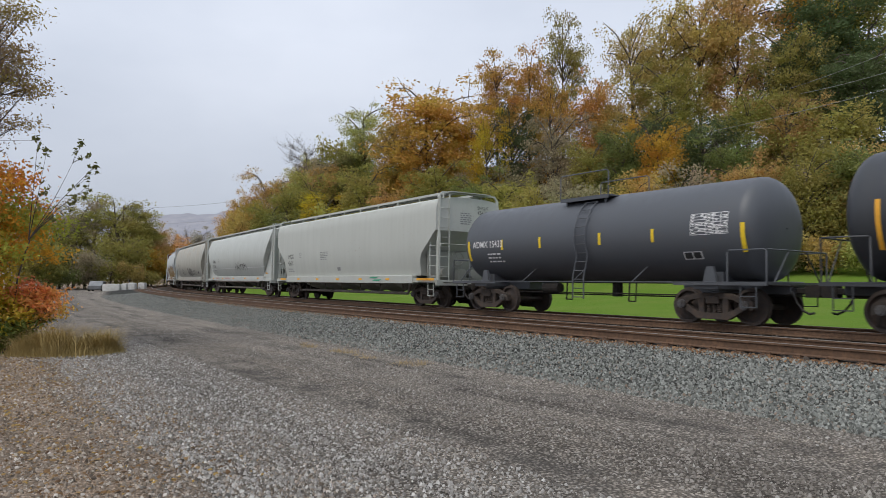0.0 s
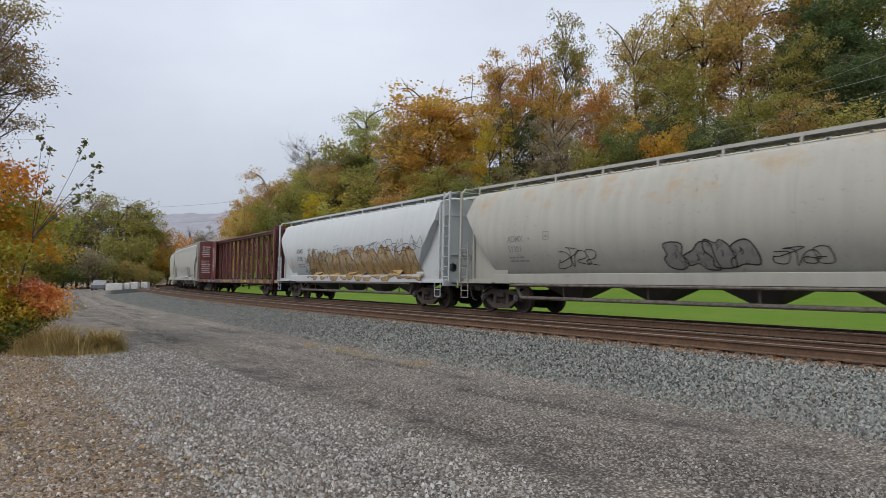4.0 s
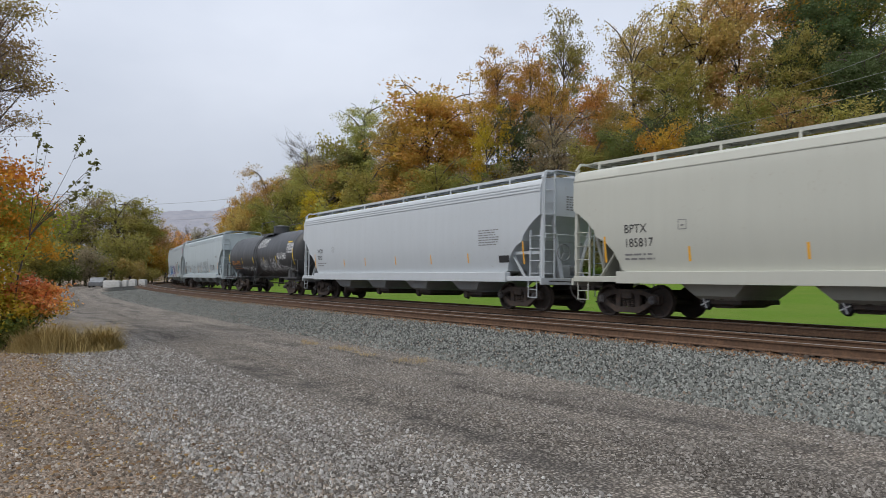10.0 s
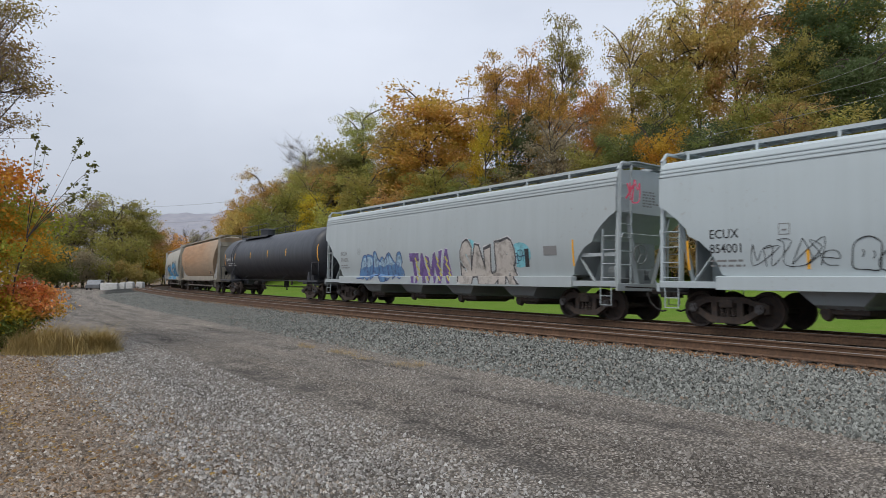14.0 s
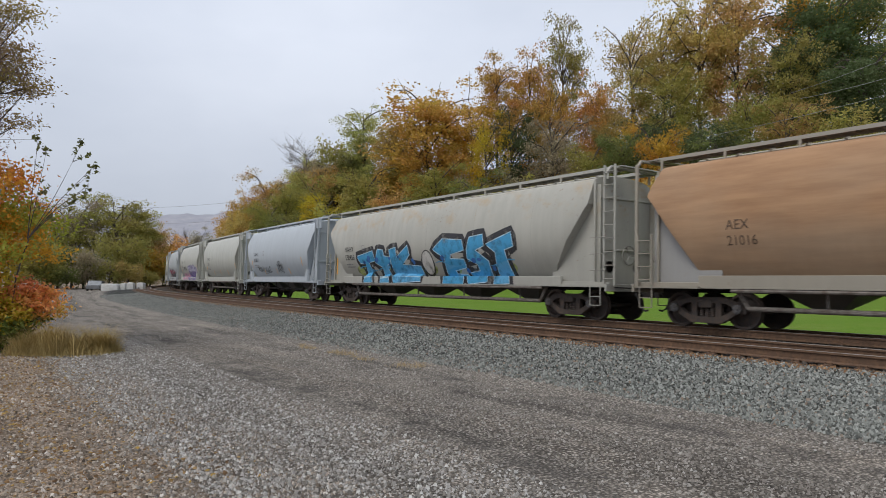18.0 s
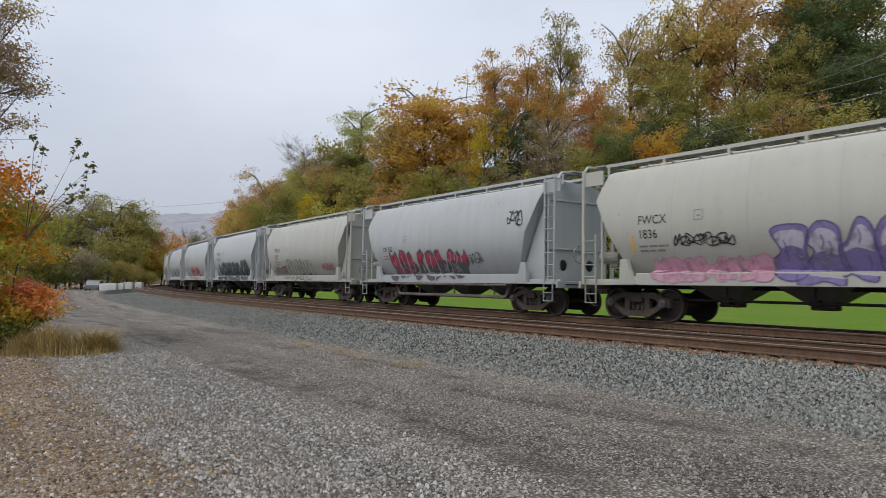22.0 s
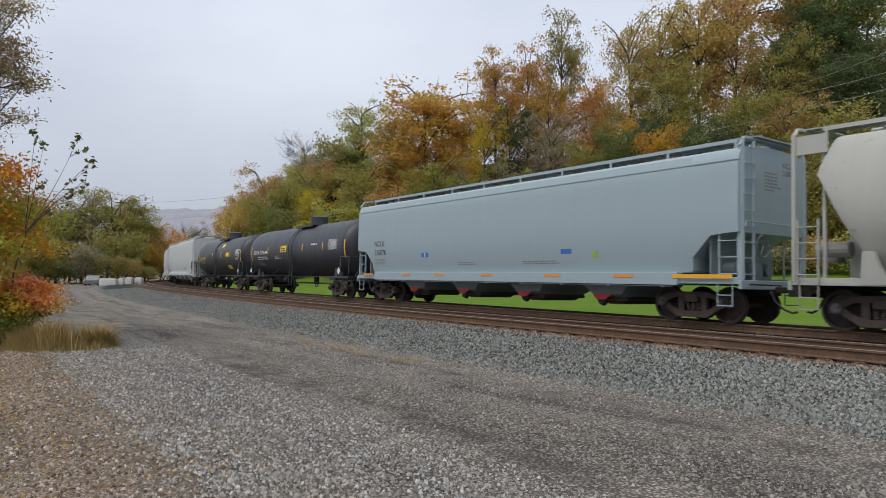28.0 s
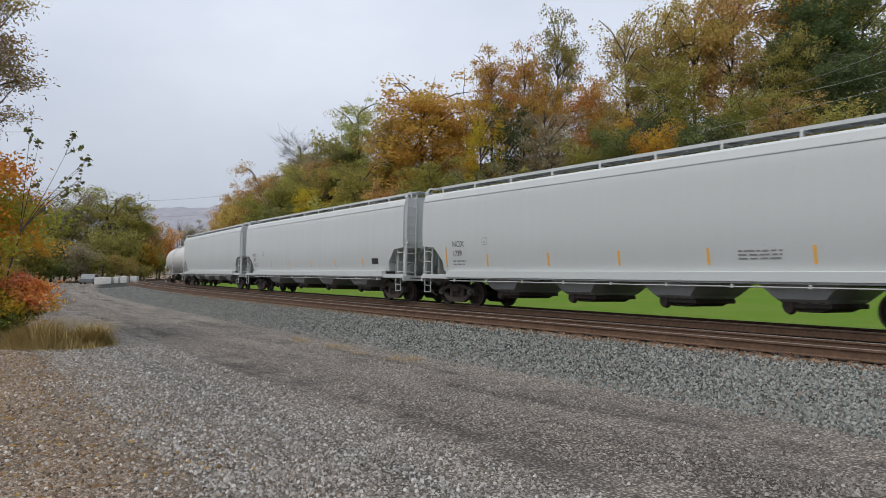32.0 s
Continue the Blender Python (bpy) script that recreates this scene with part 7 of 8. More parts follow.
def stub_mesh(half, hb, r, zc):
    """Stub sill, bolster and saddle over one truck, at the front end."""
    bm = bmesh.new()
    box(bm, half - 1.4, hb + 0.25, -0.32, 0.32, 0.78, 1.10, 0.02)
    for y in (-1.16, 1.16):
        prism(bm, [(half - 0.22, 1.0), (half + 0.22, 1.0), (half + 0.10, zc - 0.70 * r), (half - 0.10, zc - 0.70 * r)], y - 0.04, y + 0.04)
    box(bm, half - 0.35, half + 0.35, -1.40, 1.40, 0.88, 1.02, 0.02)
    box(bm, half - 0.22, half + 0.22, -0.95, 0.95, 1.0, zc - r + 0.28)
    box(bm, hb - 0.55, hb + 0.28, -1.45, 1.45, 1.02, 1.08)
    box(bm, half - 0.9, hb + 0.28, -1.47, -1.41, 0.99, 1.075)
    box(bm, half - 0.9, hb + 0.28, 1.41, 1.47, 0.99, 1.075)
    return bm


def bent_rail(points, r=0.02):
    """One bent pipe through points."""
    v, f = tube(points, np.full(len(points), r), 6)
    return mesh_of("pipe", v, f, True)


def end_rails(hb, low):
    """The handrails round a tank car's end: two sides, a cross bar and two struts."""
    h, x0, x1 = (1.85 if low else 2.05), hb - 0.75, hb + 0.25
    sides = [[(x0, y, 1.05), (x0, y, h - 0.04), (x0 + 0.05, y, h), (x1 - 0.05, y, h), (x1, y, h - 0.04), (x1, y, 1.05)] for y in (-1.42, 1.42)]
    return sides + [[(x1, -1.42, h), (x1, 0, h), (x1, 1.42, h)], [(x1, -1.1, 1.05), (x1, -0.4, h)], [(x1, 1.1, 1.05), (x1, 0.4, h)]]


def board_plate_mesh(w, z):
    """One side of the platform round the dome, with a turned-down edge."""
    bm = bmesh.new()
    box(bm, -w, w, 0.45, 0.95, z - 0.05, z)
    box(bm, -w, w, 0.93, 0.96, z - 0.12, z - 0.05)
    for x in (-w * 0.8, w * 0.8):
        box(bm, x - 0.03, x + 0.03, 0.80, 0.86, z - 0.35, z - 0.05)
    return bm


def walkway_rails(w, z, side, tall):
    """Bent pipes along one side of the platform."""
    y = side * 0.95
    rails = [[(-w, y, z), (-w, y, z + 0.68), (-w + 0.06, y, z + 0.74), (w - 0.06, y, z + 0.74), (w, y, z + 0.68), (w, y, z)]]
    if tall:
        rails += [[(-w, y, z + 0.38), (w, y, z + 0.38)], [(-w * 0.3, y, z), (-w * 0.3, y, z + 0.74)], [(w * 0.3, y, z), (w * 0.3, y, z + 0.74)]]
    return rails


def dome_mesh(z):
    bm = bmesh.new()
    bar(bm, (0, 0, z - 0.15), (0, 0, z + 0.42), 0.50, 20)
    bar(bm, (0, 0, z + 0.42), (0, 0, z + 0.47), 0.55, 20, 0.53)
    bar(bm, (0, 0, z + 0.47), (0, 0, z + 0.52), 0.53, 20, 0.30)
    return bm


def rod_mesh(x0, x1):
    bm = bmesh.new()
    for y in (-1.46, 1.46):
        bar(bm, (x0, y, 1.06), (x1, y, 1.06), 0.018)
    return bm


def rigging_mesh(half):
    bm = bmesh.new()
    bar(bm, (-half + 1.0, -0.55, 0.72), (half - 1.0, -0.55, 0.72), 0.02)
    bar(bm, (-half + 1.0, 0.25, 0.66), (half - 1.0, 0.25, 0.66), 0.02)
    for k in (1.3, 2.9):
        x = -half * 0.7 + k * half * 0.35
        bar(bm, (x, -0.55, 0.5), (x, -0.5, 1.1), 0.025)
        bar(bm, (x + 0.25, -0.55, 0.5), (x + 0.25, -0.5, 1.1), 0.02)
        bar(bm, (x, -0.55, 0.5), (x + 0.25, -0.55, 0.5), 0.02)
    bar(bm, (-half * 0.45, -0.6, 0.86), (-half * 0.45 + 0.7, -0.6, 0.86), 0.17, 12)
    bar(bm, (half * 0.12, 0, 0.62), (half * 0.12, 0, 1.2), 0.16, 12)
    return bm


def tank(label, s0, length, r, zc, colour, weather, seed, walk_w=0.9, rail=True, ladder_x=0.0, dome=True, rung_x=None, spread=0.0):
    car = tagged(new("tank_car"), label, "railcar", "freight cars of the passing train")
    hb = length / 2 - 0.75
    half = length / 2 - 2.45 + spread
    c = (*[1.3 * x for x in colour], weather)
    key = (round(hb, 2), r, zc)
    surface = lambda z: math.sqrt(max(r * r - (z - zc) ** 2, 0.01))
    paint = lambda name, me, at=None, lab="": part(name, me, PAINT, car, lab, c, at)
    paint("shell", once(("shell", *key), shell_mesh, hb, r, zc))
    for turn in (0, 180):
        m = Matrix.Rotation(radians(turn), 4, "Z")
        paint("stub_sill", once(("stub_sill", *key), stub_mesh, half, hb, r, zc), m)
        for k, line in enumerate(end_rails(hb, r < 1.4)):
            paint("end_handrail", once(("end_handrail", *key, k), bent_rail, line), m)
        for y in (-1.44, 1.44):
            paint("stirrup_step", once(("stirrup_step",), step_mesh), m @ Matrix.Translation((hb - 0.2, y, 0)))
    paint("side_rod", once(("side_rod", *key), rod_mesh, -hb + 0.3, hb - 0.3))
    up = zc + r - 0.06
    for side in (-1, 1):
        paint("walkway", once(("walkway", *key, walk_w), board_plate_mesh, walk_w, up), Matrix.Translation((ladder_x, 0, 0)) @ (Matrix.Identity(4) if side > 0 else Matrix.Rotation(math.pi, 4, "Z")))
        for k, line in enumerate(walkway_rails(walk_w, up, side, rail == "full")):
            paint("walkway_rail", once(("walkway_rail", *key, walk_w, side, k), bent_rail, line), Matrix.Translation((ladder_x, 0, 0)))
    if dome:
        paint("dome", once(("dome", r, zc), dome_mesh, zc + r), Matrix.Translation((ladder_x, 0, 0)))
    zs = [0.55, 1.2] + [zc + r * math.cos(a) for a in (2.0, 1.7, 1.4, 1.1, 0.85, 0.62)]
    ys = [1.50, 1.50] + [r * math.sin(a) + 0.10 for a in (2.0, 1.7, 1.4, 1.1, 0.85, 0.62)]
    ladder = paint("ladder", once(("stile", r, zc), bent_rail, [(-0.22, -y, z) for y, z in zip(ys, zs)], 0.024), Matrix.Translation((ladder_x - 0.6 if rung_x is None else rung_x, 0, 0)))
    part("stile", once(("stile", r, zc), bent_rail, [], 0.024), PAINT, ladder, "", c, Matrix.Translation((0.44, 0, 0)))
    for k in range(12):
        z = 0.6 + (zs[-1] - 0.6) * k / 11
        part("rung", once(("rung", 0.44), rung_mesh, 0.44), PAINT, ladder, "", c, Matrix.Translation((0, 0.02 - np.interp(z, zs, ys), z)))
    part("brake_rigging", once(("brake_rigging", round(half, 2)), rigging_mesh, half), UNDER, car, "brake rods and outlet valve under the tank")
    bm = bmesh.new()
    for sgn in (-1, 1):
        for k in range(3):
            x = -half * 0.5 + k * half * 0.5
            beam(bm, (x, sgn * 1.45, 1.06), (x + 0.18, sgn * (surface(1.5) - 0.02), 1.5), 0.05, 0.02)
    paint("rod_bracket", bm)
    add_couplers(car, hb + 0.25, 0.50)
    TRAIN.append((car, s0, half, add_trucks(car, half)))
    return car, surface, hb - BEYOND[len(TRAIN) - 1]


# lumber car with a centre wall
def lumber_car(label, s0, length, colour, weather):
    car = tagged(new("lumber_flatcar"), label, "railcar", "freight cars of the passing train")
    hb = length / 2 - 0.55
    half = length / 2 - 3.3
    c = (*colour, weather)
    surface = lambda z: 1.45
    paint = lambda name, bm, at=None, lab="": part(name, bm, PAINT, car, lab, c, at)
    bm = bmesh.new()
    box(bm, -hb, hb, -1.40, 1.40, 0.98, 1.08, 0.01)
    paint("deck", bm)
    for y in (-1.42, 1.42):
        bm = bmesh.new()
        box(bm, -hb, hb, y - 0.03, y + 0.03, 0.80, 1.08, 0.01)
        part("side_sill", bm, PAINT, car, "dark rusty side sill", (0.080, 0.026, 0.020, 0.3))
    bm = bmesh.new()
    box(bm, -hb, hb, -0.30, 0.30, 0.70, 0.98, 0.02)
    part("centre_sill", bm, UNDER, car, "dark steel centre sill")
    top = 4.46
    for sgn in (-1, 1):
        xb = sgn * (hb - 0.14)
        bulk = bmesh.new()
        box(bulk, xb - 0.04, xb + 0.04, -1.42, 1.42, 1.08, top)
        wall = paint("bulkhead", bulk, lab="ribbed red end wall")
        for y in (-1.40, -0.5, 0.5, 1.40):
            bm = bmesh.new()
            box(bm, xb + sgn * 0.04, xb + sgn * 0.22, y - 0.05, y + 0.05, 1.08, top)
            part("stiffener", bm, PAINT, wall, "", c)
        for k in range(7):
            z = 1.25 + k * 0.5
            bm = bmesh.new()
            box(bm, xb + sgn * 0.04, xb + sgn * 0.20, -1.38, 1.38, z - 0.04, z + 0.04)
            part("stiffener", bm, PAINT, wall, "", c)
        bm = bmesh.new()
        deep = 1.55 if sgn < 0 else 0.40
        for y in (-0.40, 0.36):
            prism(bm, [(xb - sgn * 0.04, 1.08), (xb - sgn * 0.04, top), (xb - sgn * deep, top), (xb - sgn * deep, 1.08)], y, y + 0.04)
        paint("end_wall_sheet", bm)
    bm = bmesh.new()
    box(bm, -hb + 0.2, hb - 0.2, -0.34, 0.34, top - 0.08, top + 0.02, 0.015)
    box(bm, -hb + 0.2, hb - 0.2, -0.20, 0.20, top - 0.20, top - 0.08, 0.01)
    paint("top_chord", bm)
    n = 15
    xs = [-hb + 1.75 + (2 * hb - 3.5) * k / (n - 1) for k in range(n)]
    for k, x in enumerate(xs):
        bm = bmesh.new()
        for y in (-0.12, 0.12):
            box(bm, x - 0.058, x + 0.058, y * 0.65 - 0.02, y * 0.65 + 0.02, 1.08, top - 0.2)
        box(bm, x - 0.012, x + 0.012, -0.06, 0.06, 1.08, top - 0.2)
        side_of = 1 if x > 0 else -1
        prism(bm, [(x, top - 0.2), (x - side_of * 0.26, top - 0.2), (x, top - 0.50)], -0.012, 0.012)
        prism(bm, [(x, 1.08), (x + side_of * 0.20, 1.08), (x, 1.34)], -0.012, 0.012)
        paint("wall_post", bm)
        if 0 < k < n - 1 and k % 2 == 1:
            sgn = 1 if x > 0 else -1
            bm = bmesh.new()
            step = xs[1] - xs[0]
            for y in (-0.05, 0.05):
                beam(bm, (x - sgn * step * 0.94, y, top - 0.32), (x + sgn * step * 0.94, y, 1.15), 0.03, 0.07)
            paint("brace", bm)
    for k in range(14):
        x = -hb + 0.9 + (2 * hb - 1.8) * k / 13
        wide = 0.48 if k % 3 == 2 else 0.24
        if k not in (1, 2, 3):
            patch(car, surface, x + 0.35 - wide, x + 0.35 + wide, 0.86, 1.03, OCHRE, "reflector", "grimy ochre reflector", 0.012, 1)
        if k in (4, 5, 8):
            bars(car, surface, x + 0.95, 0.98, 0.5, 2, WHITE, 0.03, 0.07, 60 + k)
        bm = bmesh.new()
        bar(bm, (x - 0.06, -1.40, 1.12), (x + 0.06, -1.40, 1.12), 0.05, 8)
        part("strap_reel", bm, UNDER, car, "dark strap reel on the deck's edge")
        bm = bmesh.new()
        bar(bm, (x + 0.7, -1.46, 0.84), (x + 0.7, -1.30, 0.84), 0.07, 8)
        part("winch", bm, UNDER, car)
    bm = bmesh.new()
    for k in range(4):
        x = -half * 0.6 + k * half * 0.4
        bar(bm, (x, -1.3, 0.45), (x, -1.3, 0.8), 0.02)
        bar(bm, (x + 0.3, -1.3, 0.45), (x + 0.3, -1.3, 0.8), 0.02)
        bar(bm, (x, -1.3, 0.45), (x + 0.3, -1.3, 0.45), 0.02)
    bar(bm, (-half + 1.2, -0.7, 0.62), (half - 1.2, -0.7, 0.62), 0.02)
    bar(bm, (-1.0, -0.7, 0.66), (0.0, -0.7, 0.66), 0.18, 12)
    part("brake_rigging", bm, UNDER, car, "brake rods and steps under the deck")
    for turn in (0, 180):
        m = Matrix.Rotation(radians(turn), 4, "Z")
        add_ladder("ladder", car, 1.08, 4.3, 0.42, 8, c, m @ Matrix.Translation((hb + 0.10, -1.15, 0)) @ Matrix.Rotation(radians(90), 4, "Z"))
        paint("stirrup_step", once(("stirrup_step",), step_mesh), m @ Matrix.Translation((hb - 0.3, -1.45, 0)))
    # print on the left end wall sheets
    r = random.Random(5)
    wall_side = lambda z: 0.40
    bars(car, wall_side, -hb - 0.55, 3.80, 0.62, 17, WHITE, 0.055, 0.125, 4)
    bars(car, wall_side, -hb + 0.32, 3.60, 0.36, 10, WHITE, 0.045, 0.16, 3)
    bm = bmesh.new()
    for k in range(13):
        z = 3.95 - 0.17 * k - (0.25 if k > 5 else 0.0)
        y = -1.30 + r.uniform(0.0, 0.15)
        while y < -0.62:
            w = r.uniform(0.06, 0.20)
            box(bm, -hb + 0.183, -hb + 0.187, y, min(y + w, -0.55), z, z + (0.055 if k % 4 else 0.08))
            y += w + r.uniform(0.03, 0.07)
    part("lettering", bm, WHITE, car, "worn white print on the end wall")
    write(car, surface, "NOKL", -hb + 2.72, 0.865, 0.17, WHITE)
    write(car, surface, "734", -hb + 4.15, 0.865, 0.17, WHITE)
    write(car, surface, "457", -hb + 5.02, 0.865, 0.17, WHITE)
    add_couplers(car, hb + 0.05, 0.50)
    TRAIN.append((car, s0, half, add_trucks(car, half)))
    return car, surface, hb


# the train, from its front; couplings at these marks along the line at the start
def seat(a, b):
    """Middle and length of the car between two couplings."""
    return (a + b) / 2, b - a


def marks(car, surface, hb, first, second, colour, x=1.75, z=1.98, size=0.24, wide=0.95, small=True, boxed=True):
    """Reporting letters and number at the rear end of the road side."""
    if "body_half" not in car:
        x, z, size, wide = x + 0.15, z + 0.10, size * 1.08, wide * 0.98
    if first:
        write(car, surface, first, -hb + x, z, size, colour, wide)
    if first and second and "body_half" in car:
        end_print(car, car["body_half"], first, second, GREYMARK if colour is not BLACK else BLACK)
    if second:
        write(car, surface, second, -hb + x, z - 1.55 * size, size, colour, wide)
    if small and boxed:
        outline_box(car, surface, -hb + x + 1.75, z + 0.02, 0.26, GREYMARK)
    if small:
        bars(car, surface, -hb + x, z - 2.5 * size, 1.0, 2, GREYMARK if colour is BLACK else colour, 0.05, 0.12, len(first) + int(10 * hb))


def stripes(car, surface, xs, z0=1.42, tall=0.34, material=None, wide=0.035):
    for x in xs:
        patch(car, surface, x - wide, x + wide, z0, z0 + tall, material or YELLOW, "reflector", "yellow reflector stripe")


def pellet_car(label, a, b, colour, weather, base_in=4.66, ribs=(3.92, 4.02, 4.12), **more):
    s0, length = seat(a, b)
    colour = (colour[0] * 0.965, colour[1], colour[2])
    return hopper(label, s0, length, "pellet", colour, weather, length - base_in, 1, ribs=ribs, **more)


def flow_car(label, a, b, colour, weather, form="flow", pockets=4, **more):
    s0, length = seat(a, b)
    colour = (colour[0] * 0.965, colour[1], colour[2])
    return hopper(label, s0, length, form, colour, weather, length - (4.75 if form == "flow" else 4.3), 1, board=4.62, pocket_count=pockets, **more)


def consist():
    # leading tank, mostly past
    s0, length = seat(-33.00, -15.80)
    car, side, hb = tank("black tank car with yellow reflector stripes", s0, length, 1.45, 2.55, (0.028, 0.031, 0.037), 0.25, 1)
    stripes(car, side, [-hb + 0.55], 1.75, 1.05, wide=0.05)
    # short black tank
    s0, length = seat(-15.60, -2.25)
    car, side, hb = tank("short black syrup tank car with white numbers", s0, length, 1.36, 2.42, (0.060, 0.066, 0.077), 0.3, 2, walk_w=1.0, rail=True, dome=False, rung_x=0.30, spread=0.32)
    write(car, side, "ADMX 15433", -hb + 0.14, 2.26, 0.25, WHITE, 0.86)
    bars(car, side, -hb + 0.95, 2.0, 0.9, 3, WHITE, 0.05, 0.13, 4)
    stripes(car, side, [-4.0, -2.1, 0.45, 2.35], 2.15, 0.36, SIGN_YELLOW, 0.05)
    stripes(car, side, [-hb - 0.10, 5.0], 1.8, 0.72, SIGN_YELLOW, 0.06)
    table(car, side, 3.55, 4.6, 2.28, 2.82, 7, 5)
    patch(car, side, 3.25, 3.8, 1.66, 1.86, WHITE, "placard", "white placard", 0.006)
    patch(car, side, 3.28, 3.51, 1.68, 1.84, BLACK, "placard", "", 0.010)
    patch(car, side, 3.54, 3.77, 1.68, 1.84, BLACK, "placard", "", 0.010)
    # grey pneumatic hopper
    car, side, hb = pellet_car("light grey covered hopper car with a yellow-dashed sill", -2.50, 16.35, (0.51, 0.51, 0.47), 0.35, base_in=4.45, ribs=(), pipe=True, pocket_count=6, bowls=True, snug="slant")
    marks(car, side, hb, "SHQX", "42431", BLACK, 1.95, 2.30, 0.25)
    bars(car, side, -3.1, 2.5, 1.0, 5, GREYMARK, 0.04, 0.09, 6)
    patch(car, side, -1.1, -0.75, 1.55, 1.72, GREYMARK, "placard", "dark placard")
    sill = lambda z: 1.645
    for k in range(8):
        x = (-8.7, -6.1, -3.5, -1.0, 1.5, 4.1, 6.7, 7.1)[k]
        patch(car, sill, x, x + (0.34 if 0 < k < 6 else 0.9), 1.08, 1.17, YELLOW, "reflector", "yellow sill dash", 0.004, 1)
    tri = np.array([(2.80, 1.24), (3.50, 1.24), (3.25, 1.17), (2.55, 1.17), (3.10, 1.12), (3.75, 1.12), (3.50, 1.05), (2.85, 1.05)])
    part("emblem", on_side(sill, tri, np.array([(0, 1, 2, 3), (4, 5, 6, 7)]), 0.008), GREEN, car, "green emblem of two slanted bars")
    # cream centre-flow hoppers
    car, side, hb = flow_car("pale grey round-sided hopper car with one black tag", 16.35, 35.05, (0.52, 0.525, 0.495), 0.4, pipe=True)
    marks(car, side, hb, "ADMX", "51126", BLACK, 2.5, 2.28, 0.22)
    patch(car, side, -hb + 2.0, hb - 2.4, 1.90, 1.925, WHITE, "weld_line", "thin white line along the side", 0.005, 1)
    bars(car, lambda z: 1.455, -hb + 3.2, 1.20, 1.6, 2, RED, 0.025, 0.05, 31)
    bars(car, lambda z: 1.455, -hb + 6.2, 1.20, 1.6, 2, RED, 0.025, 0.05, 32)
    tag(car, side, -0.1, 2.7, 1.75, 2.35, 5, seed=11)
    patch(car, side, hb - 2.7, hb - 2.3, 1.40, 1.55, YELLOW, "reflector", "yellow sill dash")
    for k in range(5):
        patch(car, lambda z: 1.455, -hb + 2.2 + 3.1 * k, -hb + 2.6 + 3.1 * k, 1.12, 1.22, YELLOW, "reflector", "yellow sill dash", 0.006, 1)
    car, side, hb = flow_car("cream round-sided hopper car with rust stains and black graffiti", 35.05, 55.05, (0.46, 0.435, 0.385), 0.8, pipe=True)
    marks(car, side, hb, "ADMX", "51301", GREYMARK, 2.2, 2.3, 0.2)
    graffiti(car, side, -1.0, 1.6, 1.45, 2.2, 3, fill=(0.25, 0.24, 0.22), seed=12)
    tag(car, side, -5.0, -3.4, 1.5, 2.1, 3, seed=13)
    tag(car, side, 2.0, 3.3, 1.5, 1.95, 3, seed=14)
    patch(car, side, 4.9, 5.3, 1.6, 1.8, BLACK, "placard", "black placard")
    car, side, hb = flow_car("white round-sided hopper car with wide orange graffiti", 55.05, 74.30, (0.56, 0.57, 0.575), 0.35, pipe=True)
    marks(car, side, hb, "ADMX", "51246", BLACK, 2.85, 2.45, 0.24)
    stripes(car, side, [-hb + 2.15], 1.75, 0.6)
    graffiti(car, side, -5.8, 5.8, 1.40, 2.65, 9, fill=(0.40, 0.27, 0.10), accent=(0.47, 0.36, 0.20), line=(0.16, 0.07, 0.10), seed=15, thick=0.035)
    tag(car, side, -6.4, -4.6, 1.42, 1.75, 5, seed=16)
    tag(car, side, -5.6, -3.0, 2.1, 2.75, 4, seed=17)
    tag(car, side, 2.0, 6.2, 2.3, 2.9, 6, seed=18)
    tag(car, side, -6.2, -3.4, 1.9, 2.4, 7, seed=19, thick=0.022)
    tag(car, side, -2.2, 2.0, 2.35, 2.8, 6, seed=20, thick=0.022)
    # lumber car
    s0, length = seat(74.30, 97.90)
    lumber_car("oxide-red empty lumber car with an open centre wall", s0, length, (0.145, 0.037, 0.030), 0.45)
    # long pellet hoppers
    car, side, hb = pellet_car("cream long hopper car with grey and white graffiti", 97.90, 117.15, (0.50, 0.48, 0.435), 0.4, strap=True)
    marks(car, side, hb, "ACFX", "65978", BLACK, 1.85, 2.42, 0.24)
    stripes(car, side, [-8.55, 7.2], 1.65, 0.75)
    stripes(car, side, [1.4, 4.5], 1.6, 0.4)
    graffiti(car, side, -2.4, 1.1, 1.10, 2.05, 4, fill=(0.60, 0.585, 0.56), line=(0.28, 0.275, 0.27), seed=21)
    graffiti(car, side, 1.7, 3.95, 1.32, 2.30, 4, fill=(0.30, 0.31, 0.30), line=(0.05, 0.06, 0.06), accent=(0.5, 0.52, 0.5), seed=22)
    tag(car, side, -3.6, -2.6, 1.7, 2.2, 3, seed=23, thick=0.02)
    tag(car, side, 0.7, 1.6, 1.9, 2.4, 3, seed=24, thick=0.02)
    tag(car, side, 4.6, 6.2, 1.3, 1.55, 4, seed=25, thick=0.02)
    tag(car, side, hb - 1.4, hb - 0.5, 3.1, 3.6, 3, (0.08, 0.03, 0.14), seed=26, thick=0.05)
    car, side, hb = pellet_car("clean cream long hopper car with orange stripes", 117.15, 137.70, (0.53, 0.52, 0.46), 0.22, ribs=(4.02,), pocket_paint=True, strap=True)
    marks(car, side, hb, "BPTX", "185817", BLACK, 2.15, 2.36, 0.25)
    stripes(car, side, [-8.75, 7.8], 1.55, 0.75, YELLOW)
    stripes(car, side, [-6.0, -3.0, -0.3, 2.5, 5.3], 1.55, 0.38, YELLOW)
    bars(car, side, 0.6, 1.72, 1.9, 3, RED, 0.035, 0.07, 8)
    bars(car, side, hb - 4.0, 2.35, 0.9, 3, GREYMARK, 0.035, 0.09, 9)
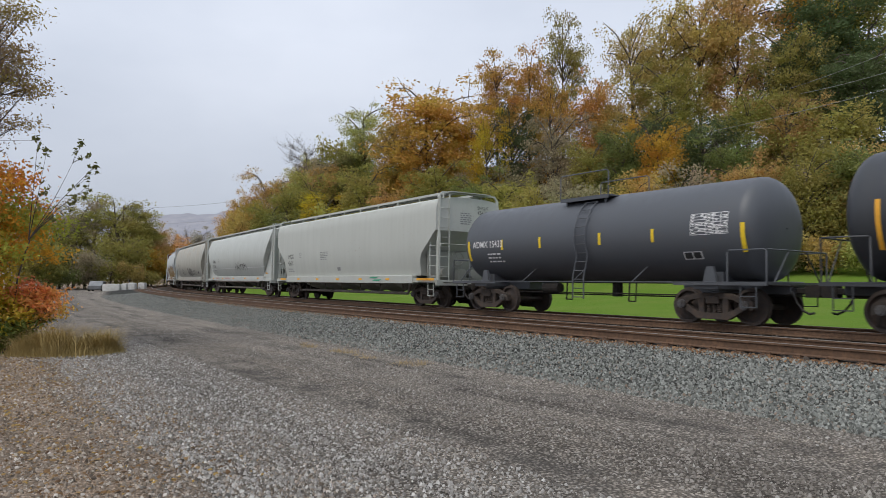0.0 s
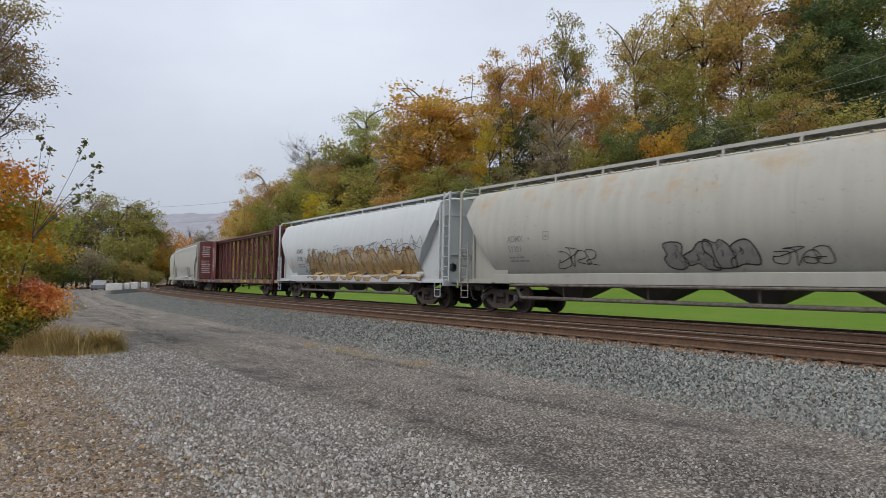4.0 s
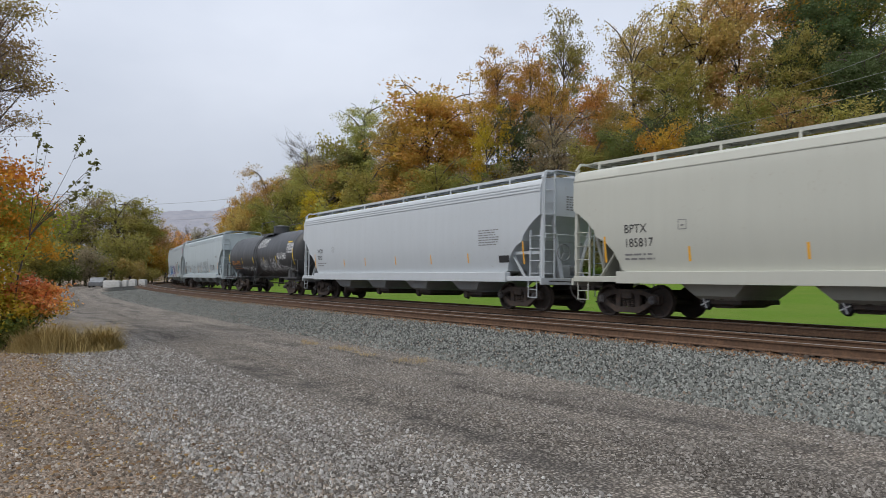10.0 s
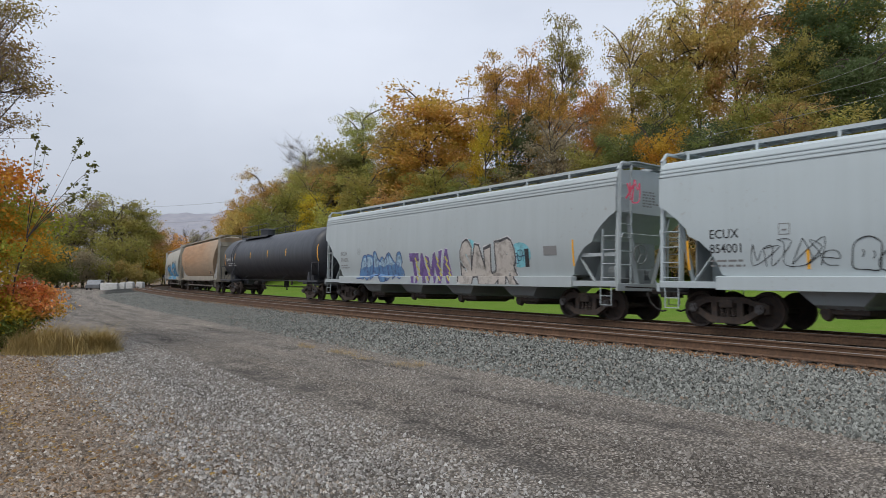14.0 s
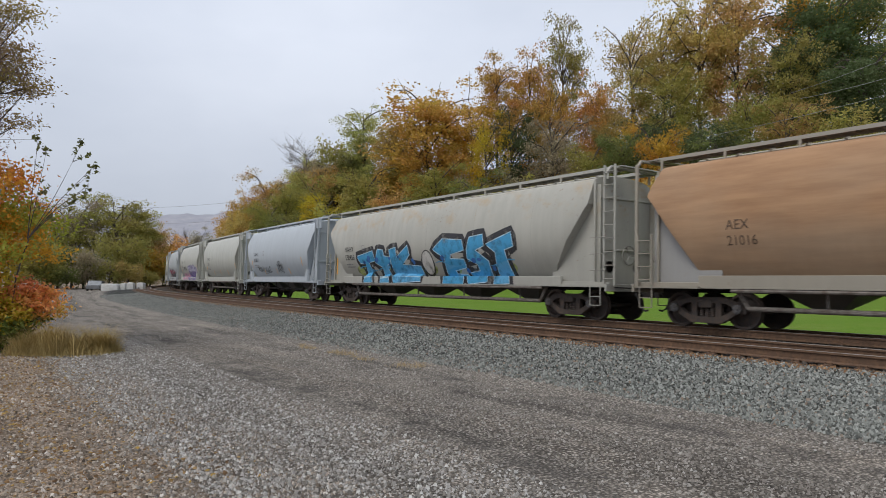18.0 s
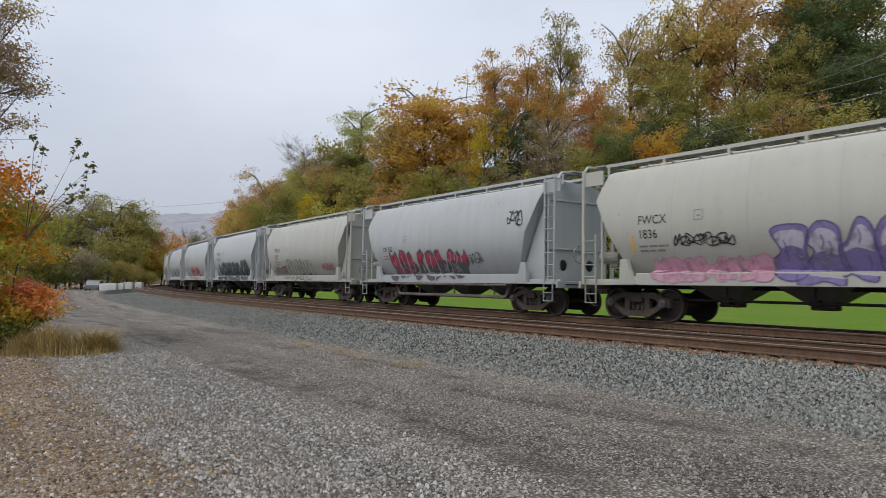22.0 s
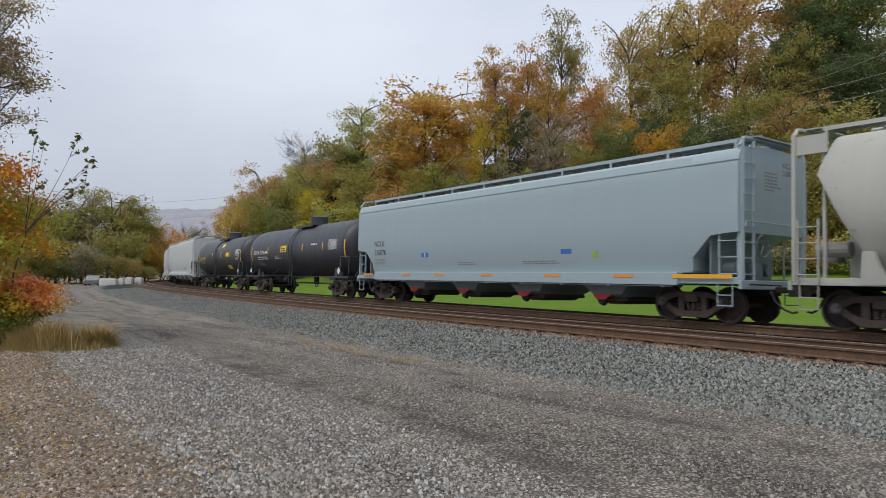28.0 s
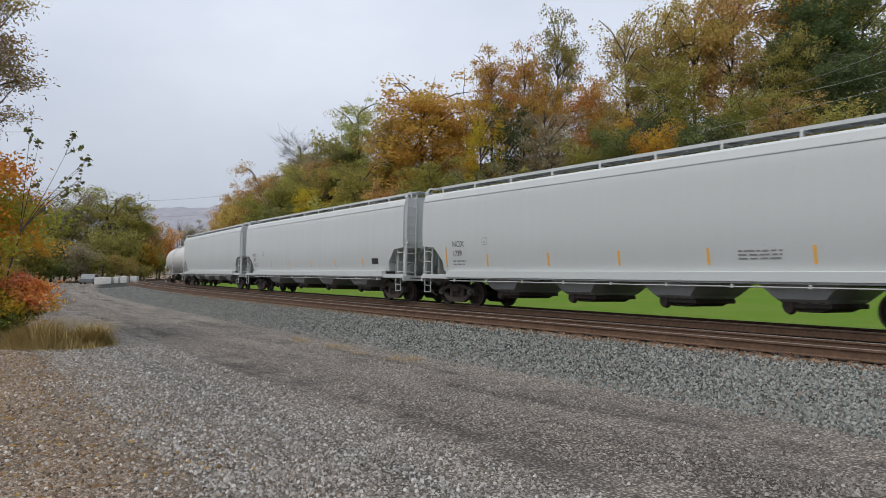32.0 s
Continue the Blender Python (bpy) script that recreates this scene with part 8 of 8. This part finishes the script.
    car, side, hb = pellet_car("clean bluish-white long hopper car with yellow stripes", 137.70, 158.40, (0.55, 0.57, 0.60), 0.2)
    marks(car, side, hb, "NCIX", "7383", BLACK, 1.5, 2.32, 0.22)
    stripes(car, side, [-8.85, 8.0], 1.55, 0.75)
    stripes(car, side, [-5.4, -3.2, -0.4, 2.4, 4.9], 1.62, 0.36)
    bars(car, side, hb - 4.4, 2.75, 1.3, 7, GREYMARK, 0.035, 0.085, 10)
    patch(car, side, 6.7, 7.25, 1.62, 1.86, BLACK, "placard", "black placard")
    # black tank with white tags
    s0, length = seat(158.40, 174.40)
    car, side, hb = tank("black tank car covered in white graffiti tags", s0, length, 1.46, 2.53, (0.028, 0.030, 0.034), 0.45, 3, walk_w=1.25, rail=True, rung_x=-0.25, ladder_x=0.45)
    write(car, side, "UTLX 647828", -hb + 0.66, 1.93, 0.29, ORANGE, 0.86)
    bars(car, side, -hb + 0.9, 1.76, 2.0, 2, ORANGE, 0.035, 0.1, 12)
    stripes(car, side, [-hb + 0.0, 5.8], 1.8, 0.9, SIGN_YELLOW, 0.06)
    stripes(car, side, [-4.6, -2.0, 0.3, 2.75], 1.95, 0.42, SIGN_YELLOW, 0.05)
    white = (0.80, 0.82, 0.82)
    spiky(car, side, -5.0, -3.75, 1.52, 1.85, 4, white, 31, 0.035)
    spiky(car, side, -3.55, -2.2, 1.46, 1.82, 4, white, 37, 0.035)
    spiky(car, side, -0.75, 1.05, 1.36, 2.18, 5, white, 32, 0.06)
    spiky(car, side, 1.4, 3.2, 1.34, 2.16, 5, white, 33, 0.06)
    graffiti(car, side, -1.0, 0.7, 3.0, 3.55, 4, line=white, seed=34, thick=0.04)
    spiky(car, side, 3.0, 4.6, 2.12, 2.5, 5, white, 35, 0.045)
    spiky(car, side, 3.3, 5.5, 1.4, 1.75, 7, white, 36, 0.035)
    table(car, side, 4.75, 5.85, 2.5, 3.05, 6, 13)
    bars(car, side, 4.75, 3.12, 0.9, 1, SIGN_YELLOW, 0.07, 0.1, 14)
    # grey-blue pellet hoppers with outline and coloured graffiti
    car, side, hb = pellet_car("grey-blue long hopper car with black outline graffiti", 174.40, 193.95, (0.47, 0.520, 0.545), 0.3)
    marks(car, side, hb, "ECUX", "854001", BLACK, 1.75, 2.22, 0.23)
    stripes(car, side, [-8.6, 7.0], 1.45, 0.75)
    stripes(car, side, [-5.6, -1.6, 0.2, 3.5], 1.45, 0.45)
    graffiti(car, side, -1.8, 0.4, 1.38, 2.25, 4, seed=41, thick=0.028, sill=False)
    graffiti(car, side, 0.9, 3.2, 1.38, 2.4, 4, seed=42, thick=0.028, sill=False)
    graffiti(car, side, -4.7, -3.0, 1.38, 2.05, 2, seed=43, thick=0.028, sill=False)
    tag(car, side, -6.9, -5.0, 1.5, 2.1, 4, seed=44, thick=0.022)
    tag(car, side, 4.1, 5.7, 1.6, 2.05, 5, seed=45, thick=0.028)
    bars(car, side, hb - 3.6, 2.65, 0.9, 2, GREYMARK, 0.035, 0.09, 15)
    car, side, hb = pellet_car("grey-blue long hopper car with blue, violet and teal graffiti", 193.95, 214.50, (0.42, 0.455, 0.470), 0.4)
    marks(car, side, hb, "ECUX", "854076", GREYMARK, 1.1, 2.3, 0.2)
    graffiti(car, side, -6.6, -2.8, 1.33, 2.35, 4, fill=(0.10, 0.22, 0.42), accent=(0.35, 0.50, 0.62), line=(0.06, 0.08, 0.20), seed=51)
    sprayed_word(car, side, "TAWA", -2.1, 0.8, 1.06, 2.20, [(0.11, spray(0.66, 0.66, 0.68), 0.004, "spray_rim"), (0.085, spray(0.15, 0.085, 0.27), 0.007, "spray_fill")])
    for x in (-1.75, -1.0, -0.2, 0.4):
        v, f = ribbon(np.array([(x, 2.05), (x + 0.16, 1.86), (x + 0.05, 1.78), (x + 0.28, 1.50), (x + 0.18, 1.44), (x + 0.42, 1.12)]), 0.085)
        part("spray_accent", on_side(side, v, f, 0.011), spray(0.60, 0.56, 0.10), car, "yellow lightning stroke")
    oval(car, side, 1.9, 2.35, 0.5, 0.30, (0.20, 0.55, 0.62), 0.002, "spray_patch")
    oval(car, side, 4.75, 2.0, 0.55, 0.42, (0.20, 0.52, 0.60), 0.002, "spray_patch")
    sprayed_word(car, side, "SAUR", 1.5, 4.55, 1.08, 2.36, [(0.19, spray(0.62, 0.62, 0.62), 0.004, "spray_rim"), (0.165, spray(0.06, 0.06, 0.065), 0.007, "spray_halo"), (0.10, spray(0.50, 0.46, 0.42), 0.010, "spray_fill")])
    tag(car, side, 4.5, 5.0, 1.75, 2.15, 2, (0.03, 0.08, 0.14), 55, 0.035)
    patch(car, side, 5.0, 5.2, 1.6, 2.2, BLACK, "placard", "black stroke")
    patch(car, side, 5.9, 6.5, 1.95, 2.25, GREYMARK, "placard", "white-edged placard")
    stripes(car, side, [7.2], 1.6, 0.8)
    tag(car, lambda z: 1.62, hb - 0.35, hb + 0.1, 3.3, 4.0, 2, (0.55, 0.06, 0.12), 54, 0.05)
    # black tank with a full railing
    s0, length = seat(214.50, 235.00)
    car, side, hb = tank("long glossy black tank car with a railed top walkway", s0, length, 1.52, 2.62, (0.020, 0.023, 0.030), 0.15, 4, walk_w=2.9, rail="full", ladder_x=-3.2, rung_x=-6.2)
    write(car, side, "TILX 501138", -hb + 0.75, 2.42, 0.26, WHITE, 0.92)
    bars(car, side, -hb + 1.2, 2.2, 2.0, 2, WHITE, 0.05, 0.12, 16)
    stripes(car, side, [-hb + 0.35, hb - 1.6], 2.1, 0.9, YELLOW, 0.06)
    stripes(car, side, [-7.1, -3.4, 0.2, 3.6], 2.5, 0.45, YELLOW, 0.05)
    # tan hopper and the one with blue lettering
    car, side, hb = flow_car("dusty tan round-sided hopper car with a brown dirt film", 235.00, 253.95, (0.36, 0.315, 0.255), 0.6, pipe=True, film=True, end_paint=(0.36, 0.355, 0.345))
    marks(car, side, hb, "AEX", "21016", spray(0.11, 0.07, 0.045), 2.15, 2.35, 0.23, small=False)
    patch(car, side, 4.58, 5.08, 1.50, 1.76, WHITE, "placard", "white-edged placard", 0.006)
    patch(car, side, 4.61, 5.05, 1.525, 1.735, BLACK, "placard", "black placard", 0.010)
    patch(car, side, 4.35, 4.52, 1.50, 1.78, ORANGE, "reflector", "worn orange reflector", 0.006)
    patch(car, lambda z: 1.27, hb - 1.68, hb - 1.56, 1.45, 2.35, YELLOW, "reflector", "yellow stripe on the end sheet", 0.0)
    car, side, hb = flow_car("cream hopper car with large blue graffiti outlined in black", 253.95, 273.75, (0.45, 0.425, 0.375), 0.75, pipe=True)
    marks(car, side, hb, "NAHX", "550458", BLACK, 1.95, 2.40, 0.23)
    patch(car, lambda z: 1.27, -hb + 0.62, -hb + 0.72, 1.45, 2.25, YELLOW, "reflector", "yellow stripe on the end sheet", 0.0)
    for x in (-6.0, -3.6, -0.4, 1.2, 4.4):
        oval(car, side, x, 1.62, 0.6, 0.24, (0.36, 0.40, 0.13), 0.002, "spray_patch")
    blown_letters(car, side, BLOCKS, -6.3, -0.9, 1.05, 2.60, (0.05, 0.33, 0.60), (0.025, 0.025, 0.03), (0.50, 0.68, 0.78))
    blown_letters(car, side, BLOCKS_2, 0.15, 5.0, 1.05, 2.85, (0.05, 0.33, 0.60), (0.025, 0.025, 0.03), (0.50, 0.68, 0.78))
    r = random.Random(64)
    for k in range(16):
        x = r.choice((r.uniform(-5.7, -1.3), r.uniform(0.5, 4.5)))
        oval(car, side, x, r.uniform(1.5, 2.3), r.uniform(0.06, 0.16), r.uniform(0.05, 0.12), (0.03, 0.14, 0.42), 0.0125, "spray_spot")
    oval(car, side, -0.36, 1.85, 0.46, 0.54, (0.03, 0.03, 0.03), 0.013)
    oval(car, side, -0.36, 1.87, 0.39, 0.47, (0.60, 0.58, 0.54), 0.016)
    # nine short hoppers
    car, side, hb = flow_car("bluish-grey short hopper car with a few black tags", 273.75, 287.75, (0.46, 0.485, 0.52), 0.35, "short", 3, outer=0.85)
    marks(car, side, hb, "NAHX", "323030", BLACK, 1.75, 2.55, 0.22)
    stripes(car, side, [-5.2, 3.6], 1.95, 0.45)
    stripes(car, side, [-0.9, 1.3, -3.1], 1.48, 0.35)
    tag(car, side, -4.2, -3.2, 1.65, 2.05, 4, seed=71)
    tag(car, side, -3.1, -1.8, 1.55, 1.95, 4, seed=72)
    tag(car, side, -0.6, 0.35, 1.6, 2.3, 4, seed=73)
    car, side, hb = flow_car("cream short hopper car with streaked sides", 287.75, 301.45, (0.49, 0.475, 0.425), 0.5, "short", 3, outer=0.85, pipe=True)
    marks(car, side, hb, "FWCX", "1838", BLACK, 1.75, 2.55, 0.23)
    stripes(car, side, [-4.85, hb - 2.2], 1.9, 0.45)
    stripes(car, side, [-2.8, -0.6, 1.6], 1.48, 0.4)
    car, side, hb = flow_car("cream short hopper car with violet and pink graffiti", 301.45, 315.05, (0.49, 0.47, 0.42), 0.5, "short", 3, outer=0.85)
    marks(car, side, hb, "FWCX", "1836", BLACK, 1.7, 2.55, 0.23)
    stripes(car, side, [-4.85, hb - 2.2], 1.9, 0.45)
    tag(car, side, -3.5, -1.9, 2.0, 2.35, 6, seed=74, thick=0.05)
    graffiti(car, side, -1.0, 3.6, 1.42, 2.45, 4, fill=(0.24, 0.19, 0.40), accent=(0.55, 0.52, 0.62), line=(0.12, 0.10, 0.25), seed=75)
    graffiti(car, side, -4.3, -1.0, 1.38, 1.75, 5, fill=(0.60, 0.34, 0.44), line=(0.50, 0.25, 0.34), seed=76, thick=0.02)
    car, side, hb = flow_car("grey short hopper car with black and crimson graffiti", 315.05, 328.85, (0.46, 0.47, 0.48), 0.55, "short", 3, outer=0.85, pipe=True)
    marks(car, side, hb, "", "321182", BLACK, 1.65, 2.55, 0.2)
    graffiti(car, side, -4.2, 1.2, 1.42, 2.35, 5, fill=(0.10, 0.10, 0.11), accent=(0.45, 0.05, 0.10), line=(0.42, 0.42, 0.43), seed=77, thick=0.05)
    tag(car, side, 1.3, 2.2, 1.7, 2.2, 3, seed=78)
    tag(car, side, -4.0, -2.6, 1.42, 1.65, 5, (0.45, 0.10, 0.16), 79, 0.05)
    tag(car, side, 3.7, 4.4, 3.0, 3.6, 3, seed=80, thick=0.05)
    car, side, hb = flow_car("cream short hopper car with a looping black outline tag", 328.85, 342.55, (0.47, 0.455, 0.41), 0.6, "short", 3, outer=0.85)
    marks(car, side, hb, "FWCX", "1813", BLACK, 1.7, 2.6, 0.23)
    graffiti(car, side, -3.2, 0.7, 1.42, 2.25, 5, line=(0.016, 0.013, 0.013), seed=81, thick=0.03)
    sprayed_word(car, side, "NOBIKES", -4.82, -3.05, 1.50, 1.85, [(0.10, spray(0.16, 0.05, 0.055), 0.014, "spray_line"), (0.035, spray(0.36, 0.31, 0.28), 0.017, "spray_fill")], 0.12)
    tag(car, side, 2.1, 3.5, 1.6, 2.0, 4, (0.42, 0.10, 0.12), 83, 0.04)
    stripes(car, side, [-hb + 1.9], 2.0, 0.4)
    car, side, hb = flow_car("grey short hopper car with black and pale green graffiti", 342.55, 356.25, (0.47, 0.48, 0.49), 0.5, "short", 3, outer=0.85)
    marks(car, side, hb, "NAHX", "321125", BLACK, 1.75, 2.78, 0.24)
    graffiti(car, side, -4.5, 3.2, 1.38, 2.25, 5, fill=(0.035, 0.05, 0.06), accent=(0.06, 0.10, 0.13), line=(0.36, 0.40, 0.34), seed=84, thick=0.035, halo=(0.05, 0.06, 0.07))
    stripes(car, side, [-hb + 1.95, hb - 2.3], 2.0, 0.4)
    stripes(car, side, [-2.4, 0.3, 2.6], 1.6, 0.35)
    for x in (-3.4, -0.9, 0.9, 1.9):
        v, f = ribbon(np.array([(x, 1.50), (x + 0.10, 1.72), (x + 0.30, 1.78), (x + 0.42, 2.02)]), 0.06)
        part("spray_accent", on_side(side, v, f, 0.016), spray(0.62, 0.60, 0.56) if x < 0.5 else spray(0.62, 0.50, 0.06), car, "pale spray stroke")
    car, side, hb = flow_car("grey short hopper car with small red and white graffiti", 356.25, 369.85, (0.47, 0.475, 0.475), 0.55, "short", 3, outer=0.85)
    marks(car, side, hb, "NAHX", "321109", BLACK, 1.55, 2.65, 0.22)
    graffiti(car, side, -2.9, 1.1, 1.42, 2.2, 5, fill=(0.45, 0.40, 0.40), accent=(0.50, 0.10, 0.08), line=(0.42, 0.07, 0.06), seed=85, thick=0.035)
    stripes(car, side, [-5.0, 3.4, 1.6], 1.6, 0.4)
    car, side, hb = flow_car("grey short hopper car with faint dark tags", 369.85, 383.85, (0.47, 0.48, 0.485), 0.5, "short", 3, outer=0.85)
    marks(car, side, hb, "NAHX", "", GREYMARK, 2.3, 2.6, 0.2)
    tag(car, side, -2.6, -0.8, 1.5, 2.0, 4, seed=86, thick=0.04)
    tag(car, side, 0.2, 2.4, 1.45, 2.2, 4, seed=87, thick=0.05)
    car, side, hb = flow_car("cream short hopper car with blue-grey lettering edged in red", 383.85, 397.60, (0.46, 0.45, 0.41), 0.55, "short", 3, outer=0.85)
    marks(car, side, hb, "FWCX", "1891", GREYMARK, 2.1, 2.6, 0.23)
    graffiti(car, side, -2.6, 2.4, 1.42, 2.45, 4, fill=(0.22, 0.26, 0.30), accent=(0.48, 0.52, 0.54), line=(0.06, 0.07, 0.09), seed=88, thick=0.05, halo=(0.50, 0.10, 0.12))
    # blue-grey pellet hopper
    car, side, hb = pellet_car("clean pale blue-grey long hopper car with an orange-dashed sill", 397.60, 418.15, (0.34, 0.41, 0.445), 0.15, ribs=(4.02,), snug=True, red_gates=True)
    marks(car, side, hb, "NCLX", "210078", BLACK, 1.1, 2.42, 0.25, boxed=False)
    patch(car, side, 3.0, 3.45, 1.85, 2.0, BLUE, "placard", "small blue placard")
    patch(car, side, -4.85, -4.35, 1.88, 2.06, BLUE, "placard", "small blue and white placard")
    patch(car, side, -4.64, -4.56, 1.90, 2.04, WHITE, "placard", "", 0.010)
    bars(car, side, -2.4, 1.62, 1.3, 2, GREYMARK, 0.03, 0.07, 91)
    bars(car, side, 1.2, 1.62, 1.9, 2, GREYMARK, 0.03, 0.07, 92)
    patch(car, side, 4.3, 4.5, 1.72, 1.90, spray(0.35, 0.55, 0.08), "placard", "small green label")
    for d, w in ((0.2, 0.9), (3.6, 0.6), (6.0, 0.6), (8.9, 0.6), (12.1, 0.7), (14.9, 0.7)):
        patch(car, lambda z: 1.645, -hb + d, -hb + d + w, 1.14, 1.225, ORANGE, "reflector", "orange sill dash", 0.004, 1)
    patch(car, lambda z: 1.645, hb - 2.6, hb - 0.9, 1.13, 1.235, YELLOW, "reflector", "long orange sill dash", 0.005, 1)
    # two black tanks
    s0, length = seat(418.15, 435.20)
    car, side, hb = tank("black tank car with yellow stripes and a yellow sign", s0, length, 1.50, 2.55, (0.026, 0.029, 0.035), 0.2, 5, walk_w=1.3, rail=True, rung_x=0.45, ladder_x=0.9)
    write(car, side, "GBRX 709644", -hb + 0.10, 2.42, 0.25, WHITE, 1.32)
    bars(car, side, -hb + 0.95, 2.22, 1.9, 2, WHITE, 0.045, 0.12, 17)
    bars(car, side, -hb + 0.85, 1.92, 1.2, 4, GREYMARK, 0.03, 0.075, 27)
    bars(car, side, -hb + 4.1, 2.25, 1.1, 3, WHITE, 0.025, 0.07, 28)
    stripes(car, side, [-hb - 0.30, 6.3], 2.0, 0.9, YELLOW, 0.06)
    stripes(car, side, [-4.9, -2.65, 0.8, 3.6], 2.45, 0.4, YELLOW, 0.05)
    patch(car, side, -2.50, -1.70, 2.47, 2.85, SIGN_YELLOW, "sign", "yellow sign with black print")
    bars(car, side, -2.45, 2.65, 0.7, 2, BLACK, 0.08, 0.13, 18).data.transform(Matrix.Translation((0, -0.004, 0)))
    table(car, side, 4.35, 5.4, 2.45, 2.95, 6, 19)
    bars(car, side, 2.0, 2.75, 0.9, 1, WHITE, 0.07, 0.1, 23)
    diamond(car, side, 5.6, 1.35, 0.19)
    diamond(car, side, -hb - 0.45, 1.40, 0.17)
    s0, length = seat(435.20, 451.70)
    car, side, hb = tank("black tank car with yellow letters and yellow signs", s0, length, 1.48, 2.52, (0.024, 0.027, 0.032), 0.25, 6, walk_w=1.3, rail=True, rung_x=-0.25)
    for x0, x1, z0, z1 in ((-2.3, -1.5, 2.3, 3.75), (-1.2, -0.4, 2.7, 3.8), (0.15, 0.7, 2.6, 3.8), (-3.2, -3.0, 2.6, 3.6)):
        patch(car, side, x0, x1, z0, z1, DUST, "dust_streak", "pale dust run down from the dome", 0.004, 8)
    write(car, side, "UTLX 679553", -hb + 0.5, 2.28, 0.27, SIGN_YELLOW, 0.86)
    bars(car, side, -hb + 0.9, 2.05, 1.4, 1, SIGN_YELLOW, 0.06, 0.1, 20)
    bars(car, side, -hb + 0.9, 1.85, 1.9, 2, GREYMARK, 0.05, 0.12, 21)
    stripes(car, side, [-hb - 0.05, 5.9], 2.0, 0.9, SIGN_YELLOW, 0.06)
    stripes(car, side, [-5.2, -2.8, 0.1, 3.0], 2.4, 0.42, SIGN_YELLOW, 0.05)
    patch(car, side, 1.65, 2.6, 2.45, 2.75, SIGN_YELLOW, "sign", "yellow sign")
    patch(car, side, 1.75, 2.8, 1.55, 1.82, SIGN_YELLOW, "sign", "yellow sign")
    patch(car, side, -0.25, 0.5, 3.2, 3.45, SIGN_YELLOW, "sign", "yellow sign")
    table(car, side, 4.5, 5.55, 2.35, 2.9, 6, 24)
    bars(car, side, 4.5, 2.25, 0.8, 2, SIGN_YELLOW, 0.04, 0.07, 25)
    diamond(car, side, 5.3, 1.4, 0.19)
    # white pellet hoppers at the rear
    car, side, hb = pellet_car("clean white long hopper car with amber stripes", 451.70, 472.20, (0.56, 0.565, 0.56), 0.15, ribs=(4.02,), snug=True)
    marks(car, side, hb, "NCIX", "1739", BLACK, 1.45, 2.18, 0.22)
    stripes(car, side, [-9.3, hb - 2.1], 1.45, 0.75)
    stripes(car, side, [-6.9, -3.9, -1.1, 1.7, 4.3], 1.45, 0.42)
    bars(car, side, 2.5, 1.75, 1.1, 3, GREYMARK, 0.04, 0.09, 22)
    car, side, hb = pellet_car("clean white long hopper car with thin stripes", 472.20, 494.00, (0.57, 0.575, 0.57), 0.18, ribs=(4.02,), snug=True)
    marks(car, side, hb, "NCIX", "1783", BLACK, 1.2, 2.2, 0.2)
    stripes(car, side, [-6.0, -3.0, 0.0, 3.0, 6.0], 1.5, 0.38)
    patch(car, side, hb - 3.6, hb - 3.0, 1.6, 1.85, BLACK, "placard", "black placard")
    car, side, hb = pellet_car("white long hopper car far back in the train", 494.00, 515.20, (0.57, 0.575, 0.57), 0.2, ribs=(4.02,), snug=True)
    s0, length = seat(515.20, 532.20)
    tank("grey-white tank car at the end of the visible train", s0, length, 1.46, 2.5, (0.45, 0.45, 0.43), 0.4, 7)


consist()


# ---- what moves ----
def travelled(t):
    """Metres that the train has gone after t seconds."""
    u = t / 16.0 - 1.0
    return 16.0 * sum(v * (u ** (i + 1) - (-1) ** (i + 1)) / (i + 1) for i, v in enumerate((14.841, -0.155, -0.203, 0.602)))


def car_pose(s, half):
    """Pose of a railcar whose trucks stand half a base before and behind s."""
    ax, ay, _ = along(s - half)
    bx, by, _ = along(s + half)
    yaw = math.atan2(ay - by, ax - bx)
    return Matrix.Translation(((ax + bx) / 2, (ay + by) / 2, RAIL_Z)) @ Matrix.Rotation(yaw, 4, "Z") @ Matrix.Rotation(-CANT, 4, "X")


def motions():
    times = [0.5 * i for i in range(65)]
    for car, s0, half, wheelsets in TRAIN:
        walk(car, [(t, car_pose(s0 - travelled(t), half)) for t in times])
        # the wheels turn while the car is near
        near = [i for i in range(0, 961) if -30 < s0 - travelled(i / 30) < 26]
        if not near:
            continue
        first = near[0]
        for wheels in wheelsets:
            home = wheels.matrix_basis.copy()
            rows = []
            for i in ([0] if first > 0 else []) + near + ([960] if near[-1] < 960 else []):
                j = min(max(i, first), near[-1])
                turn = (travelled(j / 30) - travelled(first / 30)) / 0.457
                rows.append((i / 30, home @ Matrix.Rotation(turn, 4, "Y")))
            walk(wheels, rows)


motions()
